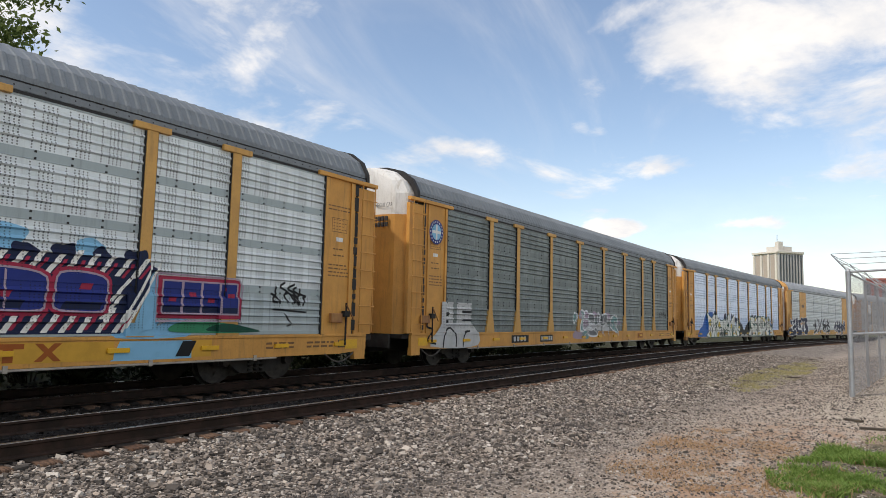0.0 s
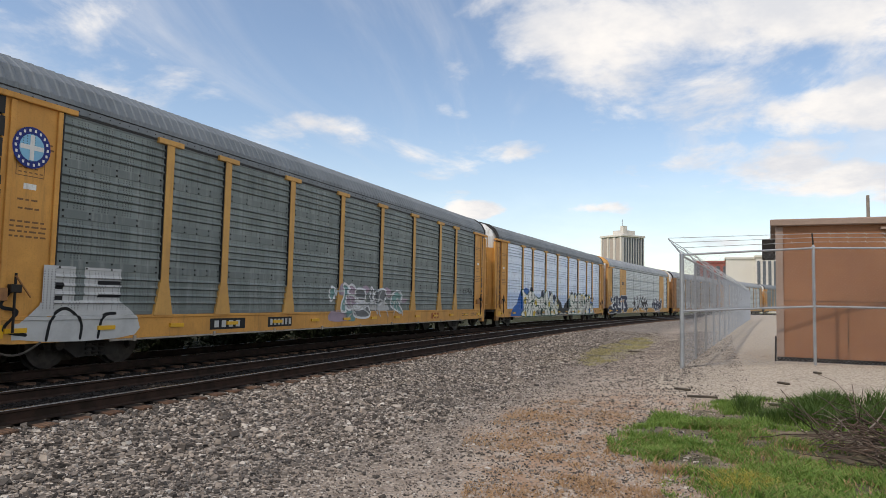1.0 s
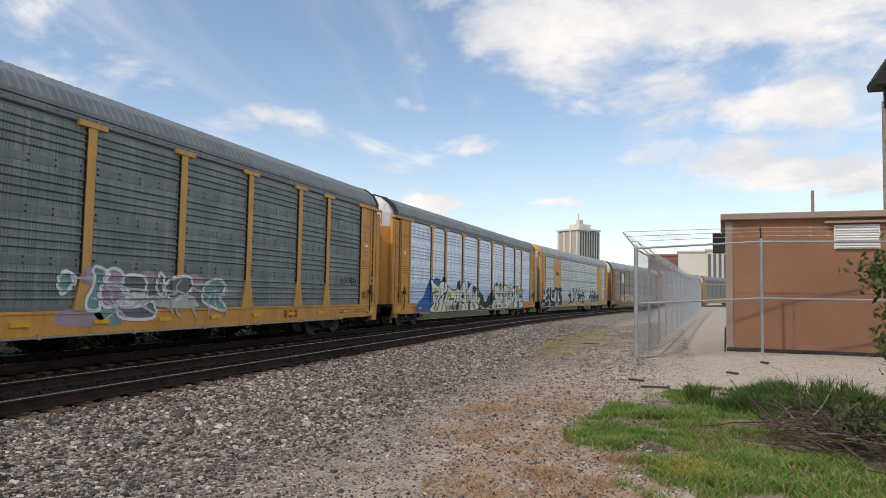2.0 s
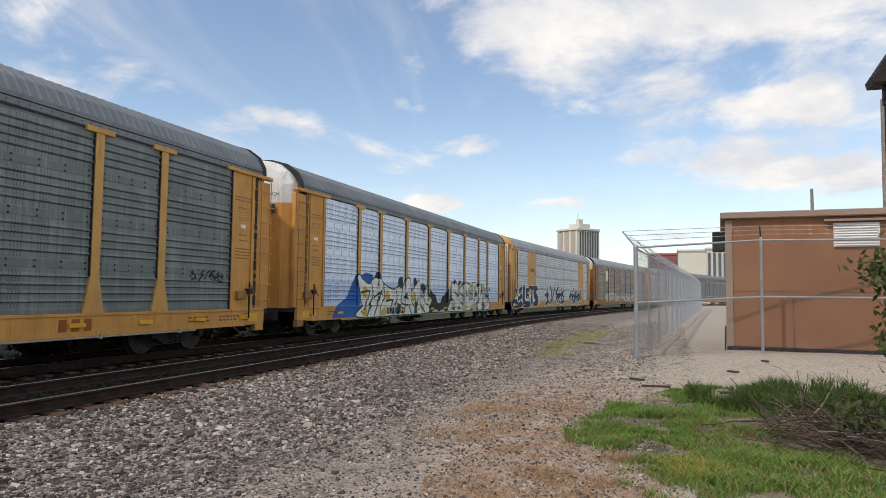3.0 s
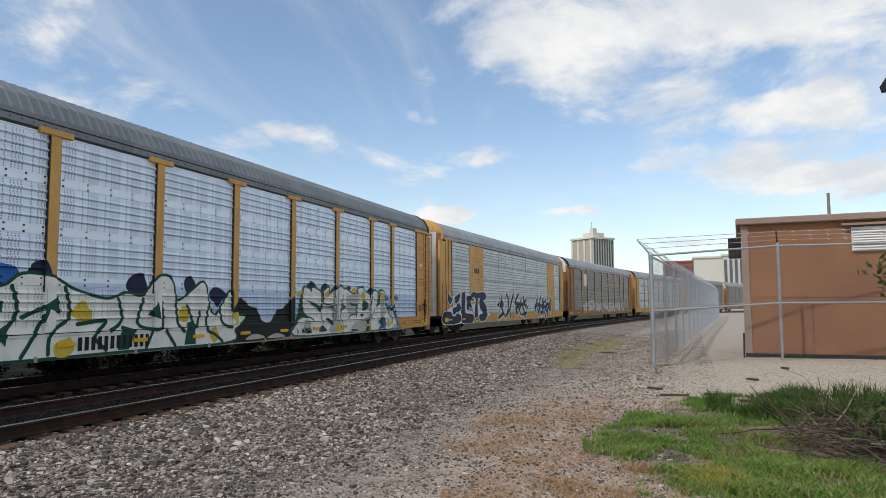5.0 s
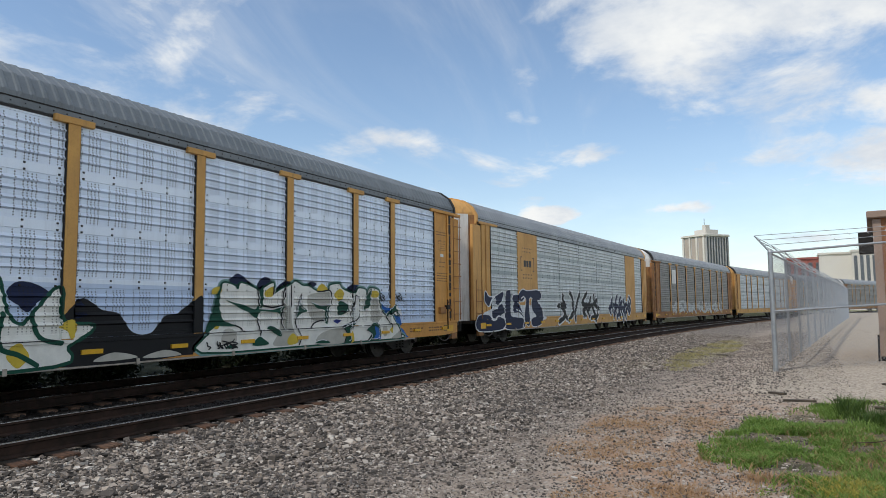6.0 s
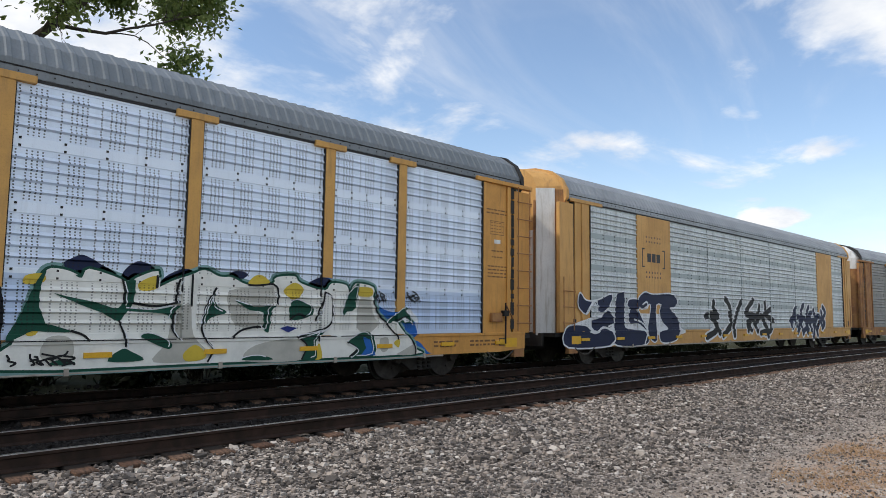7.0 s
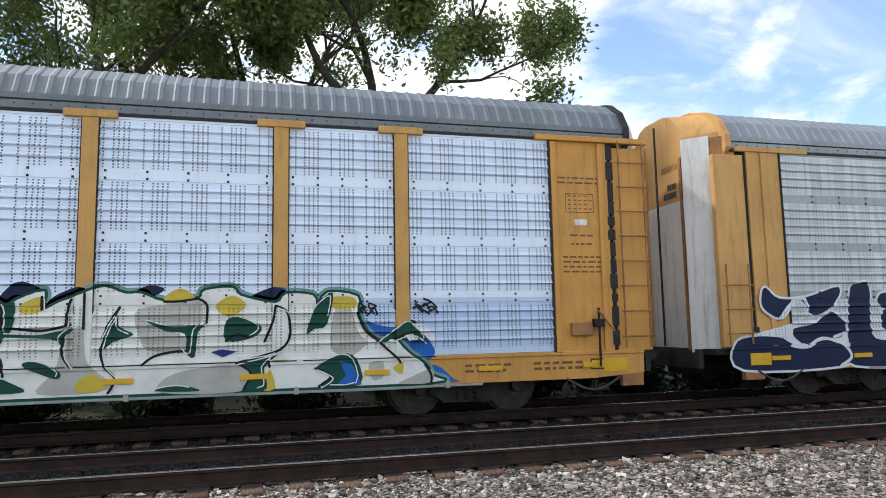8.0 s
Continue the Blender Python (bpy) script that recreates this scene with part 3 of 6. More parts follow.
def truck(car, x):
    """Two-axle truck; gives its wheelsets."""
    tk = thing("truck", "dark cast steel truck", "")
    tk.parent = car
    del tk["label"]
    tk.matrix_basis = pose(x, 0, 0)
    sets = []
    for y in (-1.0, 1.0):
        bm = fresh()
        out = [(-1.15, 0.50), (-0.95, 0.62), (-0.45, 0.62), (-0.3, 0.70), (0.3, 0.70), (0.45, 0.62), (0.95, 0.62), (1.15, 0.50), (1.1, 0.38), (0.72, 0.40), (0.42, 0.20), (-0.42, 0.20), (-0.72, 0.40), (-1.1, 0.38)]
        prism(bm, out, "y", y - 0.07, y + 0.07)
        part("side_frame", bm, CAST, tk)
        for k in (-0.16, 0.0, 0.16):
            bm = fresh()
            for j in range(4):
                rod(bm, (k, y * 1.08, 0.24 + 0.085 * j), (k, y * 1.08, 0.285 + 0.085 * j), 0.065, seg=10)
            part("spring", bm, CAST, tk)
        for k in (-0.86, 0.86):
            part("bearing_cap", rod(fresh(), (k, y * 1.05, 0.457), (k, y * 1.17, 0.457), 0.13, 0.10, 14), WHEEL, tk)
    part("bolster", box(fresh(), -0.2, 0.2, -1.1, 1.1, 0.42, 0.66), DARK, tk)
    for k in (-0.86, 0.86):
        bm = fresh()
        rod(bm, (0, -0.95, 0), (0, 0.95, 0), 0.075, seg=10)
        for y in (-0.76, 0.76):
            rod(bm, (0, y - 0.065, 0), (0, y + 0.065, 0), 0.457, seg=32)
            rod(bm, (0, y * 1.0 + (0.09 if y < 0 else -0.09), 0), (0, y + (0.05 if y < 0 else -0.05), 0), 0.50, seg=32)
        for y in (-0.83, 0.83):
            for a in range(4):
                c, s = math.cos(a * math.pi / 2), math.sin(a * math.pi / 2)
                box(bm, 0.25 * c - 0.03, 0.25 * c + 0.03, y - 0.012, y + 0.012, 0.25 * s - 0.03, 0.25 * s + 0.03)
        w = part("wheelset", bm, WHEEL, tk)
        w.matrix_basis = pose(k, 0, 0.457)
        sets.append((w, k))
    return sets


def autorack(label, sheet, paint, cap, post, roof_mat, old, boxes=(), seams=(), flare=True, posts=POSTS, roof_rib=0.22, door=None, pe=PANEL_END, rungs=8, square=False):
    """A closed double- or triple-deck car carrier."""
    car = thing("autorack_car", label, "freight car", "cars of the freight train")
    edges = [-PANEL_END]
    for p in posts:
        edges += [p - 0.115, p + 0.115]
    edges.append(PANEL_END)
    if posts:
        for a, b in zip(edges[::2], edges[1::2]):
            side_panel(a, b, sheet, car)
    else:
        cuts = [-pe + 0.02] + [c for s in seams for c in (s - 0.02, s + 0.02)]
        for b in boxes:
            cuts += [b[0], b[1]]
        cuts = sorted(cuts) + [pe - 0.02]
        for a, b in zip(cuts[::2], cuts[1::2]):
            side_panel(a, b, sheet, car)
        for a, b in boxes:
            bm = box(fresh(), a, b, -SIDE - 0.035, -SIDE + 0.05, LOW, EAVE - 0.04, 0.008)
            part("sign_panel", bm, paint, car, "plain gold panel between the sheets")
        for s in seams:
            part("seam", box(fresh(), s - 0.02, s + 0.02, -SIDE - 0.03, -SIDE + 0.04, LOW, EAVE - 0.06), sheet, car)
    for p in posts:
        bm = fresh()
        if flare:
            prism(bm, [(p - 0.11, EAVE - 0.08), (p + 0.11, EAVE - 0.08), (p + 0.11, 1.75), (p + 0.27, 1.0), (p - 0.27, 1.0), (p - 0.11, 1.75)], "y", -SIDE - 0.065, -SIDE + 0.05)
        else:
            box(bm, p - 0.11, p + 0.11, -SIDE - 0.065, -SIDE + 0.05, 1.0, EAVE - 0.08)
        po = part("post", bm, post, car)
        bm = box(fresh(), p - 0.37, p + 0.37, -SIDE - 0.085, -SIDE + 0.04, EAVE - 0.085, EAVE + 0.03, 0.008)
        part("post_cap", bm, post, po)
        bm = fresh()
        for s in (-1, 1):
            box(bm, p + s * 0.112, p + s * 0.128, -SIDE - 0.05, -SIDE, 1.75, EAVE - 0.1)
        part("post_gap", bm, BLACK, po)
    # bolts of the plain strips
    bm = fresh()
    spans = list(zip(edges[::2], edges[1::2])) if posts else [(a, a + 2.8) for a in np.arange(-11.3, 8.6, 2.85)]
    for k in range(1, 4):
        for a, b in spans:
            for q in (0.04, 0.27, 0.5, 0.73, 0.96):
                for dz in (-0.055, 0.055):
                    x, z = a + (b - a) * q, LOW + k * SHEET + dz
                    box(bm, x - 0.016, x + 0.016, -SIDE - 0.026, -SIDE - 0.012, z - 0.016, z + 0.016)
    tagged(part("strip_fastening", bm, DARK, car), kind="stuff")
    roof(car, roof_mat, roof_rib)
    for sgn in (-1, 1):
        bm = box(fresh(), -HALF + 0.6, HALF - 0.6, sgn * (SIDE - 0.06), sgn * (SIDE + 0.026), EAVE - 0.045, EAVE + 0.0)
        part("eave_gap", bm, BLACK, car)
        bm = box(fresh(), -HALF + 0.6, HALF - 0.6, sgn * (SIDE + 0.03), sgn * (SIDE - 0.07), EAVE + 0.002, EAVE + 0.13, 0.01)
        part("top_chord", bm, roof_mat, car)
    bm = box(fresh(), -HALF + 0.6, HALF - 0.6, -SIDE - 0.034, -SIDE, EAVE + 0.132, EAVE + 0.15)
    for i in range(110):
        x = -HALF + 0.75 + i * (2 * HALF - 1.5) / 109
        box(bm, x - 0.009, x + 0.009, -SIDE - 0.04, -SIDE - 0.028, EAVE + 0.06, EAVE + 0.078)
    tagged(part("eave_fastening", bm, DARK, car), kind="stuff")
    bm = box(fresh(), -HALF + 0.7, HALF - 0.7, SIDE - 0.04, SIDE, 1.0, EAVE - 0.06)
    part("far_side", bm, sheet, car)
    bm = box(fresh(), -HALF + 0.7, HALF - 0.7, -SIDE + 0.052, -SIDE + 0.07, 1.0, EAVE - 0.06)
    part("side_backing", bm, DARK, car)
    for e in (-1, 1):
        end_of_car(car, e, paint, cap, old, door, pe, rungs, square)
    # deck frame
    bm = fresh()
    reach = HALF - (0.62 if square else 0.42)
    prism(bm, [(-reach, 0.62), (-reach, 0.95), (reach, 0.95), (reach, 0.62), (HALF - 1.4, 0.55), (-HALF + 1.4, 0.55)], "y", -SIDE - 0.03, -SIDE + 0.06)
    sill = part("side_sill", bm, paint, car, "yellow side sill")
    bm = box(fresh(), -reach, reach, -SIDE - 0.05, -SIDE + 0.05, 0.95, 1.015, 0.008)
    part("sill_flange", bm, paint, sill)
    part("far_sill", box(fresh(), -HALF, HALF, SIDE - 0.06, SIDE + 0.03, 0.58, 1.0), paint, car)
    part("deck", box(fresh(), -HALF + 0.1, HALF - 0.1, -SIDE + 0.06, SIDE - 0.06, 0.86, 0.97), DARK, car)
    part("centre_beam", box(fresh(), -HALF + 0.2, HALF - 0.2, -0.3, 0.3, 0.45, 0.86, 0.02), DARK, car)
    bm = rod(fresh(), (-10.2, -SIDE - 0.02, 0.525), (10.2, -SIDE - 0.02, 0.525), 0.022, seg=6)
    pipe = part("brake_pipe", bm, surfs["pipe"], car, "pale brake pipe below the sill")
    for i in range(9):
        x = -9.6 + 2.4 * i
        part("pipe_bracket", box(fresh(), x - 0.035, x + 0.035, -SIDE - 0.055, -SIDE + 0.02, 0.49, 0.6), surfs["pipe"], pipe)
    for i in range(14):
        x = -12.2 + i * 24.4 / 13
        part("reflector", box(fresh(), x - 0.2, x + 0.2, -SIDE - 0.072, -SIDE - 0.03, 0.74, 0.82), REFLECT, sill)
    for e in (-1, 1):
        bm = fresh()
        box(bm, e * (HALF - 0.1), e * (HALF + 0.55), -0.12, 0.12, 0.74, 0.92, 0.02)
        box(bm, e * (HALF + 0.38), e * (HALF + 0.7), -0.17, 0.17, 0.68, 0.98, 0.03)
        part("coupler", bm, DARK, car)
        bm = box(fresh(), e * (reach - 0.02), e * (reach - 0.42), -SIDE - 0.028, -SIDE + 0.1, 0.4, 0.617)
        st = part("step", bm, old, car)
        part("end_sill", box(fresh(), e * (HALF - 0.1), e * HALF, -1.1, 1.1, 0.6, 0.96), CAST, car)
        part("marker", box(fresh(), e * (HALF - 0.75), e * (HALF - 1.2), -SIDE - 0.0365, -SIDE - 0.0312, 0.66, 0.88), REFLECT, sill)
        # brake hose
        bm = fresh()
        pts = [Vector((e * (HALF - 1.9 + 1.0 * k / 8), -SIDE - 0.03, 0.56 - 0.2 * math.sin(math.pi * k / 8))) for k in range(9)]
        for a, b in zip(pts, pts[1:]):
            rod(bm, a, b, 0.02, seg=6)
        part("chain", bm, surfs["chain"], car)
    wheels = []
    for x in (-10.1, 10.1):
        wheels += truck(car, x)
    return car, wheels


surfs = {"chain": surf("grimy chain", (0.11, 0.1, 0.085), (0.07, 0.06, 0.055), 0.7, 0.3, 5, 60, 0.1), "pipe": surf("chalky pipe", (0.42, 0.38, 0.33), (0.33, 0.29, 0.25), 0.7, 0.2, 5, 60, 0.1)}

S1 = sheet_metal("light sheet with grey strips", (0.74, 0.79, 0.80), (0.66, 0.71, 0.72), (0.29, 0.35, 0.36), 0.85, 0.25, low=(0.36, 0.43, 0.44))
S2 = sheet_metal("dark weathered sheet", (0.21, 0.245, 0.238), (0.16, 0.19, 0.186), (0.135, 0.158, 0.158), 0.8, 0.5, grime=(0.34, 0.36, 0.35))
S3 = sheet_metal("bright perforated sheet", (0.76, 0.85, 0.98), (0.70, 0.79, 0.92), (0.79, 0.87, 0.98), 0.85, 0.1, low=(0.46, 0.58, 0.78))
S4 = sheet_metal("pale sheet with green strips", (0.64, 0.68, 0.69), (0.56, 0.60, 0.61), (0.31, 0.36, 0.37), 0.6, 0.4)
S5 = sheet_metal("dull tan sheet", (0.30, 0.29, 0.27), (0.25, 0.245, 0.23), (0.20, 0.2, 0.19), 0.4, 0.5)

FLEET = []
FLEET.append((0.41, *autorack("light grey autorack with yellow posts and blue graffiti", S1, YELLOW, WHITE, PALE, GALV, YELLOW)))
FLEET.append((28.84, *autorack("dark grey weathered autorack with yellow posts and ends", S2, YELLOW, WHITE, PALE, GALV, YELLOW)))
FLEET.append((57.25, *autorack("bright autorack with large white and green graffiti", S3, YELLOW, WHITE, PALE, GALV, RUSTY, flare=False)))
GOLDSEAMS = (-4.15, -1.15, 1.85, 4.85)
FLEET.append((85.5, *autorack("faded gold autorack with dark blue graffiti", S4, GOLD, GOLD, GOLD, GALV2, RUSTY, boxes=((-9.25, -7.05), (7.85, 10.1)), seams=GOLDSEAMS, posts=(), door=WHITE, pe=11.9, rungs=3, square=True)))
FLEET.append((113.9, *autorack("dull tan autorack with rusty ends", S5, RUSTY, WHITE, GOLD, GALV2, RUSTY, flare=False)))
FLEET.append((142.3, *autorack("faded gold autorack among the distant cars", S4, GOLD, GOLD, GOLD, GALV2, RUSTY, flare=False)))
for i in range(4):
    k = (1, 4, 5, 2)[i]
    FLEET.append((170.7 + 28.4 * i, copy_thing(FLEET[k][1], pose(0, 0, 0)), []))


def car_pose(s):
    a, _ = on_track(s - 10.1, TRAIN_Y)
    b, _ = on_track(s + 10.1, TRAIN_Y)
    m = (a + b) / 2
    return pose(m.x, m.y, RAIL, 0, 0, math.degrees(math.atan2(b.y - a.y, b.x - a.x)))


# ---- paint on the cars: tags, signs, stencils ----
def round_stroke(pts, r, n=10):
    """Polygons that cover a thick line with round ends."""
    out = []
    for a, b in zip(pts, pts[1:]):
        dx, dz = b[0] - a[0], b[1] - a[1]
        L = math.hypot(dx, dz) or 1e-6
        nx, nz = -dz / L * r, dx / L * r
        out.append([(a[0] + nx, a[1] + nz), (a[0] - nx, a[1] - nz), (b[0] - nx, b[1] - nz), (b[0] + nx, b[1] + nz)])
    for p in pts:
        out.append(disc(p[0], p[1], r, n))
    return out


def disc(x, z, r, n=16, sx=1.0):
    return [(x + sx * r * math.cos(2 * math.pi * k / n), z + r * math.sin(2 * math.pi * k / n)) for k in range(n)]


def rect(x0, x1, z0, z1, slant=0.0):
    return [(x0, z0), (x1, z0), (x1 + slant, z1), (x0 + slant, z1)]


def curve(pts, n=5):
    """A smooth line through the points."""
    p = [pts[0]] + list(pts) + [pts[-1]]
    out = []
    for i in range(1, len(p) - 2):
        for k in range(n):
            t = k / n
            out.append(tuple(0.5 * (2 * p[i][c] + (p[i + 1][c] - p[i - 1][c]) * t + (2 * p[i - 1][c] - 5 * p[i][c] + 4 * p[i + 1][c] - p[i + 2][c]) * t * t
                                    + (3 * p[i][c] - p[i - 1][c] - 3 * p[i + 1][c] + p[i + 2][c]) * t ** 3) for c in (0, 1)))
    return out + [tuple(pts[-1])]


def loop(pts, n=4):
    """A smooth closed outline."""
    m = len(pts)
    out = []
    for i in range(m):
        a, b, c, d = pts[i - 1], pts[i], pts[(i + 1) % m], pts[(i + 2) % m]
        for k in range(n):
            t = k / n
            out.append(tuple(0.5 * (2 * b[q] + (c[q] - a[q]) * t + (2 * a[q] - 5 * b[q] + 4 * c[q] - d[q]) * t * t + (3 * b[q] - a[q] - 3 * c[q] + d[q]) * t ** 3) for q in (0, 1)))
    return out


def within(mid, q):
    """Which points lie inside an outline."""
    r = np.roll(q, -1, 0)
    x, z = mid[:, 0:1], mid[:, 1:2]
    dz = np.where(r[:, 1] == q[:, 1], 1e-9, r[:, 1] - q[:, 1])
    hit = ((q[:, 1] > z) != (r[:, 1] > z)) & (x < (r[:, 0] - q[:, 0]) * (z - q[:, 1]) / dz + q[:, 0])
    return hit.sum(1) % 2 == 1


def paint(car, polys, material, layer, name="graffiti", label="", posts=POSTS, flat=None, pads=(), foot=False):
    """Paint of one colour over the sheets, posts and sill of a car's side; follows their relief."""
    vs, fs = [], []
    for p in polys:
        fs.append(list(range(len(vs), len(vs) + len(p))))
        if sum(a[0] * b[1] - b[0] * a[1] for a, b in zip(p, p[1:] + p[:1])) < 0:
            p = p[::-1]
        vs += [Vector(q) for q in p]
    v, e, f, _, _, _ = geometry.delaunay_2d_cdt(vs, [], fs, 0, 1e-4)
    mid = np.array([[sum(v[i].x for i in t) / 3, sum(v[i].y for i in t) / 3] for t in f])
    keep = np.zeros(len(f), bool)
    for p in polys:
        q = np.array(p)
        near = np.nonzero(~keep & (mid >= q.min(0)).all(1) & (mid <= q.max(0)).all(1))[0]
        if len(near):
            keep[near] |= within(mid[near], q)
    f = [t for t, k in zip(f, keep) if k]
    bm = fresh()
    bv = [bm.verts.new((q.x, 0, q.y)) for q in v]
    for t in f:
        bm.faces.new([bv[i] for i in t])
    zs = [q.y for q in v]
    xs = [q.x for q in v]

    def cut(co, no):
        bmesh.ops.bisect_plane(bm, geom=bm.verts[:] + bm.edges[:] + bm.faces[:], plane_co=co, plane_no=no, dist=1e-5)
    if flat is None:
        for z in [0.944, 0.948, 1.016, LOW + 0.002] + LEVELS:
            if min(zs) < z < max(zs):
                cut((0, 0, z), (0, 0, 1))
        raised = [(p - 0.118, p + 0.118, 0.067) for p in posts] + list(pads) + [(-14, -PANEL_END - 0.4 * (not posts), 0.062), (PANEL_END + 0.4 * (not posts), 14, 0.062)]
        if foot:
            for p in posts:
                for d in (p - 0.276, p - 0.268, p + 0.268, p + 0.276):
                    if min(xs) < d < max(xs):
                        cut((d, 0, 0), (1, 0, 0))
        for a, b, _ in raised:
            for d in (a - 0.004, a + 0.004, b - 0.004, b + 0.004):
                if min(xs) < d < max(xs):
                    cut((d, 0, 0), (1, 0, 0))
    for w in bm.verts:
        x, z = w.co.x, w.co.z
        if flat is not None:
            d = flat
        elif z < 0.946:
            d = 0.032
        elif z < 1.018:
            d = 0.052
        else:
            d = rib_depth(z) + 0.001
            d = max([d] + [k for a, b, k in raised if a <= x <= b])
            if foot and z < 1.76 and any(abs(x - p) < 0.272 for p in posts):
                d = max(d, 0.067)
        w.co.y = -SIDE - d - 0.004 * layer
    bmesh.ops.recalc_face_normals(bm, faces=bm.faces)
    return tagged(part(name, bm, material, car, label), kind="stuff" if len(polys) > 1 else "")


P_WHITE = spray("off-white spray paint", (0.80, 0.80, 0.75))
P_GREY = spray("grey spray paint", (0.48, 0.47, 0.42))
P_GREEN = spray("dark green spray paint", (0.008, 0.07, 0.045))
P_BLUE = spray("bright blue spray paint", (0.02, 0.13, 0.46))
P_NAVY = spray("navy spray paint", (0.012, 0.02, 0.06))
P_BLACK = spray("black spray paint", (0.012, 0.013, 0.015))
P_YELL = spray("yellow spray paint", (0.62, 0.46, 0.06))
P_SKY = spray("light blue spray paint", (0.22, 0.48, 0.68))
P_RED = spray("crimson spray paint", (0.38, 0.03, 0.07))
P_ULTRA = spray("ultramarine spray paint", (0.02, 0.035, 0.2))
P_TEAL = spray("faded teal spray paint", (0.19, 0.34, 0.33))
P_LILAC = spray("faded lilac spray paint", (0.40, 0.31, 0.38))
P_SLATE = spray("slate grey spray paint", (0.17, 0.18, 0.19))
P_FADE = spray("faded white spray paint", (0.52, 0.53, 0.53))
P_HALO = spray("chalk white spray paint", (0.74, 0.76, 0.78))
P_AMBER = spray("amber spray paint", (0.62, 0.34, 0.05))
P_LEAF = spray("leaf green spray paint", (0.04, 0.24, 0.12))
P_ORANGE = spray("burnt orange stencil", (0.33, 0.09, 0.02))


def scrawl(x0, x1, z0, z1, n, seed):
    """Strokes of an unreadable tag: leaning, overlapping letters."""
    rng = random.Random(seed)
    out, w = [], (x1 - x0) / n
    for i in range(n):
        a = x0 + (i + rng.uniform(-0.25, 0.1)) * w
        k = w * rng.uniform(1.0, 1.5)
        t, b = z1 - rng.uniform(0, 0.25) * (z1 - z0), z0 + rng.uniform(-0.1, 0.15) * (z1 - z0)
        lean = rng.uniform(-0.1, 0.35) * w
        pts = [(a + k * rng.uniform(0, 1) + lean * j / 4, b + (t - b) * (j / 4 + rng.uniform(-0.12, 0.12))) for j in range(5)]
        if rng.random() < 0.5:
            pts = pts[:3] + [(a + k * 0.9, b + (t - b) * 0.55)] + pts[3:]
        out.append(curve(pts))
        if rng.random() < 0.7:
            out.append(curve([(a, b + (t - b) * rng.uniform(0.3, 0.6)), (a + k * 0.5, b + (t - b) * rng.uniform(0.4, 0.7)), (a + k, b)]))
    return out


def blob(x, z, r, sx=1.0):
    rng = random.Random(round(x * 97 + z * 31))
    return loop([(x + sx * r * rng.uniform(0.55, 1.2) * math.cos(k * math.pi / 4), z + r * rng.uniform(0.55, 1.2) * math.sin(k * math.pi / 4)) for k in range(8)])


def strokes(lines, r):
    return [q for l in lines for q in round_stroke(l, r, 8)]


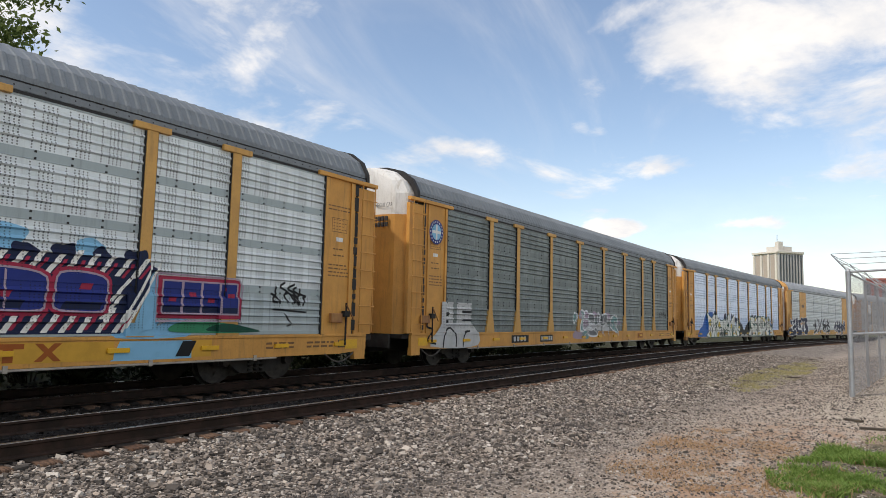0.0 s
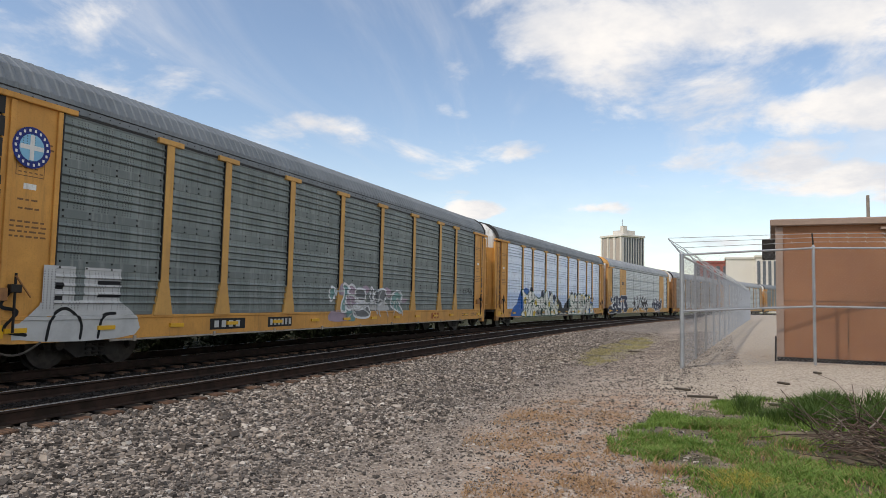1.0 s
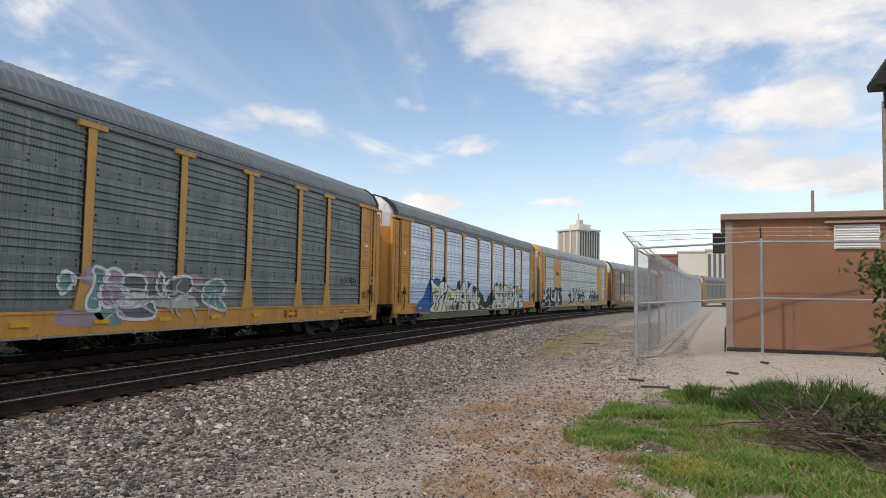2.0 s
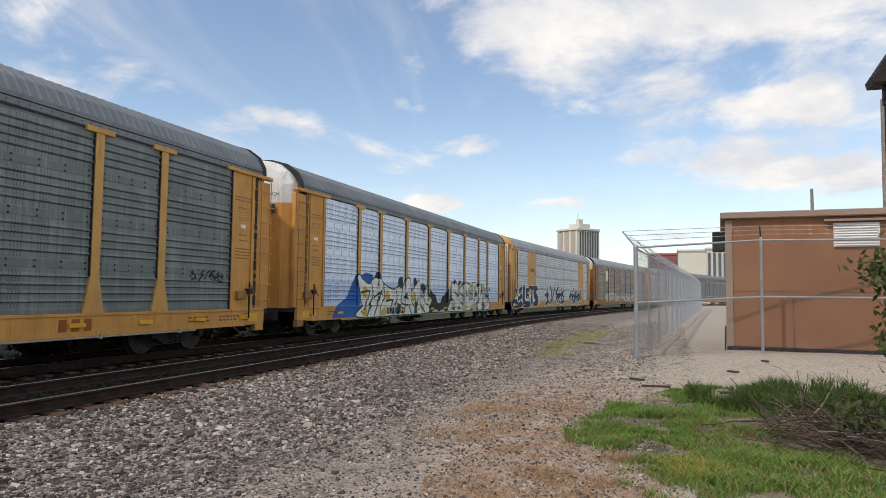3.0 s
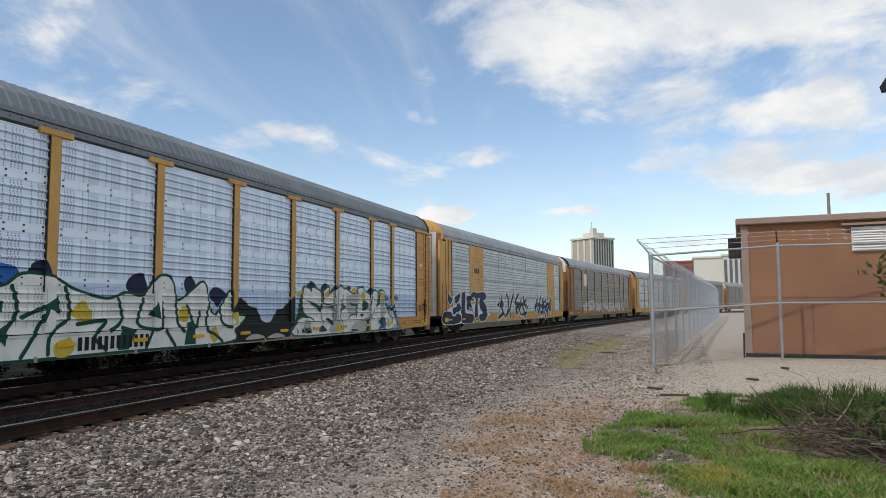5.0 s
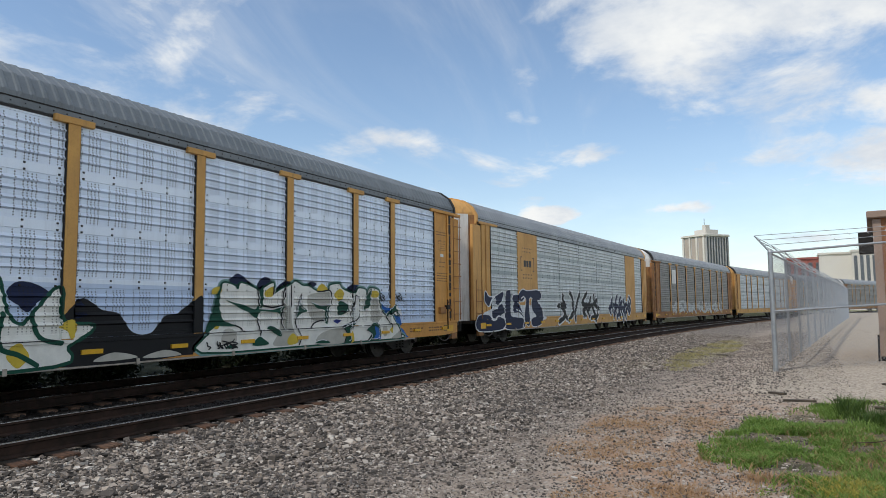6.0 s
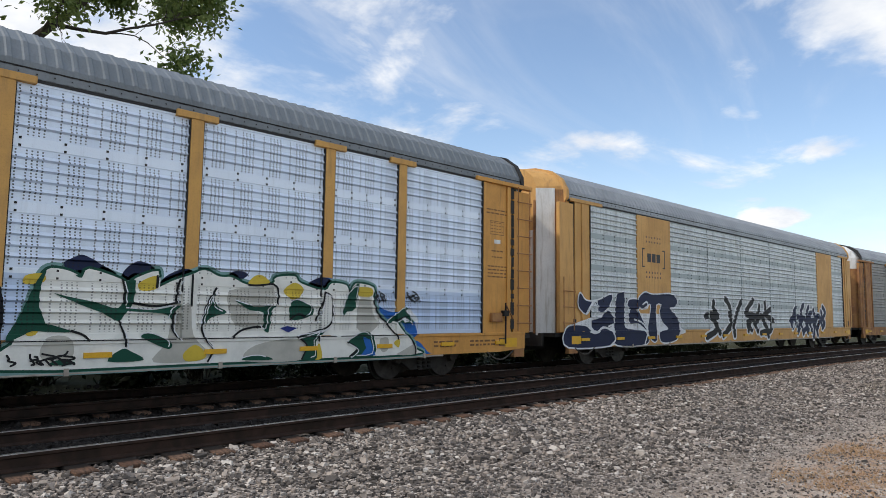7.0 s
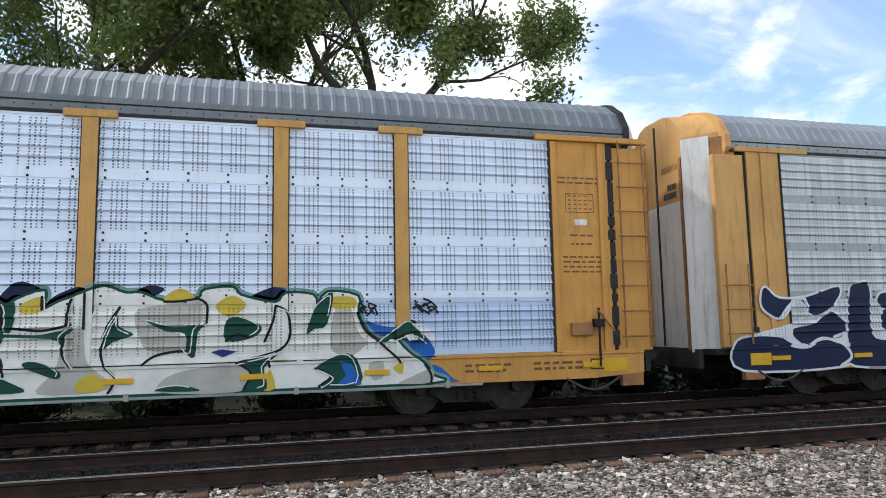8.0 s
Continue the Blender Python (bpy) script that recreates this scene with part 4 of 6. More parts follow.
def paint_bright_car(car):
    # lettered piece beside the leading end
    body = [(1.52, 0.62), (1.68, 0.96), (1.8, 1.24), (1.92, 1.64), (2, 1.92), (2.12, 2.04), (2.34, 2.02), (2.48, 1.96), (2.44, 1.96), (2.54, 1.92), (2.64, 2.06), (3.12, 1.92), (3.2, 1.84), (3.34, 1.96), (3.68, 2.08), (3.66, 1.82), (3.88, 1.92), (4.18, 2.04), (4.46, 2.14), (4.74, 2.04), (4.96, 2.04), (5.28, 1.92), (5.76, 1.96), (5.84, 2.08), (6.24, 2.12), (6.36, 2)]
    body += [(6.88, 1.88), (7.04, 2.02), (7.44, 2), (7.52, 1.84), (7.68, 2.04), (8.14, 1.98), (8.14, 1.72), (8.3, 1.4), (8.56, 1.24), (8.72, 1.3), (8.94, 1.08), (9.22, 0.88), (9.32, 0.7), (9.32, 0.59), (6.22, 0.59), (4.3, 0.59)]
    body = loop(body, 3)
    blue = [[(8.1, 1.72), (8.36, 1.56), (8.72, 1.48), (9, 1.52), (9.32, 1.24), (9.4, 1.04), (9.24, 0.9), (9.46, 0.84), (9.72, 0.62), (9.88, 0.59), (9.32, 0.59), (9.22, 0.88), (8.94, 1.08), (8.72, 1.3), (8.26, 1.4)],
            [(6.74, 2), (6.88, 2.12), (7.12, 2.1), (7.52, 2.04), (7.2, 1.92), (6.96, 1.84)]]
    navy = [[(2.28, 2.1), (2.42, 2.22), (2.56, 2.26), (2.76, 2.16), (3.04, 2), (2.64, 2.06), (2.52, 1.92)],
            [(3.08, 1.9), (3.2, 2.12), (3.4, 2.22), (3.68, 2.06), (3.3, 1.94)],
            [(3.68, 1.82), (3.8, 2), (4.1, 2.14), (4.24, 2.06), (3.88, 1.92)],
            [(4.72, 1.92), (4.88, 2.08), (5.08, 2.16), (5.28, 2.1), (5.04, 1.96)],
            [(6.52, 1.96), (6.74, 2.1), (6.92, 2.12), (7.08, 2.02), (6.88, 1.84)]]
    green = [[(1.6, 1), (1.76, 1.36), (1.96, 1.88), (2.06, 2), (2, 1.76), (2, 1.48), (2.08, 1.24), (1.88, 1.12)],
             [(2.18, 1.68), (2.36, 1.64), (2.76, 1.56), (3.08, 1.48), (3.16, 1.68), (3.18, 1.84), (3.32, 1.92), (3.3, 1.56), (3.2, 1.42), (3.1, 1.28), (2.86, 1.4), (2.5, 1.54)],
             [(1.84, 1.48), (1.96, 1.28), (2.2, 1.22), (2.46, 1.12), (1.98, 1.14), (1.84, 1.18)],
             [(2.96, 0.68), (3.16, 0.86), (3.3, 0.82), (3.5, 0.68)],
             [(2.14, 0.66), (2.34, 0.74), (2.52, 0.66)],
             [(3.2, 1.48), (3.6, 1.46), (3.84, 1.5), (4.08, 1.54), (3.98, 1.44), (3.94, 1.3), (3.8, 1.4), (3.2, 1.44)]]
    green += [[(4.42, 1.18), (4.48, 1.44), (4.64, 1.76), (4.68, 1.56), (4.88, 1.44), (4.6, 1.34)],
              [(5.04, 1.64), (5.4, 1.54), (5.84, 1.56), (5.76, 1.46), (5.72, 1.1), (5.6, 1.16), (5.58, 1.44), (5.32, 1.48)],
              [(3.44, 1.04), (3.56, 1.1), (3.78, 1.04), (3.94, 0.92), (3.9, 0.84), (3.72, 0.9)],
              [(5.18, 0.62), (5.36, 0.68), (5.6, 0.68), (5.8, 0.6)],
              [(6.16, 1.62), (6.36, 1.68), (6.68, 1.52), (6.54, 1.36), (6.16, 1.32)],
              [(6.3, 1), (6.8, 1.08), (6.94, 1.12), (6.72, 0.9), (6.76, 0.59), (6.42, 0.59), (6.54, 0.84)],
              [(7.34, 1.4), (7.42, 1.68), (7.52, 1.88), (7.76, 2.04), (7.66, 1.54), (7.48, 1.48)]]
    green += [[(7.48, 0.88), (7.88, 1.08), (8.12, 1), (8.18, 0.6), (7.56, 0.6), (7.72, 0.76)],
              [(8.48, 1.24), (8.64, 1.36), (8.8, 1.48), (9.02, 1.6), (9.24, 1.4), (9.28, 1.28), (9, 1.24), (8.72, 1.3)]]
    grey = [[(3.86, 0.96), (3.96, 1.4), (4.2, 1.56), (4.28, 1.06), (4.6, 0.68), (3.66, 0.64)],
            [(4.88, 1.72), (5.04, 1.84), (5.64, 1.9), (5.8, 1.88), (5.78, 1.56), (5.32, 1.5), (5.56, 1.4), (5.6, 1.18), (5.1, 1.2), (4.96, 1.38)],
            [(7.8, 1.8), (8, 1.88), (8.16, 1.4), (8.3, 1.24), (8, 1.04), (7.72, 1.2)],
            [(5.44, 0.86), (6.32, 0.96), (6.52, 0.59), (5.28, 0.59)],
            [(8.98, 0.68), (9.32, 0.8), (9.32, 0.59), (8.8, 0.59)],
            [(8.32, 0.92), (8.54, 0.94), (8.54, 0.7), (8.36, 0.68)],
            [(2.12, 1.04), (2.42, 1.04), (2.46, 0.76), (2.06, 0.76)]]
    yellow = [[(3.38, 1.88), (3.64, 2), (3.66, 1.8), (3.42, 1.76)],
              [(5.28, 1.94), (5.4, 2.08), (5.56, 2.1), (5.7, 1.96)],
              [(6, 1.84), (6.24, 2), (6.44, 1.86), (6.22, 1.68)],
              [(7.72, 1.96), (8.08, 1.96), (8.1, 1.8), (7.76, 1.8)],
              [(4.14, 0.76), (4.34, 0.9), (4.54, 0.72), (4.4, 0.64), (4.18, 0.64)],
              [(6.7, 0.59), (6.8, 0.88), (6.88, 0.6)],
              [(8.7, 0.84), (8.86, 0.92), (8.84, 0.74)],
              [(1.8, 1.92), (2.02, 1.96), (2.04, 1.84), (1.8, 1.8)],
              [(1.82, 1.4), (2, 1.44), (2, 1.12), (1.84, 1.1)]]
    lines = [[(6.88, 1.84), (7.04, 1.76), (7.1, 1.56), (7.08, 1.32), (6.88, 1.14), (6.3, 1)],
             [(5, 1), (5.16, 1.12), (5.42, 1.18), (5.6, 1.18)],
             [(4.68, 1.84), (4.52, 1.56), (4.44, 1.24), (4.5, 1), (4.64, 0.84), (4.62, 0.72), (4.56, 0.62)],
             [(4.22, 1.54), (4.22, 1.8), (4.22, 2.04)],
             [(3.98, 1.6), (4, 1.84), (4.04, 1.96)],
             [(5.76, 1.96), (5.88, 1.86), (5.88, 1.6)],
             [(6.88, 1.84), (6.84, 1.6), (6.72, 1.3)],
             [(8.14, 1.72), (8.26, 1.44), (8.48, 1.26), (8.76, 1), (8.82, 0.92)],
             [(8.72, 1.3), (9, 1.38), (9.22, 1.24)],
             [(9.22, 0.88), (9.32, 0.72), (9.32, 0.59)],
             [(6.76, 1.08), (6.8, 0.92)]]
    lines += [[(6.3, 1), (6.52, 0.84), (6.42, 0.59)],
              [(7.48, 0.88), (7.72, 0.74), (7.54, 0.6)],
              [(6.16, 1.32), (6.32, 1.42), (6.48, 1.36)],
              [(3.66, 1.82), (3.66, 2)],
              [(5.28, 1.92), (5.48, 1.92), (5.76, 1.96)],
              [(3.12, 1.92), (3.16, 1.8), (3.16, 1.56)],
              [(3.3, 1.56), (3.68, 1.52), (4.04, 1.6)],
              [(3.1, 1.28), (3.18, 1.12), (3.22, 0.9)],
              [(2.44, 1.14), (2.6, 1.08), (2.68, 1)],
              [(3.96, 1.44), (3.94, 1.18), (4.06, 1)]]
    paint(car, round_stroke(body + [body[0]], 0.085, 8), P_TEAL, 1, "graffiti", "pale teal glow")
    paint(car, [loop(b) for b in blue], P_BLUE, 0, "graffiti", "bright blue spray paint")
    paint(car, [loop(b) for b in navy], P_NAVY, 1, "graffiti", "navy caps over the letters")
    paint(car, round_stroke(body + [body[0]], 0.04, 8), P_GREEN, 2, "graffiti", "dark green outlines")
    paint(car, [body], P_WHITE, 3, "graffiti", "large off-white letters with green outlines")
    paint(car, [loop(g) for g in grey], P_GREY, 4, "graffiti", "grey shading in the letters")
    paint(car, [loop(y) for y in yellow], P_YELL, 5, "graffiti", "yellow highlights")
    paint(car, [loop(g, 3) for g in green], P_GREEN, 6, "graffiti", "green letter fills")
    paint(car, strokes([curve(l) for l in lines], 0.018), P_BLACK, 7, "graffiti", "thin dark letter lines")
    thin = [[(x + 0.035, z - 0.03) for x, z in curve(l)] for l in lines[::2]] + [[(x * 0.9 + 0.1 * g[0][0], z * 0.9 + 0.1 * g[0][1] + 0.01) for x, z in loop(g, 3)][: 2 * len(g)] for g in green[5:]]
    paint(car, strokes(thin, 0.009), P_HALO, 8, "graffiti", "thin white highlights")
    paint(car, [[(5.95, 1.16), (6.1, 1.2), (6.32, 1.16), (6.12, 1.08)]], P_ULTRA, 7)
    paint(car, [[(7.85, 0.98), (8.05, 0.92), (8.2, 0.6), (7.8, 0.6), (7.95, 0.75)]], P_BLUE, 7)
    paint(car, [[(9.02, 1.52), (9.16, 1.56), (9.42, 1.32), (9.34, 1.24)], [(8.88, 1.36), (9.02, 1.38), (9.12, 1.28), (8.96, 1.26)]], P_HALO, 7)
    paint(car, [rect(1.3, 4.0, 0.99, 1.006), rect(4.1, 7.2, 0.99, 1.006), rect(7.3, 9.4, 0.99, 1.006), rect(-8.8, -1.6, 0.99, 1.006)], P_BLACK, 8, "joint_line", posts=())
    paint(car, strokes(scrawl(1.65, 2.5, 0.66, 0.84, 6, 4) + scrawl(8.18, 8.45, 1.68, 1.9, 3, 9) + scrawl(9.05, 9.4, 1.7, 1.92, 3, 5), 0.014), P_BLACK, 7, "tag", "thin black scrawl")
    # dark hills between the pieces
    hill = loop([(-2.1, 0.6), (-1.7, 1.1), (-1.4, 1.5), (-1.1, 1.7), (-0.75, 1.5), (-0.4, 1.42), (-0.1, 1.08), (0.3, 1.06), (0.6, 1.36), (0.9, 1.42), (1.2, 1.6), (1.5, 1.75), (1.55, 1.1), (1.2, 0.6)])
    paint(car, [hill, rect(-2.0, 1.3, 0.59, 0.98)], P_BLACK, 1, "graffiti", "black hills painted along the sill")
    paint(car, [loop([(-0.9, 0.6), (-0.5, 0.74), (0.0, 0.62)]), loop([(0.1, 0.6), (0.6, 0.72), (1.0, 0.6)])], P_GREY, 2)
    # left piece
    body = loop([(-9.0, 2.12), (-8.5, 1.98), (-7.9, 1.82), (-7.5, 2.05), (-6.9, 2.02), (-6.4, 1.8), (-5.6, 1.62), (-5.1, 1.75), (-4.6, 1.7), (-4.2, 2.12), (-3.75, 2.1), (-3.55, 1.6), (-3.1, 1.8),
                 (-2.6, 2.05), (-2.4, 1.45), (-2.15, 1.25), (-1.9, 1.5), (-1.55, 1.85), (-1.5, 1.3), (-0.9, 1.2), (-1.4, 0.9), (-1.6, 0.6), (-5.0, 0.585), (-8.9, 0.6), (-8.5, 1.0), (-8.75, 1.4)])
    paint(car, [[(-10.9, 0.59), (-10.6, 1.0), (-9.8, 1.3), (-9.45, 1.75), (-9.0, 2.2), (-8.6, 1.6), (-8.7, 0.59)], blob(-8.2, 1.98, 0.3, 2.2)], P_BLUE, 0, "graffiti", "bright blue spray paint")
    paint(car, [blob(-7.1, 2.12, 0.2, 1.3), blob(-4.75, 2.0, 0.34, 1.2), blob(-3.1, 2.0, 0.24, 1.3), blob(-2.05, 1.75, 0.26, 1.2), blob(-1.2, 1.45, 0.2)], P_NAVY, 1)
    paint(car, round_stroke(body + [body[0]], 0.06, 8), P_GREEN, 2)
    paint(car, [body], P_WHITE, 3, "graffiti", "off-white spiky letters with green outlines")
    paint(car, [blob(-8.3, 1.5, 0.28), blob(-6.2, 1.35, 0.24), blob(-6.6, 0.75, 0.22), blob(-3.3, 1.3, 0.2), blob(-2.2, 0.78, 0.2), blob(-1.35, 1.2, 0.16), blob(-8.3, 0.75, 0.2)], P_YELL, 4)
    lines = [[(-8.6, 1.5), (-7.9, 1.55), (-8.2, 1.1), (-8.5, 0.7)], [(-7.7, 1.85), (-7.6, 1.4), (-7.9, 0.95), (-8.1, 0.62)], [(-7.5, 1.3), (-7.0, 1.45), (-7.3, 0.9), (-7.5, 0.6)], [(-6.6, 1.85), (-6.5, 1.3), (-6.9, 1.0), (-6.95, 0.62)],
             [(-6.3, 1.15), (-5.6, 1.2), (-5.9, 0.9), (-5.6, 0.62)], [(-5.3, 1.65), (-5.2, 1.2), (-5.5, 1.0)], [(-4.6, 1.65), (-4.75, 1.15), (-4.4, 1.0), (-4.0, 1.05), (-4.05, 1.6)], [(-4.3, 0.98), (-4.5, 0.6)],
             [(-3.6, 1.6), (-3.5, 1.1), (-3.3, 0.9)], [(-3.2, 1.5), (-2.9, 1.0), (-2.75, 1.35)], [(-2.45, 1.45), (-2.5, 0.95), (-2.2, 0.8), (-1.9, 0.62)], [(-2.0, 1.4), (-1.85, 1.05), (-1.5, 0.95)], [(-3.9, 0.95), (-3.6, 0.6)]]
    fills = [[(-4.45, 1.3), (-4.2, 1.6), (-4.1, 1.2)], [(-7.1, 1.5), (-6.75, 1.7), (-6.7, 1.35)], [(-3.2, 1.1), (-2.95, 1.15), (-2.9, 0.6), (-3.3, 0.6)], [(-5.2, 1.1), (-4.8, 1.0), (-5.0, 0.6), (-5.3, 0.6)], [(-8.0, 1.05), (-7.75, 1.2), (-7.8, 0.8)]]
    paint(car, strokes([curve(l) for l in lines], 0.04) + fills, P_GREEN, 5)
    # car number below: plain bars
    paint(car, [rect(-6.3 + 0.16 * i, -6.2 + 0.16 * i, 0.64, 0.90) for i in range(12)], P_BLACK, 6, "car_number", "row of black number bars")


def paint_gold_car(car):
    pads = dict(posts=(), pads=((-9.25, -7.05, 0.037), (7.85, 10.1, 0.037)))
    navy = [[(-12.54, 1.96), (-12.44, 2.08), (-12.16, 1.88), (-11.52, 1.9), (-10.72, 2.1), (-10.92, 1.72), (-11.4, 1.56), (-11.6, 1.84), (-11.88, 1.76), (-12.16, 1.52), (-12.52, 1.7)],
            [(-11.88, 1.28), (-11.36, 1.4), (-10.94, 1.62), (-10.62, 1.36), (-10.8, 1.12), (-11.3, 1.12), (-11.62, 1)],
            [(-13.18, 1.04), (-12.8, 1.18), (-12.12, 1.14), (-11.72, 0.94), (-11.2, 1.08), (-10.76, 1.02), (-10.6, 0.84), (-10.84, 0.59), (-13, 0.59)],
            [(-10.48, 2), (-10.26, 2.16), (-10, 2.1), (-10.02, 1.18), (-9.5, 1.04), (-8.8, 0.96), (-8.72, 0.59), (-10.5, 0.59), (-10.6, 1.02)],
            [(-9.74, 1.96), (-9.14, 1.96), (-9.24, 1.68), (-9.76, 1.7)]]
    navy += [[(-9.72, 1.62), (-9.28, 1.64), (-9, 1.36), (-8.64, 0.98), (-9.24, 1.24), (-9.72, 1.24)],
             [(-9.22, 1.98), (-8.82, 2.22), (-8.28, 2.16), (-7, 2.2), (-7.3, 1.78), (-8.1, 1.84), (-8.08, 0.68), (-8.64, 0.96), (-8.44, 1.84), (-9.02, 1.7)],
             [(-7.5, 2.05), (-7, 2.2), (-6.6, 2.05), (-6.75, 1.8), (-7.2, 1.75), (-6.7, 1.5), (-6.45, 1.15), (-6.7, 0.7), (-7.7, 0.62), (-7.85, 0.95), (-7.3, 1.05), (-7.7, 1.3), (-7.85, 1.65)]]
    curls = [[(-12.16, 1.52), (-11.88, 1.8), (-11.56, 1.88), (-11.5, 1.64), (-11.68, 1.48)],
             [(-10.88, 1.62), (-10.64, 1.44), (-10.64, 1.24), (-10.92, 1.14)],
             [(-11.94, 1), (-11.6, 0.96), (-11.2, 1.12), (-10.76, 1), (-10.58, 0.76), (-10.84, 0.59)],
             [(-9.44, 1.36), (-8.98, 1.24), (-8.68, 0.96), (-8.84, 0.59)],
             [(-8.96, 1.84), (-8.7, 1.92), (-8.64, 1.76), (-8.86, 1.7)],
             [(-12.12, 1.16), (-11.84, 1.02), (-11.62, 1)]]
    shapes = [loop(n) for n in navy]
    halo = [q for p in shapes for q in round_stroke(p + [p[0]], 0.045, 8)] + shapes + [loop([(-12.9, 1.0), (-12.2, 1.35), (-11.0, 1.5), (-9.0, 1.55), (-7.4, 1.5), (-6.6, 1.2), (-6.5, 0.85)])]
    paint(car, halo, P_HALO, 0, "graffiti", "white spray halo", **pads)
    paint(car, shapes, P_NAVY, 1, "graffiti", "navy blue swirling letters", **pads)
    paint(car, strokes([curve(c) for c in curls], 0.03), P_HALO, 2, "graffiti", "white swirls", **pads)
    for x0, x1, seed, mat in ((-4.3, 2.2, 3, P_BLACK), (4.2, 8.9, 8, P_NAVY)):
        l = scrawl(x0, x1, 0.8, 2.1, 7, seed)
        paint(car, strokes(l, 0.2), P_HALO, 0, "graffiti", "white spray halo", posts=(), pads=((-9.25, -7.05, 0.037), (7.85, 10.1, 0.037)))
        paint(car, strokes(l, 0.12), mat, 1, "graffiti", "dark spray scrawl", posts=(), pads=((-9.25, -7.05, 0.037), (7.85, 10.1, 0.037)))
    # emblem: dark bars between brackets
    sign = [rect(-8.62 + 0.3 * i, -8.38 + 0.3 * i, 3.22, 3.5) for i in range(3)] + [rect(-8.95, -8.9, 3.05, 3.65), rect(-7.5, -7.45, 3.05, 3.65), rect(-8.95, -8.78, 3.62, 3.66), rect(-7.62, -7.45, 3.62, 3.66), rect(-8.95, -8.78, 3.04, 3.08), rect(-7.62, -7.45, 3.04, 3.08)]
    paint(car, sign, INK, 0, "emblem", "dark emblem bars between brackets", flat=0.037)
    paint(car, [rect(-8.7 + 0.18 * i, -8.64 + 0.18 * i, z, z + 0.06) for i in range(6) for z in (3.85, 4.0, 2.85, 2.7)], INK, 0, "rivet_marks", flat=0.037)


def paint_dark_car(car):
    paint(car, [rect(-12.25, -12.0, 0.62, 0.9), loop([(-12.1, 0.62), (-11.8, 1.2), (-11.6, 1.25), (-10.0, 1.28), (-9.6, 0.62)]), rect(-11.75, -11.05, 1.2, 1.92), rect(-10.85, -10.0, 1.2, 1.92)], P_FADE, 1, "graffiti", "faded white block letters")
    paint(car, [rect(-11.5, -11.3, 1.5, 1.62), rect(-11.5, -11.3, 1.3, 1.38), rect(-10.55, -10.0, 1.6, 1.68), rect(-10.55, -10.0, 1.36, 1.42)] + strokes([curve([(-11.6, 0.6), (-11.5, 1.0), (-11.2, 1.15), (-10.9, 0.9), (-10.9, 0.6)]),
          curve([(-10.5, 0.6), (-10.4, 1.0), (-10.1, 1.05)]), curve([(-12.3, 1.5), (-12.5, 1.2), (-12.2, 1.1), (-12.4, 0.8), (-12.0, 0.7)])], 0.03), P_BLACK, 2, "graffiti")
    teal = [[(-1.11, 1.9), (-0.78, 1.78), (-0.89, 1.58), (-1.03, 1.35), (-0.98, 1.04), (-1.34, 1.03), (-1.38, 1.24), (-1.23, 1.5), (-1.2, 1.8)],
            [(-2.01, 1.66), (-1.87, 1.78), (-1.71, 1.71), (-1.69, 1.53), (-1.9, 1.34), (-2.02, 1.49)],
            [(2.4, 1.6), (2.78, 1.73), (3.14, 1.67), (3.19, 1.47), (2.96, 1.27), (3.21, 1.08), (3.14, 0.93), (2.66, 1.04), (2.28, 1.23)],
            [(-1.15, 1.01), (-0.5, 1), (-0.37, 0.72), (-0.84, 0.73)]]
    lilac = [[(-1.44, 1.83), (-1.3, 1.91), (-1.2, 1.84), (-1.23, 1.54), (-1.52, 1.57)],
             [(-0.85, 1.78), (-0.66, 1.88), (-0.39, 1.79), (-0.43, 1.55), (-0.84, 1.58)],
             [(-0.98, 1.46), (-0.84, 1.54), (-0.42, 1.51), (-0.2, 1.35), (-0.4, 1.15), (-0.86, 1.08)],
             [(0.11, 1.77), (0.34, 1.88), (0.64, 1.78), (0.47, 1.61)],
             [(1.75, 1.77), (2.02, 1.85), (2.32, 1.7), (2.19, 1.51), (1.83, 1.55)],
             [(-1.93, 1.02), (-1.1, 1.01), (-0.89, 0.73), (-1.99, 0.74)],
             [(2.79, 1.44), (3.6, 1.46), (3.61, 1.32), (2.8, 1.32)]]
    slate = [[(-0.42, 1.51), (-0.33, 1.71), (-0.06, 1.76), (0.29, 1.69), (0.28, 1.4), (-0.09, 1.31), (-0.36, 1.39)],
             [(0.93, 1.53), (1.21, 1.74), (1.75, 1.77), (1.9, 1.55), (1.77, 1.41), (1.31, 1.23), (1.05, 1.27)],
             [(-0.55, 1.08), (-0.41, 1.23), (-0.08, 1.15), (0.5, 1.19), (0.62, 1.06), (0.52, 0.81), (-0.38, 0.84)],
             [(0.65, 1.61), (0.76, 1.83), (0.89, 1.7), (0.85, 1.36), (0.69, 1.4)]]
    white = [[(-0.4, 1.15), (-0.09, 1.35), (0.43, 1.27), (0.27, 1.11), (-0.29, 1.07)],
             [(0.67, 1.23), (1.37, 1.27), (1.85, 1.3), (2.14, 1.04), (0.75, 1.06)],
             [(-1.68, 1.67), (-1.24, 1.69), (-1.29, 1.63), (-1.68, 1.64)]]
    for shapes, mat, layer, label in ((teal, P_TEAL, 1, "faded teal letters"), (lilac, P_LILAC, 1, "faded lilac letters"), (slate, P_SLATE, 2, "slate grey letters"), (white, P_FADE, 3, "faded white fills")):
        paint(car, [loop(p) for p in shapes], mat, layer, "graffiti", label, foot=True)
    rims = [loop(p) for p in teal[:3] + lilac[1:3] + slate + white[:1]]
    paint(car, strokes([r + [r[0]] for r in rims], 0.036), P_HALO, 4, "graffiti", "white spray outlines", foot=True)
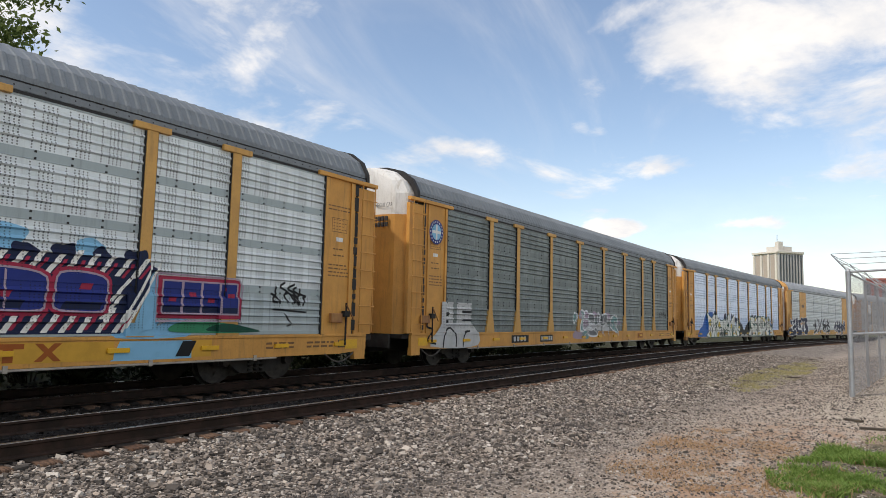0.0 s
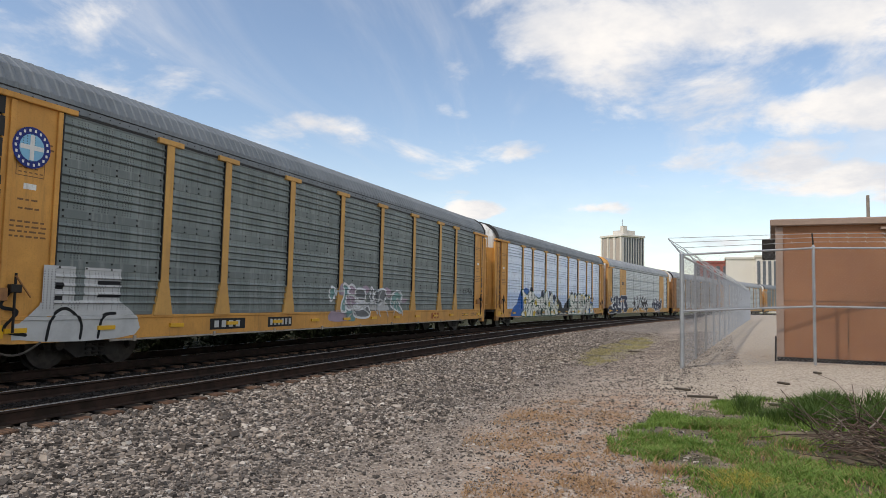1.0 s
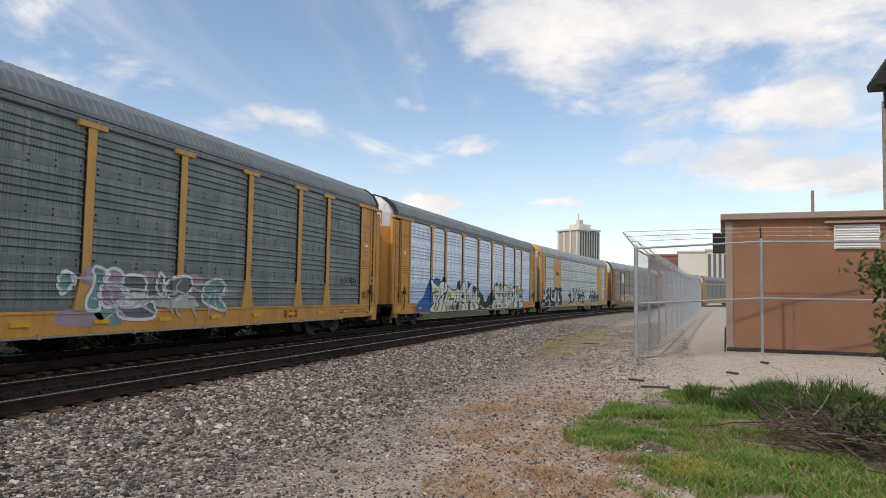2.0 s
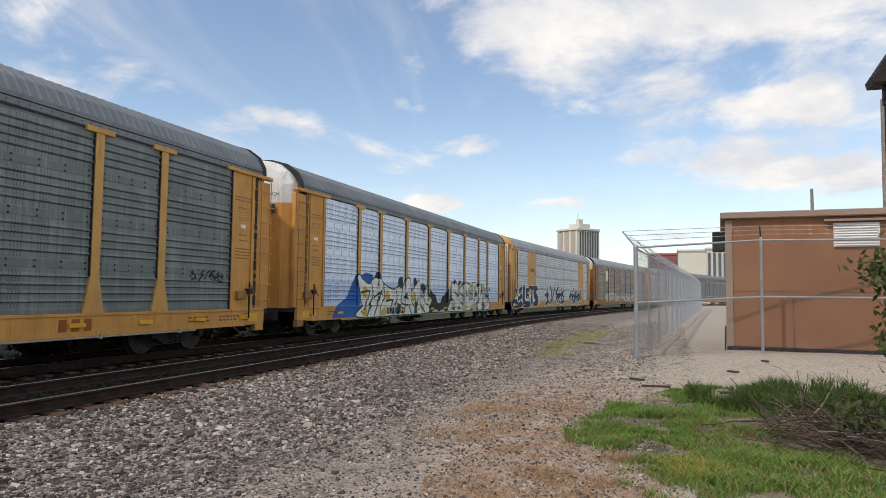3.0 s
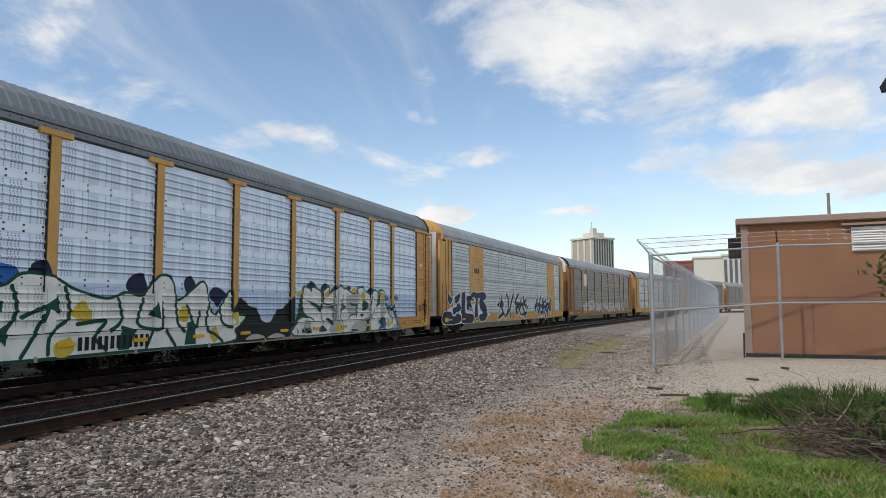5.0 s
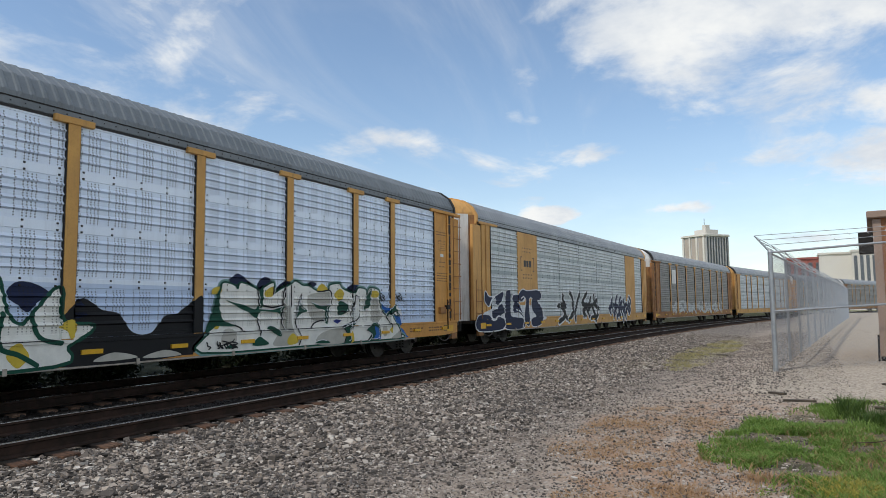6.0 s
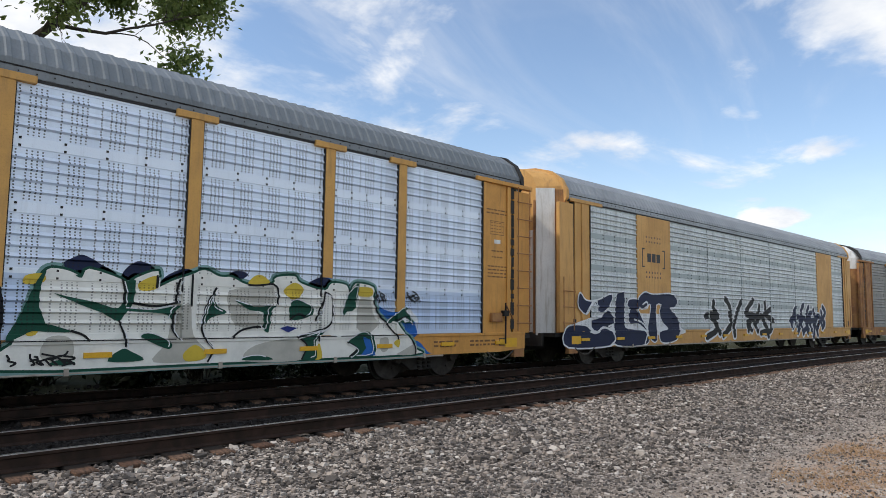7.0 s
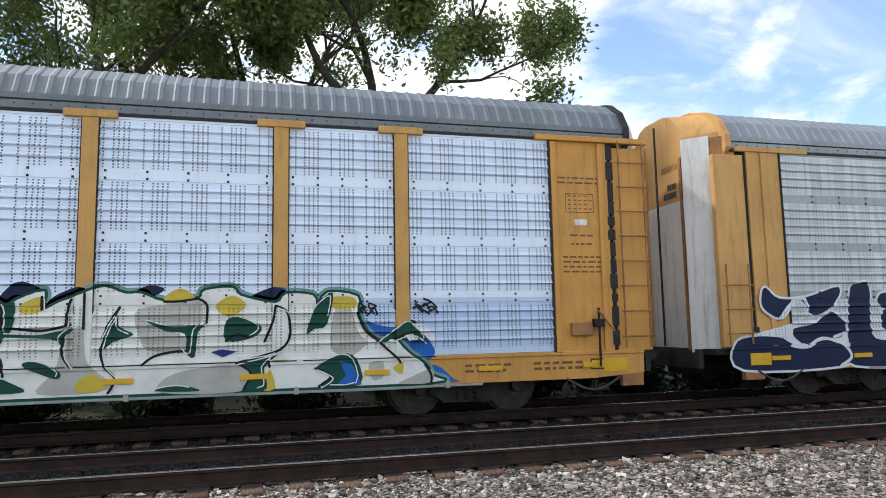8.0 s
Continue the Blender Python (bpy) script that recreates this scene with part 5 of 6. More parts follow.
    paint(car, strokes(scrawl(-1.2, 3.3, 0.9, 1.75, 6, 12), 0.024), P_FADE, 5, "graffiti", "thin white letter lines", foot=True)
    # round emblem of plain shapes on the door strip
    paint(car, [disc(-12.12, 3.92, 0.36, 28)], P_ULTRA, 0, "emblem", "round blue and white emblem", flat=0.062)
    paint(car, [rect(-12.12 + 0.3 * math.cos(a) - 0.02, -12.12 + 0.3 * math.cos(a) + 0.02, 3.92 + 0.3 * math.sin(a) - 0.025, 3.92 + 0.3 * math.sin(a) + 0.025) for a in [k * math.pi / 9 for k in range(18)]], WHITE, 1, "emblem", flat=0.062)
    paint(car, [disc(-12.12, 3.92, 0.235, 28)], P_SKY, 1, "emblem", flat=0.062)
    paint(car, [rect(-12.16, -12.08, 3.70, 4.14), rect(-12.34, -11.9, 3.88, 3.96)], WHITE, 2, "emblem", flat=0.062)
    paint(car, [rect(-7.35, -6.05, 0.64, 0.9), rect(-5.1, -4.0, 0.64, 0.9)], P_BLACK, 0, "number_board", posts=())
    paint(car, [rect(-7.2 + 0.26 * i, -7.04 + 0.26 * i, 0.69, 0.85) for i in range(4)] + [rect(-5.0 + 0.17 * i, -4.9 + 0.17 * i, 0.69, 0.85) for i in range(6)], P_FADE, 1, "car_number", "white number bars", posts=())
    paint(car, [rect(6.15 + 0.3 * i, 6.35 + 0.3 * i, 0.66, 0.9) for i in range(3)], P_ORANGE, 0, "owner_mark", posts=())
    paint(car, strokes(scrawl(10.0, 11.3, 1.75, 2.0, 6, 31), 0.02), P_BLACK, 1, "tag")


def paint_light_car(car):
    on = dict(foot=True)
    # sky-blue clouds and the pale shape between the two blocks
    paint(car, [blob(3.2, 2.5, 0.3, 1.6), blob(4.6, 2.45, 0.28, 1.8), blob(6.0, 2.42, 0.2, 1.5), rect(6.45, 8.05, 0.6, 0.93, 0.15), loop([(6.5, 0.99), (6.75, 1.25), (7.2, 1.15), (7.75, 1.4), (8.0, 1.2), (7.9, 1.0)])], P_SKY, 0, "graffiti", "light blue spray clouds", **on)
    field = [(0.5, 1.06), (6.6, 1.06), (7.3, 2.18), (6.95, 2.36), (5.0, 2.32), (3.5, 2.38), (0.8, 2.3)]
    paint(car, [field] + [blob(1.2 + 0.62 * i, 2.33 + 0.05 * (i % 2), 0.16, 1.4) for i in range(10)], P_NAVY, 1, "graffiti", "navy field with white slanted stripes", **on)
    rng = random.Random(14)
    bars, red = [], []
    for i in range(21):
        x = 0.55 + 0.295 * i + rng.uniform(-0.03, 0.03)
        bars.append(rect(x, x + 0.1, 1.08, 1.44 + rng.uniform(0, 0.1), 0.27))
        red.append(rect(x + 0.12, x + 0.19, 1.12, 1.4, 0.22))
        bars.append(rect(x + 0.28, x + 0.38, 2.0 + rng.uniform(-0.03, 0.03), 2.36 + rng.uniform(-0.05, 0.06), 0.24))
        red.append(rect(x + 0.40, x + 0.46, 2.0, 2.25, 0.2))
    for x, z in ((1.9, 1.5), (3.6, 1.45), (6.2, 1.3), (6.35, 1.6)):
        bars.append(rect(x, x + 0.08, z, z + 0.42, 0.36))
    paint(car, red, P_RED, 2, "graffiti", "crimson slashes", **on)
    paint(car, bars, P_WHITE, 3, "graffiti", "white slanted stripes", **on)
    blocks = [loop([(x, 1.47), (x, 1.75), (x + 0.06, 2.03), (x + w * 0.6, 2.06), (x + w, 1.95), (x + w, 1.6), (x + w - 0.06, 1.43), (x + w * 0.4, 1.42)], 3) for x, w in ((0.9, 0.95), (2.0, 0.98), (3.1, 0.96), (4.2, 1.1), (5.45, 0.85))]
    small = [rect(7.36 + 0.43 * i, 7.77 + 0.43 * i, 1.42, 2.02) for i in range(4)]
    paint(car, strokes([b + [b[0]] for b in blocks], 0.075) + [rect(7.27, 9.14, 1.33, 2.10)], P_RED, 4, "graffiti", "crimson edges", **on)
    paint(car, blocks + small, P_ULTRA, 5, "graffiti", "plain blue blocks", **on)
    dark = [rect(b[0][0] + 0.1, b[0][0] + 0.75, 1.45, 1.58, 0.05) for b in blocks] + [rect(7.38 + 0.43 * i, 7.75 + 0.43 * i, 1.43, 1.55) for i in range(4)]
    paint(car, dark, P_NAVY, 6, "graffiti", **on)
    notch = [rect(x + 0.38, x + 0.58, z, z + 0.1, 0.04) for x, z in ((0.9, 1.8), (2.0, 1.76), (3.1, 1.6), (4.2, 1.62), (5.45, 1.78))] + [rect(7.5 + 0.43 * i, 7.66 + 0.43 * i, 1.64 + 0.1 * (i % 2), 1.72 + 0.1 * (i % 2)) for i in range(4)]
    paint(car, notch, P_RED, 6, "graffiti", **on)
    thin = [b + [b[0]] for b in blocks] + [q + [q[0]] for q in small] + [[(7.22, 1.28), (7.22, 2.14), (9.1, 2.12), (9.2, 1.98), (9.14, 1.3), (7.22, 1.28)], [(3.5, 1.48), (3.52, 2.0)], [(4.72, 1.46), (4.7, 2.02)]]
    paint(car, strokes(thin, 0.017), P_LILAC, 7, "graffiti", "thin pale outlines", **on)
    paint(car, [loop([(6.78, 1.1), (6.95, 1.6), (7.15, 2.12), (7.26, 2.05), (7.24, 1.5), (7.3, 1.2), (7.05, 1.12)])], P_SKY, 4, "graffiti", "light blue blade shape", **on)
    paint(car, strokes([[(6.62, 1.1), (7.0, 1.75), (7.3, 2.3)], [(6.5, 1.1), (6.9, 1.8), (7.12, 2.26)]], 0.025), P_WHITE, 7, "graffiti", **on)
    paint(car, [loop([(7.55, 1.1), (7.8, 1.27), (8.5, 1.27), (9.1, 1.2), (9.6, 1.08), (8.4, 1.06)])], P_LEAF, 4, "graffiti", "green shaded band", **on)
    paint(car, [loop([(8.4, 1.1), (8.7, 1.24), (9.2, 1.2), (9.7, 1.08)])], P_GREEN, 5, "graffiti", **on)
    paint(car, [rect(2.9, 6.5, 0.62, 0.93), rect(8.05, 8.5, 0.62, 0.93)], P_AMBER, 1, "graffiti", posts=())
    paint(car, [rect(4.2, 5.05, 0.84, 0.92), rect(4.35, 4.5, 0.64, 0.84), rect(4.75, 4.9, 0.64, 0.84), rect(5.2, 5.32, 0.64, 0.92, 0.3), rect(5.5, 5.62, 0.64, 0.92, -0.3)], P_ORANGE, 2, "owner_mark", "burnt orange mark of plain bars", posts=())
    paint(car, [rect(7.7, 8.0, 0.64, 0.92, 0.15)], P_BLACK, 2, "graffiti", posts=())
    paint(car, strokes(scrawl(10.0, 11.0, 1.7, 2.1, 5, 17), 0.024) + strokes([[(10.05, 1.55), (11.05, 1.5)], curve([(10.4, 1.45), (10.6, 1.25), (10.5, 1.2)])], 0.02), P_BLACK, 1, "tag", "thin black scrawl")


def door_marks(car, e, seed, flat=0.022):
    """Stencil bars, labels and the lock on a door strip."""
    rng = random.Random(seed)
    c = e * 12.08
    bars = []
    for z, n, w in ((4.02, 2, 0.42), (2.62, 4, 0.36), (3.0, 1, 0.22), (2.85, 1, 0.2)):
        for k in range(n):
            x = c - w
            while x < c + w - 0.06:
                d = rng.uniform(0.05, 0.16)
                bars.append(rect(x, min(x + d, c + w), z - 0.085 * k, z - 0.085 * k + 0.032))
                x += d + 0.035
    paint(car, bars, BROWNINK, 0, "stencil", flat=flat)
    x0, x1, z0, z1 = c - 0.28, c + 0.26, 3.42, 3.76
    frame_lines = [rect(x0, x1, z0, z0 + 0.014), rect(x0, x1, z1 - 0.014, z1), rect(x0, x0 + 0.014, z0, z1), rect(x1 - 0.014, x1, z0, z1)] + [rect(x0 + 0.05 + 0.1 * j, x0 + 0.11 + 0.1 * j, z0 + 0.06 + 0.075 * k, z0 + 0.08 + 0.075 * k) for k in range(4) for j in range(5 - k % 2)]
    paint(car, frame_lines, BROWNINK, 0, "stencil_box", flat=flat)
    paint(car, [rect(c - 0.12, c + 0.12, 3.2, 3.3)], WHITE, 0, "label_plate", flat=flat)
    lock = thing("door_lock", "", "")
    lock.parent = car
    bx = e * 12.3
    part("lock_box", box(fresh(), bx - 0.5, bx - 0.12, -SIDE - 0.12, -SIDE - 0.021, 1.28, 1.5, 0.01), RUSTY, lock)
    bm = rod(fresh(), (bx, -SIDE - 0.12, 0.75), (bx, -SIDE - 0.12, 1.75), 0.022, seg=8)
    box(bm, bx - 0.1, bx + 0.1, -SIDE - 0.16, -SIDE - 0.05, 1.42, 1.56, 0.01)
    part("lock_bar", bm, DARK, lock)
    part("lock_lever", rod(fresh(), (bx - 0.02, -SIDE - 0.15, 1.7), (bx + 0.28, -SIDE - 0.13, 1.35), 0.018, seg=6), RUSTY, lock)


def sill_marks(car, seed):
    rng = random.Random(seed)
    bars = []
    for x0, x1 in ((-11.2, -9.9), (9.9, 10.7), (11.1, 12.0)):
        for z in (0.83, 0.74):
            x = x0
            while x < x1 - 0.1:
                d = rng.uniform(0.06, 0.22)
                bars.append(rect(x, min(x + d, x1), z - 0.022, z + 0.022))
                x += d + 0.05
    paint(car, bars, BROWNINK, 0, "stencil", posts=())
    paint(car, [rect(12.15, 12.6, 0.70, 0.88)], INK, 1, "notice_plate", posts=())
    paint(car, [rect(12.17, 12.58, 0.72, 0.86)], REFLECT, 2, "notice_plate", posts=())


def cap_words(car, words, y0=-0.62, k=0.62):
    """Black lettering on the pale cap of the leading end door."""
    fc = bpy.data.curves.new("words", "FONT")
    fc.body, fc.size, fc.align_x = words, 0.17, "CENTER"
    tmp = new("words", fc)
    me = bpy.data.meshes.new_from_object(tmp.evaluated_get(bpy.context.evaluated_depsgraph_get()))
    bpy.data.objects.remove(tmp)
    ob = new("lettering", me)
    me.materials.clear()
    me.materials.append(INK)
    ob.parent = car
    ob.matrix_basis = pose(-HALF - 0.006, y0, 4.5, 90, 0, -90) @ Matrix.Diagonal((k, 1, 1, 1))
    for z, n in ((4.18, 4), (4.01, 6)):
        bm = fresh()
        for i in range(n):
            y = y0 - 0.33 * k / 0.62 + 0.13 * k / 0.62 * i
            box(bm, -HALF - 0.008, -HALF + 0.03, y, y + 0.09 * k / 0.62, z - 0.06, z + 0.06)
        part("car_number", bm, INK, car, "black number bars")


cars = [c for _, c, _ in FLEET]
paint_light_car(cars[0])
paint_dark_car(cars[1])
paint_bright_car(cars[2])
paint_gold_car(cars[3])
for i, c in enumerate(cars[:3]):
    for e in (-1, 1):
        door_marks(c, e, 7 * i + e)
    sill_marks(c, i)
for c in cars[1:3]:
    cap_words(c, "EXCESS HEIGHT CAR")
cap_words(cars[3], "EXCESS HEIGHT CAR", -0.48, 0.36)
l = scrawl(-9.0, 9.0, 0.9, 1.8, 14, 77)
paint(cars[4], strokes(l, 0.12), P_FADE, 0, "graffiti", "faded white scrawl", posts=())
paint(cars[4], [rect(-8.5, -7.4, 3.2, 4.3)], WHITE, 1, "sign_plate", "white square plate", flat=0.07)


# ---- yard: shed, fence, poles ----
def build_shed():
    sh = thing("utility_shed", "brown stucco utility shed with flat roof behind the fence", "shed", at=pose(18.35, -1.42, 0.38, 0, 0, -4))
    w = 7.5
    bm = box(fresh(), 0.0, 5.0, -w, 0.0, 0.12, 3.22)
    part("wall", bm, BROWN, sh)
    bm = box(fresh(), -0.03, 0.13, -0.13, 0.03, 0.12, 3.2)
    part("corner_trim", bm, TRIM, sh)
    # Dark strips drawing the fence rail's and post's shadow on the wall.
    part("shadow_line", box(fresh(), -0.004, 0.0, -w, -0.1, 1.44, 1.452), DEBRIS, sh)
    part("shadow_line", box(fresh(), -0.004, 0.0, -1.46, -1.445, 0.12, 1.44), DEBRIS, sh)
    part("roof", box(fresh(), -0.14, 5.14, -w - 0.14, 0.14, 3.22, 3.38, 0.02), TRIM, sh, "flat tan roof edge")
    # Dark band standing in for the shaded gap under the shed.
    part("base_gap", box(fresh(), -0.02, 5.02, -w - 0.02, 0.02, 0.02, 0.12), DARK, sh)
    for y in (-0.25, -2.6, -5.0):
        part("skid", box(fresh(), -0.1, 5.1, y - 0.12, y + 0.12, -0.08, 0.03), DEBRIS, sh)
    v = part("vent", box(fresh(), -0.045, 0.02, -3.25, -2.32, 2.5, 3.06), SHUTTER, sh, "white louvred vent")
    for i in range(9):
        bm = fresh()
        prism(bm, [(-0.075, 2.53 + i * 0.058), (-0.046, 2.53 + i * 0.058), (-0.046, 2.575 + i * 0.058)], "y", -3.22, -2.35)
        part("slat", bm, SHUTTER, v)
    part("vent_hood", box(fresh(), -0.14, 0.02, -3.45, -2.12, 3.10, 3.15), TRIM, sh)
    part("wall_box", box(fresh(), 0.35, 0.75, 0.03, 0.33, 2.45, 2.95, 0.02), DARK, sh, "dark box on the side wall")
    part("cable", rod(fresh(), (-0.04, 0.06, 0.0), (-0.04, 0.05, 0.6), 0.02, seg=6), BLACK, sh)


build_shed()


def mesh_fabric(p0, p1, h, bm_verts, bm_faces, pitch=0.085, r=0.0014):
    """Chain-link wires: two families of slanting wires between two posts."""
    p0, p1 = Vector(p0), Vector(p1)
    L = (p1 - p0).length
    along, up = (p1 - p0) / L, Vector((0, 0, 1))
    out = along.cross(up)
    for fam in (1, -1):
        k = -h
        while k < L + h:
            a, b = (k, 0.0), (k + fam * h, h)
            ts = []
            for lim in (0.0, L):
                if abs(b[0] - a[0]) > 1e-6:
                    ts.append((lim - a[0]) / (b[0] - a[0]))
            lo, hi = max(0.0, min(ts)), min(1.0, max(ts))
            if hi - lo > 0.01:
                q0 = p0 + along * (a[0] + (b[0] - a[0]) * lo) + up * (h * lo)
                q1 = p0 + along * (a[0] + (b[0] - a[0]) * hi) + up * (h * hi)
                d = (q1 - q0).normalized()
                s, n = d.cross(out).normalized() * r, out * r
                base = len(bm_verts)
                for q in (q0, q1):
                    bm_verts += [q + s + out * (fam * r), q - s + out * (fam * r), q + n * 1.6 + out * (fam * r)]
                for i in range(3):
                    j = (i + 1) % 3
                    bm_faces.append((base + i, base + j, base + 3 + j, base + 3 + i))
            k += pitch


def build_fence():
    fe = thing("chain_link_fence", "galvanised chain-link fence with slanted barbed wire arms", "fence")
    H = 2.6

    def run(points, name_first):
        for i, p in enumerate(points):
            x, y, z = p
            r = 0.05 if (i == 0 and name_first) else 0.032
            po = part("post", rod(fresh(), (x, y, z - 0.1), (x, y, z + H), r, seg=10), ZINC, fe)
            part("post_cap", rod(fresh(), (x, y, z + H), (x, y, z + H + 0.05), r * 1.15, r * 0.5, 10), ZINC, po)
        for p, q in zip(points, points[1:]):
            a, b = Vector(p), Vector(q)
            for hh in (H - 0.03, 1.28):
                part("rail", rod(fresh(), a + Vector((0, 0, hh)), b + Vector((0, 0, hh)), 0.024, seg=8), ZINC, fe)
            v, f = [], []
            d = (b - a).normalized().cross(Vector((0, 0, 1))) * 0.04
            mesh_fabric(a + d + Vector((0, 0, 0.04)), b + d + Vector((0, 0, 0.04)), H - 0.1, v, f)
            tagged(from_arrays("wire_fabric", [tuple(c) for c in v], f, ZINC, fe), "woven diamond wire", kind="stuff")
    corner = Vector((16.79, 0.68, 0.25))
    end = Vector((70.0, -3.1, 0.30))
    n = 17
    long = [corner.lerp(end, i / n) for i in range(n + 1)]
    for p in long:
        p.z = ground_z(p.x, p.y)
    run([tuple(p) for p in long], True)
    front = [corner, Vector((17.22, -2.06, 0.42)), Vector((17.5, -5.0, 0.42)), Vector((17.8, -8.0, 0.42)), Vector((18.1, -11.0, 0.42))]
    run([tuple(p) for p in front], False)
    back = [long[-1], long[-1] + Vector((0.4, -3.0, 0)), long[-1] + Vector((0.8, -6.0, 0)), long[-1] + Vector((1.2, -9, 0))]
    run([tuple(p) for p in back], False)
    # arms and barbed wire
    lines = []
    for pts, side in ((long, Vector((0.0, 0.30, 0.37))), (front[1:], Vector((0.0, 0.02, 0.30)))):
        tips = []
        for p in pts:
            a = Vector((p.x, p.y, p.z + H))
            b = a + side
            part("barb_arm", rod(fresh(), a, b, 0.02, 0.014, 6), DARK if pts is not long else ZINC, fe)
            tips.append((a, b))
        for q in (0.35, 0.68, 0.97):
            for (a0, b0), (a1, b1) in zip(tips, tips[1:]):
                lines.append((a0.lerp(b0, q), a1.lerp(b1, q)))
    a0, b0 = corner + Vector((0, 0, H)), corner + Vector((0, 0.30, H + 0.37))
    a1, b1 = front[1] + Vector((0, 0, H)), front[1] + Vector((0, 0.02, H + 0.30))
    lines += [(a0.lerp(b0, q), a1.lerp(b1, q)) for q in (0.35, 0.68, 0.97)]
    for a, b in lines:
        bm = rod(fresh(), a, b, 0.006, seg=4)
        for k in range(1, int((b - a).length / 0.35)):
            p = a.lerp(b, k * 0.35 / (b - a).length)
            rod(bm, p - Vector((0.02, 0.02, 0.03)), p + Vector((0.02, 0.02, 0.03)), 0.004, seg=3)
        part("barbed_wire", bm, ZINC, fe)


build_fence()


def build_pole(x, y, h, r, label, arms):
    po = thing("utility_pole", label, "utility pole", "utility poles", at=pose(x, y, ground_z(x, y)))
    part("shaft", rod(fresh(), (0, 0, -0.3), (0, 0, h), r, r * 0.7, 12), WOOD, po)
    for z, w in arms:
        part("crossarm", box(fresh(), -0.06, 0.06, -w, w, z - 0.07, z + 0.07), WOOD, po)
        for k in (-0.9, -0.4, 0.4, 0.9):
            part("insulator", rod(fresh(), (0, k * w, z + 0.07), (0, k * w, z + 0.25), 0.05, 0.03, 8), ZINC, po)
    return po


build_pole(60.0, -10.9, 9.8, 0.16, "weathered timber utility pole beyond the shed", ())
build_pole(40.2, -10.7, 11.5, 0.2, "tall grey utility pole with bare top behind the shed", ())


def build_mast():
    ma = thing("floodlight_mast", "dark steel mast with a hooded floodlight", "light mast", at=pose(25.2, -6.82, 0.4))
    part("shaft", rod(fresh(), (0, 0, -0.3), (0, 0, 8.6), 0.12, 0.09, 12), DARK, ma)
    bm = fresh()
    prism(bm, [(0.45, 8.15), (0.5, 8.35), (-0.3, 9.6), (-0.6, 9.6), (-0.6, 8.15)], "x", -0.5, 0.5)
    part("hood", bm, DARK, ma, "black slanted hood")
    part("bracket", box(fresh(), -0.1, 0.1, -0.1, 0.12, 7.5, 8.2), DARK, ma)


build_mast()


def build_tower():
    tw = thing("high_rise_building", "pale concrete high-rise with dark vertical window strips", "building", at=pose(262, 31.4, 0, 0, 0, -38))
    w, h = 11.0, 27.2
    part("wall", box(fresh(), 0, w, 0, w, 0, h), CONCRETE, tw)
    # one face with broad pale bays, the other with narrow dark strips
    for i in range(4):
        y = 0.5 + i * (w - 1.0) / 3
        part("pier", box(fresh(), -0.45, 0.0, y - 0.4, y + 0.4, 0, h - 1.0), CREAM, tw)
    for i in range(3):
        y = 0.5 + (i + 0.5) * (w - 1.0) / 3
        part("window_strip", box(fresh(), -0.12, -0.004, y - 0.9, y + 0.9, 2, h - 1.2), TOWERTAN, tw)
    for i in range(9):
        x = 0.3 + i * (w - 0.6) / 8
        part("pier", box(fresh(), x - 0.2, x + 0.2, -0.45, 0.0, 0, h - 1.0), CONCRETE, tw)
    for i in range(8):
        x = 0.3 + (i + 0.5) * (w - 0.6) / 8
        part("window_strip", box(fresh(), x - 0.4, x + 0.4, -0.12, -0.004, 2, h - 1.2), TOWERDARK, tw)
    part("parapet", box(fresh(), -0.6, w + 0.4, -0.6, w + 0.4, h - 0.8, h, 0.1), CREAM, tw)
    part("plant_room", box(fresh(), 3, 9, 2.5, 8, h, h + 2.0), CREAM, tw)
    part("cooling_unit", box(fresh(), 1.5, 3.5, 1.0, 2.6, h, h + 3.4), CREAM, tw)
    part("antenna", rod(fresh(), (6, 6, h + 2), (6, 6, h + 6.5), 0.12, seg=6), ZINC, tw)


build_tower()


def far_house(name, label, x, y, w, d, h, wall, strips=0):
    b = thing(name, label, "building", at=pose(x, y, 0))
    part("wall", box(fresh(), 0, d, -w / 2, w / 2, -0.5, h), wall, b)
    part("roof", box(fresh(), -0.3, d + 0.3, -w / 2 - 0.3, w / 2 + 0.3, h, h + 0.5), CREAM if wall is CREAM else wall, b)
    for i in range(strips):
        yy = -w / 2 + (i + 0.5) * w / strips
        part("window", box(fresh(), -0.15, -0.004, yy - w / strips * 0.28, yy + w / strips * 0.28, 1.5, h - 1), TOWERDARK, b)


far_house("brick_building", "low red brick building beyond the tracks", 215, 0.6, 9, 12, 14.0, BRICKRED, 5)
far_house("office_building", "cream office block beyond the fence", 208, -8.0, 9.5, 14, 14.6, CREAM, 0)
far_house("office_building", "cream block with dark vertical window bays", 205, -13.4, 5.4, 14, 14.9, CREAM, 4)


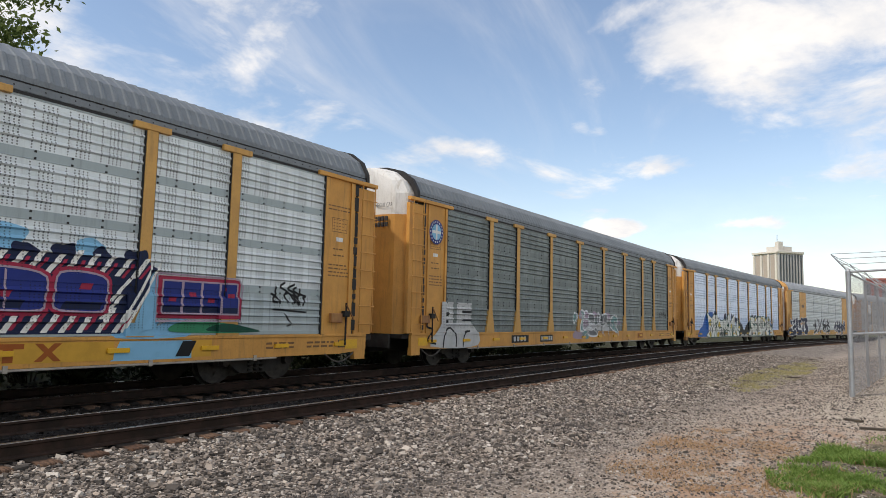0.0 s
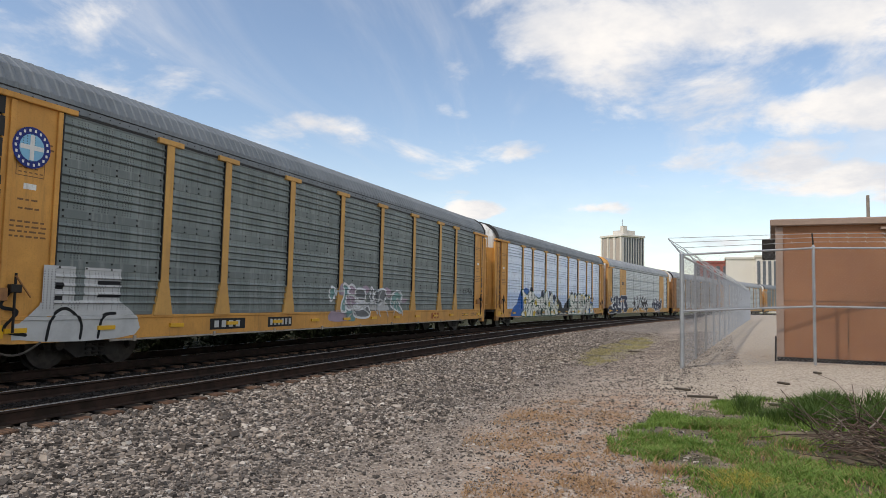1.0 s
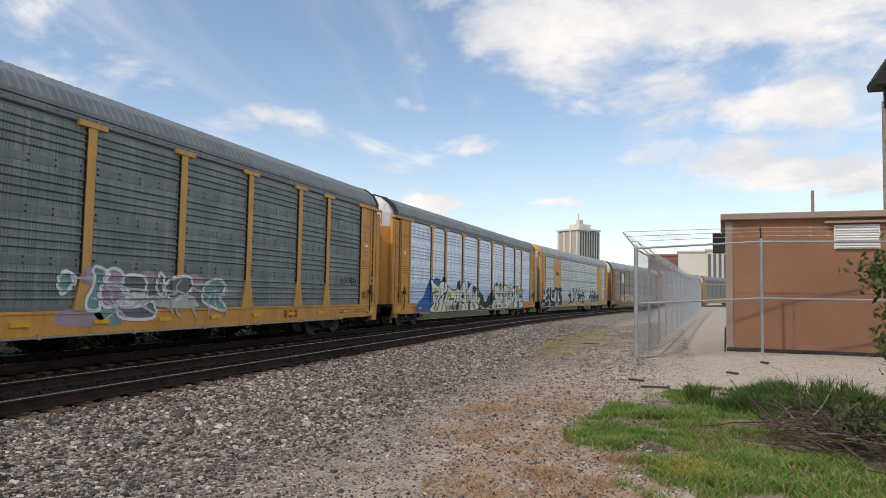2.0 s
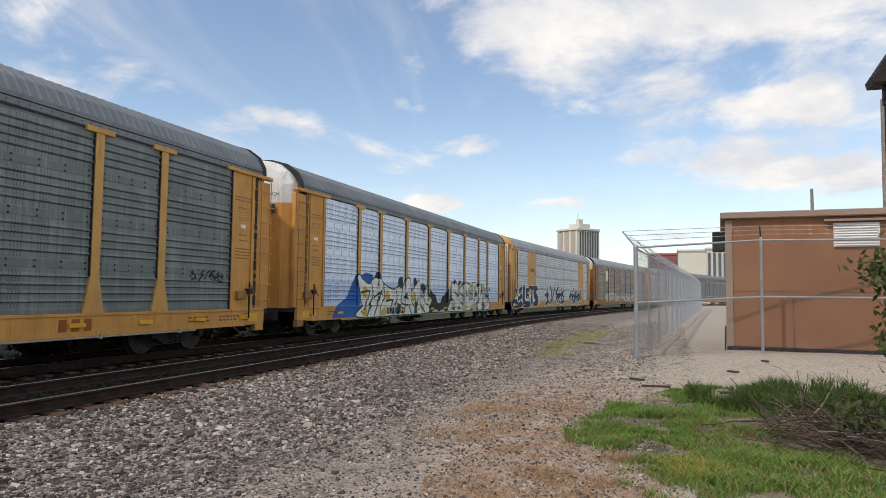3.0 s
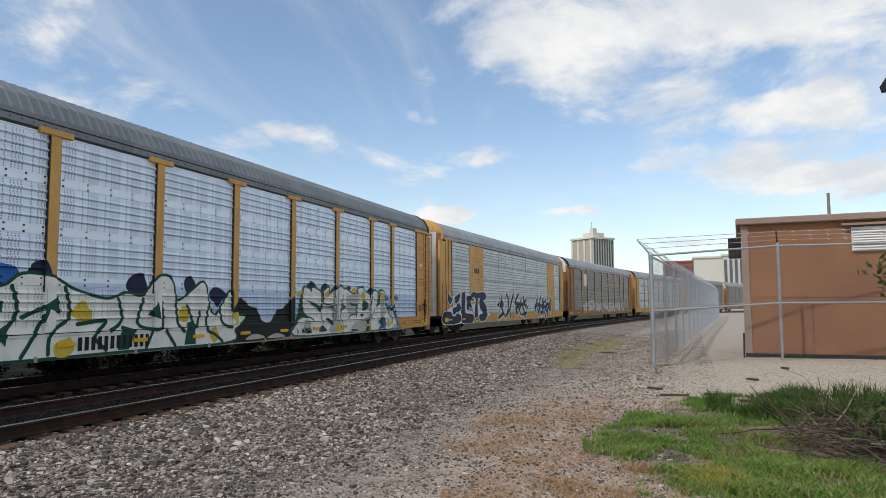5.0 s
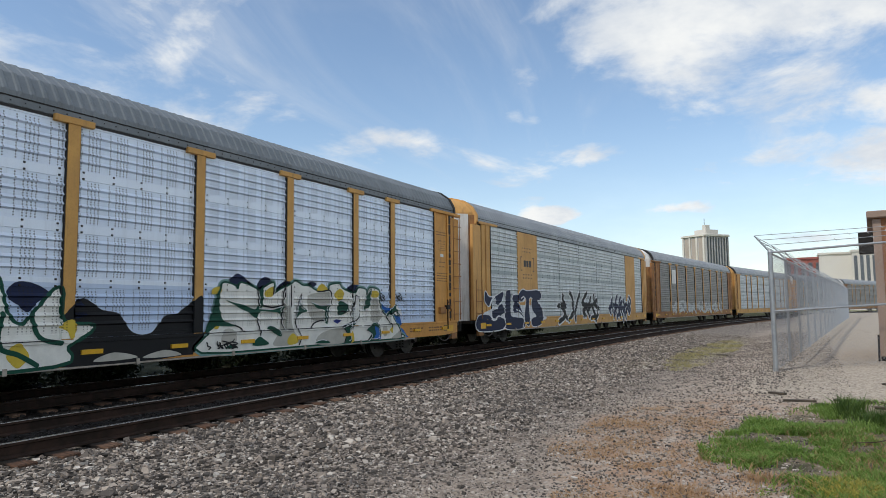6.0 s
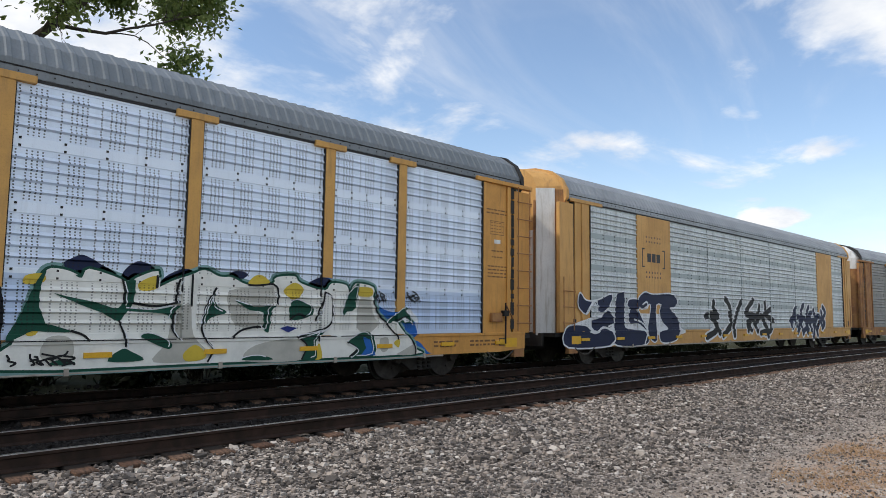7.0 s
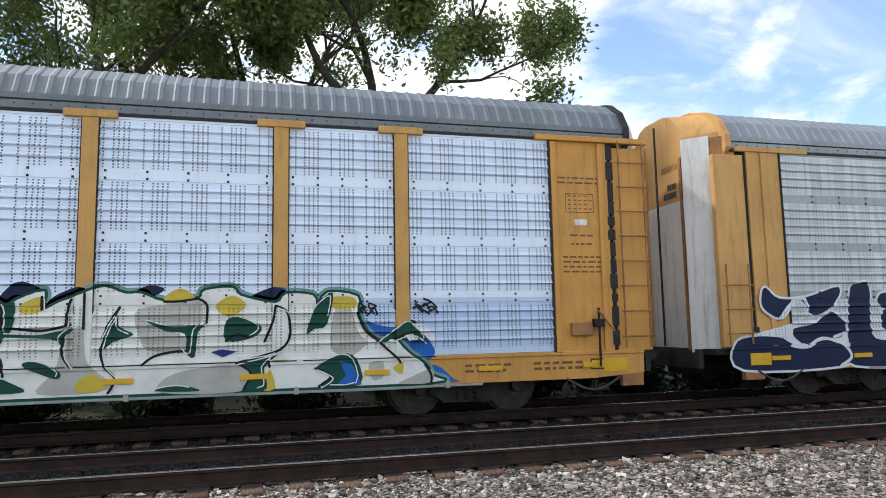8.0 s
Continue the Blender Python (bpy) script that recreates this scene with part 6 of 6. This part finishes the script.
# ---- planting ----
def leaf_material(name, a, b):
    m, nt, bs, co = stuff(name)
    geo = nt.nodes.new("ShaderNodeNewGeometry")
    n = fractal(nt, co, 0.7, 3, 0.6)
    r = op(nt, "ADD", op(nt, "MULTIPLY", geo.outputs["Random Per Island"], 0.6), op(nt, "MULTIPLY", n, 0.4))
    nt.links.new(blend(nt, r, a, b), bs.inputs["Base Color"])
    bs.inputs["Roughness"].default_value = 0.6
    bs.inputs["Specular IOR Level"].default_value = 0.3
    tr = nt.nodes.new("ShaderNodeBsdfTranslucent")
    nt.links.new(blend(nt, r, tuple(v * 1.3 for v in a), tuple(v * 1.3 for v in b)), tr.inputs[0])
    mix = nt.nodes.new("ShaderNodeMixShader")
    mix.inputs[0].default_value = 0.3
    nt.links.new(bs.outputs[0], mix.inputs[1])
    nt.links.new(tr.outputs[0], mix.inputs[2])
    nt.links.new(mix.outputs[0], nt.nodes["Material Output"].inputs[0])
    return m


LEAF = leaf_material("dark green leaves", (0.06, 0.105, 0.026), (0.22, 0.27, 0.08))
# Darkened copy of the shrub leaves, painting in the shade behind the train.
LEAF_SHADE = leaf_material("undergrowth leaves, shade in the green", (0.008, 0.014, 0.005), (0.022, 0.032, 0.011))
LEAF2 = leaf_material("shrub leaves", (0.03, 0.055, 0.018), (0.10, 0.13, 0.035))
GRASS = leaf_material("green grass blades", (0.06, 0.15, 0.022), (0.27, 0.37, 0.09))
STRAW = leaf_material("dry grass blades", (0.46, 0.30, 0.17), (0.34, 0.22, 0.12))
WEED = leaf_material("pale weed blades", (0.30, 0.29, 0.12), (0.40, 0.34, 0.17))


def leaf_cards(rng, centres, spread, count, size):
    """Small bent leaves round the given centres: vertices and faces."""
    c = np.asarray(centres)[rng.integers(0, len(centres), count)]
    p = c + rng.normal(0, 1, (count, 3)) * spread
    u = rng.normal(0, 1, (count, 3))
    u /= np.linalg.norm(u, axis=1)[:, None]
    w = np.cross(u, rng.normal(0, 1, (count, 3)))
    w /= np.linalg.norm(w, axis=1)[:, None]
    n = np.cross(u, w)
    s = size * rng.uniform(0.6, 1.3, (count, 1))
    v = np.stack([p - u * s, p - w * s * 0.45 + n * s * 0.12, p + u * s, p + w * s * 0.45 + n * s * 0.12], 1).reshape(-1, 3)
    f = np.arange(count * 4).reshape(-1, 4)
    return v, f


def tubes(segs, sides):
    """Tapered tubes as arrays: rows of start, end and the two radii."""
    s = np.array([(*a, *b, r, q) for a, b, r, q in segs])
    a, b = s[:, 0:3], s[:, 3:6]
    d = b - a
    d /= np.linalg.norm(d, axis=1)[:, None] + 1e-9
    ref = np.where(np.abs(d[:, 2:3]) > 0.9, np.array([[1.0, 0, 0]]), np.array([[0, 0, 1.0]]))
    u = np.cross(d, ref)
    u /= np.linalg.norm(u, axis=1)[:, None]
    w = np.cross(d, u)
    ang = np.arange(sides) * 2 * np.pi / sides
    ring = np.cos(ang)[None, :, None] * u[:, None] + np.sin(ang)[None, :, None] * w[:, None]
    v = np.concatenate([a[:, None] + ring * s[:, 6, None, None], b[:, None] + ring * s[:, 7, None, None]], 1)
    k = np.arange(sides)
    f = np.stack([k, (k + 1) % sides, (k + 1) % sides + sides, k + sides], 1)
    f = f[None] + (np.arange(len(s)) * 2 * sides)[:, None, None]
    return v.reshape(-1, 3), f.reshape(-1, 4)


def build_tree(x, y, h, lean, seed, leaves=25000, fork=0.5, low=0.46, label="tall leafy tree with dark forked trunk behind the train"):
    rng = np.random.default_rng(seed)
    tree = thing("tree", label, "tree", "trees behind the track", at=pose(x, y, 0))
    segs, tips = [], []

    def grow(p, d, length, r, depth):
        n = 5
        for i in range(n):
            d = (d + Vector(rng.normal(0, 0.15 + 0.05 * depth, 3)) + Vector((0, 0, 0.06))).normalized()
            q = p + d * (length / n)
            r2 = r * (0.93 if depth == 0 else 0.84)
            segs.append((tuple(p - d * r * 0.3), tuple(q), r, r2))
            p, r = q, r2
            if depth >= 3 or (depth == 2 and i > 2):
                tips.append(tuple(p))
            if 0 < depth < 4 and i >= 1 and rng.random() < 0.75:
                ang = rng.uniform(0, 2 * math.pi)
                side = Vector((math.cos(ang), math.sin(ang), rng.uniform(-0.25, 0.6))).normalized()
                grow(p, (d * 0.5 + side * 0.85).normalized(), length * rng.uniform(0.42, 0.62), r * 0.55, depth + 1)
        if depth < 4:
            for k in range(3 if depth == 0 else 2):
                ang = rng.uniform(0, 2 * math.pi)
                side = Vector((math.cos(ang), math.sin(ang), 0.2))
                grow(p, (d + side * rng.uniform(0.5, 0.95)).normalized(), length * (0.66 if depth == 0 else 0.58), r * 0.72, depth + 1)
    grow(Vector((0, 0, -0.3)), Vector((lean[0], lean[1], 1)).normalized(), h * fork, h * 0.023, 0)
    v, f = tubes(segs, 7)
    from_arrays("trunk", v, f, BARK, tree, "dark trunk and limbs", smooth=True)
    tips = [t for t in tips if t[2] > h * low and noise.noise((t[0] * 0.42, t[1] * 0.42, t[2] * 0.42 + seed)) > 0.06]
    v, f = leaf_cards(rng, tips, 0.31, leaves, 0.115)
    from_arrays("crown", v, f, LEAF, tree, "uneven dark green crown with gaps")


for a in ((1.9, 26.5, 18, (0.06, 0.0), 3, 42000), (0.2, 29.0, 18, (-0.05, 0.0), 5, 22000), (-1.6, 25.5, 18, (-0.1, 0.0), 8, 17000),
          (-6.2, 27.0, 18, (0.2, 0), 12, 19000), (-10.0, 26.0, 18, (-0.3, 0), 21, 22000)):
    build_tree(*a)
build_tree(17.0, 31.0, 11.2, (0.0, 0), 41, 7000, 0.4, 0.3, label="smaller tree beside the tall trees")


def build_shrub(x, y, z, w, h, seed, leaves, label, size=0.06, leaf=LEAF2):
    rng = np.random.default_rng(seed)
    sh = thing("shrub", label, "shrub", at=pose(x, y, z))
    bm = fresh()
    tips = []
    for i in range(26):
        ang, tilt = rng.uniform(0, 2 * math.pi), rng.uniform(0.05, 0.8)
        d = Vector((math.cos(ang) * tilt * w / h * 1.3, math.sin(ang) * tilt * w / h * 1.3, 1)).normalized()
        p, r = Vector((rng.normal(0, 0.12), rng.normal(0, 0.12), -0.05)), 0.02
        L = h * rng.uniform(0.7, 1.1)
        for k in range(7):
            d = (d + Vector(rng.normal(0, 0.13, 3))).normalized()
            q = p + d * L / 7
            rod(bm, p, q, r, r * 0.8, 5)
            p, r = q, r * 0.8
            if k > 1:
                tips.append(tuple(p))
    part("stems", bm, BARK, sh)
    v, f = leaf_cards(rng, tips, 0.13, leaves, size)
    from_arrays("foliage", v, f, leaf, sh)


build_shrub(9.4, -3.5, 0.0, 1.1, 2.6, 7, 11000, "tall leafy shrub at the edge of the grass")
build_shrub(9.3, -3.0, 0.0, 0.8, 1.7, 17, 5000, "low leafy shrub beside the twigs")
# The last, nearest row is added to close the bright view under the cars.
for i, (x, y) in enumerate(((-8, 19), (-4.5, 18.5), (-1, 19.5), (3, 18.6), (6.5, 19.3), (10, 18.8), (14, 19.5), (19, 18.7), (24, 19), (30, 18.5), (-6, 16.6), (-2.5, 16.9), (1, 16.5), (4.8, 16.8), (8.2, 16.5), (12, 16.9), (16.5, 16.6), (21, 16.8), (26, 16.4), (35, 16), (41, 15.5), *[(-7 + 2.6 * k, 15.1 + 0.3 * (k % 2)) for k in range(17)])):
    build_shrub(x, y, 0.0, 1.6, 1.9 if y > 16 else 1.1, 50 + i, 2200, "low shrub behind the track, shade painted into its green", 0.11, LEAF_SHADE)


def blades(name, label, n, where, hgt, material, seed, lean=0.35):
    rng = np.random.default_rng(seed)
    pts = []
    while len(pts) < n:
        x, y = where(rng)
        pts.append((x, y, ground_z(x, y)))
    p = np.array(pts)
    h = rng.uniform(0.4, 1.0, (n, 1)) * hgt * np.array([[0.75 + 0.9 * noise.noise((a * 1.3, b * 1.3, 5))] for a, b, _ in pts]).clip(0.25, 1.4)
    ang = rng.uniform(0, 2 * np.pi, n)
    side = np.stack([np.cos(ang), np.sin(ang), np.zeros(n)], 1) * 0.007
    bend = np.concatenate([rng.normal(0, lean, (n, 2)), np.zeros((n, 1))], 1) * h
    up = np.array([[0, 0, 1.0]])
    m = p + up * h * 0.55 + bend * 0.4
    t = p + up * h * 0.9 + bend * 1.1
    v = np.stack([p - side, p + side, m + side * 0.8, m - side * 0.8, t], 1).reshape(-1, 3)
    b = np.arange(n)[:, None] * 5
    f = np.concatenate([b + [0, 1, 2], b + [0, 2, 3], b + [3, 2, 4]], 1).reshape(-1, 3)
    tagged(from_arrays(name, v, f, material), label, "grass", kind="stuff")


def in_patch(cx, cy, rx, ry, power=0.5, gain=0.15):
    def pick(rng):
        while True:
            a, r = rng.uniform(0, 2 * math.pi), rng.random() ** power
            x, y = cx + rx * r * math.cos(a), cy + ry * r * math.sin(a)
            if ((x - 9.4) / 1.3) ** 2 + ((y + 2.0) / 0.75) ** 2 < rng.uniform(0.5, 1.1):
                continue
            if noise.noise((x * 0.9, y * 0.9, 7)) + 0.6 * noise.noise((x * 2.7, y * 2.7, 2)) + (1 - r) * gain > rng.normal(0.12, 0.16):
                return x, y
    return pick


BRIGHT = leaf_material("yellow weed blades", (0.38, 0.33, 0.06), (0.5, 0.38, 0.09))
RANK = leaf_material("rank dark weeds", (0.03, 0.075, 0.014), (0.11, 0.17, 0.04))
blades("grass", "patch of green grass beside the gravel", 19000, in_patch(10.4, -1.2, 3.0, 2.1, 0.5, 0.0), 0.15, GRASS, 1, 0.6)
blades("grass", "pale green grass at the tip of the patch", 9000, in_patch(9.1, 0.45, 1.3, 0.8, 0.7, 0.2), 0.12, GRASS, 14, 0.6)
blades("grass", "rank dark weeds along the yard's edge", 9000, in_patch(12.2, -2.2, 1.2, 1.9, 0.5, 0.3), 0.42, RANK, 15, 0.4)
blades("grass", "thin green grass on the near verge", 9000, in_patch(7.0, -0.9, 1.2, 1.4, 0.6, 0.1), 0.13, GRASS, 2, 0.6)
blades("dry_grass", "dry blades among the green grass", 4500, in_patch(8.4, -0.5, 2.4, 1.7, 0.5, 0.1), 0.12, STRAW, 11, 0.7)
blades("dry_grass", "yellow weeds in the verge", 1800, in_patch(7.3, -0.25, 0.45, 0.3, 0.6, 0.4), 0.12, BRIGHT, 16, 0.7)
blades("dry_grass", "dry orange grass on the gravel edge", 4200, in_patch(9.6, 2.0, 2.9, 1.0, 0.6, 0.7), 0.045, STRAW, 3, 0.8)
blades("dry_grass", "dry orange grass on the near dirt", 4200, in_patch(6.6, 1.1, 1.6, 1.1, 0.6, 0.7), 0.05, STRAW, 4, 0.8)
blades("dry_grass", "sparse dry weeds along the fence gravel", 3000, in_patch(27, 3.2, 8.0, 0.9), 0.14, WEED, 5, 0.5)


def build_brush():
    rng = np.random.default_rng(9)
    br = thing("brush_pile", "heap of dry brown twigs in the grass", "brush pile", at=pose(9.3, -2.0, 0.0))
    for i in range(260):
        a = Vector((rng.normal(0, 0.65), rng.normal(0, 0.42), rng.uniform(0.02, 0.25)))
        ang = rng.uniform(0, 2 * math.pi)
        d = Vector((math.cos(ang), math.sin(ang), rng.uniform(0.0, 0.5))).normalized()
        bm, p, r = fresh(), a, rng.uniform(0.005, 0.014)
        for k in range(4):
            d = (d + Vector(rng.normal(0, 0.2, 3)) - Vector((0, 0, 0.08))).normalized()
            q = p + d * rng.uniform(0.12, 0.3)
            q.z = max(q.z, 0.02)
            rod(bm, p, q, r, r * 0.8, 5)
            p, r = q, r * 0.8
        part("twig", bm, WOOD if i % 14 == 0 else TWIG, br)


build_brush()


# ---- loose stones ----
def stone_material():
    m, nt, bs, co = stuff("mixed ballast stones")
    geo = nt.nodes.new("ShaderNodeNewGeometry")
    r = geo.outputs["Random Per Island"]
    ramp = nt.nodes.new("ShaderNodeValToRGB")
    el = ramp.color_ramp.elements
    el[0].position, el[0].color = 0.0, (0.035, 0.031, 0.028, 1)
    el[1].position, el[1].color = 1.0, (0.66, 0.61, 0.55, 1)
    for pos, c in ((0.3, (0.095, 0.083, 0.074)), (0.6, (0.265, 0.225, 0.192)), (0.8, (0.41, 0.348, 0.295)), (0.93, (0.54, 0.49, 0.435))):
        e = el.new(pos)
        e.color = (*c, 1)
    nt.links.new(r, ramp.inputs[0])
    n = fractal(nt, co, 45, 3, 0.6)
    c = blend(nt, op(nt, "MULTIPLY", n, 0.25), ramp.outputs[0], (0.14, 0.125, 0.11))
    dust = step(nt, fractal(nt, co, 0.55, 5, 0.62, 0.4), 0.42, 0.66)
    c = blend(nt, op(nt, "MULTIPLY", dust, 0.36), c, (0.105, 0.098, 0.095))
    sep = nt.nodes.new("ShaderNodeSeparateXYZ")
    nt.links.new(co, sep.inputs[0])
    # Track-bed stones darkened by position: grease plus the train's painted shade.
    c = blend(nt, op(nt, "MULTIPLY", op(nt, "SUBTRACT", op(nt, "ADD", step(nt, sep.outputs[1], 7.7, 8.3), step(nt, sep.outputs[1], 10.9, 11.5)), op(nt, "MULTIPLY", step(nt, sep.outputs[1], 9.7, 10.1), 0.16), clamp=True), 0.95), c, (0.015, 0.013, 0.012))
    nt.links.new(c, bs.inputs["Base Color"])
    bs.inputs["Roughness"].default_value = 0.9
    bs.inputs["Specular IOR Level"].default_value = 0.2
    return m


STONES = stone_material()
PALESTONES = surf("pale crushed stone", (0.5, 0.44, 0.37), (0.36, 0.31, 0.26), 0.9, 0, 3, 50, 0.2)


def stones(label, n, xr, yr, size, seed, thin=1.0, lift=0.0, material=None, fade=1.0):
    rng = np.random.default_rng(seed)
    x = xr[0] + (xr[1] - xr[0]) * rng.random(n) ** thin
    x = x + rng.normal(0, 1.2, n)
    y = yr[1] - (yr[1] - yr[0]) * rng.random(n) ** fade
    y = y + rng.normal(0, 0.12, n) * (fade != 1.0)
    y = y - KAPPA * np.maximum(x - BEND, 0) ** 2
    z = np.array([ground_z(a, b) for a, b in zip(x, y)]) + lift
    base = np.array([(-1, -1, -1), (1, -1, -1), (1, 1, -1), (-1, 1, -1), (-1, -1, 1), (1, -1, 1), (1, 1, 1), (-1, 1, 1)], float) * 0.62
    faces = np.array([(0, 3, 2, 1), (4, 5, 6, 7), (0, 1, 5, 4), (1, 2, 6, 5), (2, 3, 7, 6), (3, 0, 4, 7)])
    v = base[None] * rng.uniform(0.55, 1.25, (n, 8, 3))
    s = size * rng.lognormal(0, 0.35, n)
    v *= s[:, None, None] * np.stack([rng.uniform(0.8, 1.3, n), rng.uniform(0.6, 1.0, n), rng.uniform(0.45, 0.85, n)], 1)[:, None, :]
    a, b = rng.uniform(0, 2 * np.pi, n), rng.normal(0, 0.5, n)
    ca, sa, cb, sb = np.cos(a), np.sin(a), np.cos(b), np.sin(b)
    o, i = np.zeros(n), np.ones(n)
    rz = np.stack([np.stack([ca, -sa, o], -1), np.stack([sa, ca, o], -1), np.stack([o, o, i], -1)], 1)
    rx = np.stack([np.stack([i, o, o], -1), np.stack([o, cb, -sb], -1), np.stack([o, sb, cb], -1)], 1)
    v = np.einsum("nij,nvj->nvi", rz @ rx, v)
    v += np.stack([x, y, z + s * 0.2], 1)[:, None, :]
    f = faces[None] + (np.arange(n) * 8)[:, None, None]
    tagged(from_arrays("ballast_stones", v.reshape(-1, 3), f.reshape(-1, 4), material or STONES), label, "gravel", kind="stuff")


stones("coarse grey ballast stones beside the near track", 84000, (-8, 42), (3.6, 7.86), 0.025, 1, 1.6, fade=1.35)
stones("fine mixed pebbles scattered over the dirt", 60000, (2, 34), (-0.6, 4.6), 0.0085, 12, 1.5)
stones("mixed loose stones thinning into the dirt", 60000, (-3, 40), (0.2, 5.0), 0.0145, 2, 1.4, fade=1.3)
stones("greasy ballast between the rails, shade painted into its colour", 26000, (-6, 34), (8.2, 9.5), 0.026, 3, 1.4, 0.03)
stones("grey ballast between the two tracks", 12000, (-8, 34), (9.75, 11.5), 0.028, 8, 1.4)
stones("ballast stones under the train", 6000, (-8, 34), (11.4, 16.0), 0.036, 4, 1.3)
stones("pale crushed stone of the fenced yard", 7000, (13.2, 40), (-6.0, 0.6), 0.013, 6, 1.6, 0.0, PALESTONES)


def scrap(x, y, w, d, turn):
    ob = thing("scrap_plank", "dark scrap of wood on the gravel", "scrap wood", "scraps on the gravel", at=pose(x, y, ground_z(x, y), 0, 0, turn))
    part("plank", box(fresh(), -w / 2, w / 2, -d / 2, d / 2, 0.0, 0.035, 0.006), DEBRIS, ob)


for a in ((13.3, -0.6, 0.6, 0.12, 80), (13.0, -2.0, 0.45, 0.14, 85), (13.7, 0.55, 0.3, 0.1, 60), (30.0, 4.2, 0.9, 0.15, 70), (27.0, 5.0, 0.8, 0.12, 75), (14.5, -1.2, 0.25, 0.08, 40),
          (13.2, 0.2, 0.5, 0.1, 100), (13.0, -0.2, 0.35, 0.12, 75), (12.9, -1.1, 0.5, 0.09, 95), (13.1, -1.5, 0.3, 0.1, 60), (13.3, -2.5, 0.4, 0.1, 88), (15.6, -1.9, 0.2, 0.08, 20), (24.6, 2.4, 0.7, 0.12, 85)):
    scrap(*a)


# ---- ties, built last ----
def ties(track, centre, n_near):
    me = None
    for i in range(n_near):
        s = -8 + i * 0.53
        p, h = on_track(s, centre)
        if me is None:
            bm = box(fresh(), -0.115, 0.115, -1.23, 1.23, -0.13, 0.0, 0.012)
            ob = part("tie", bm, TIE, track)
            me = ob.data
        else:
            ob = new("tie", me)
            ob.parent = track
        ob.matrix_basis = pose(p.x + random.uniform(-0.03, 0.03), p.y + random.uniform(-0.06, 0.06), RAIL - 0.176, 0, 0, math.degrees(h) + random.uniform(-1.5, 1.5))
    bm = fresh()
    for i in range(n_near, n_near + 160):
        p, h = on_track(-8 + i * 0.53, centre)
        bmesh.ops.create_cube(bm, size=1.0, matrix=pose(p.x, p.y, RAIL - 0.24, 0, 0, math.degrees(h)) @ Matrix.Diagonal((0.23, 2.6, 0.13, 1)))
    tagged(part("distant_ties", bm, TIE, track), kind="stuff")


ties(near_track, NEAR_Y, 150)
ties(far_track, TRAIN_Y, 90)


def motions():
    """The train rolls past, slowing a little; its wheels turn."""
    def gone(t):
        return -SPEED * t + BRAKE * t * t
    for centre, car, wheels in FLEET:
        walk(car, [(t / 2, car_pose(centre + gone(t / 2))) for t in range(17)])
        for w, k in wheels if centre < 120 else []:
            rows = [(i / 15, pose(k, 0, 0.457, 0, math.degrees(gone(i / 15) / 0.457), 0)) for i in range(121)]
            walk(w, rows)


motions()
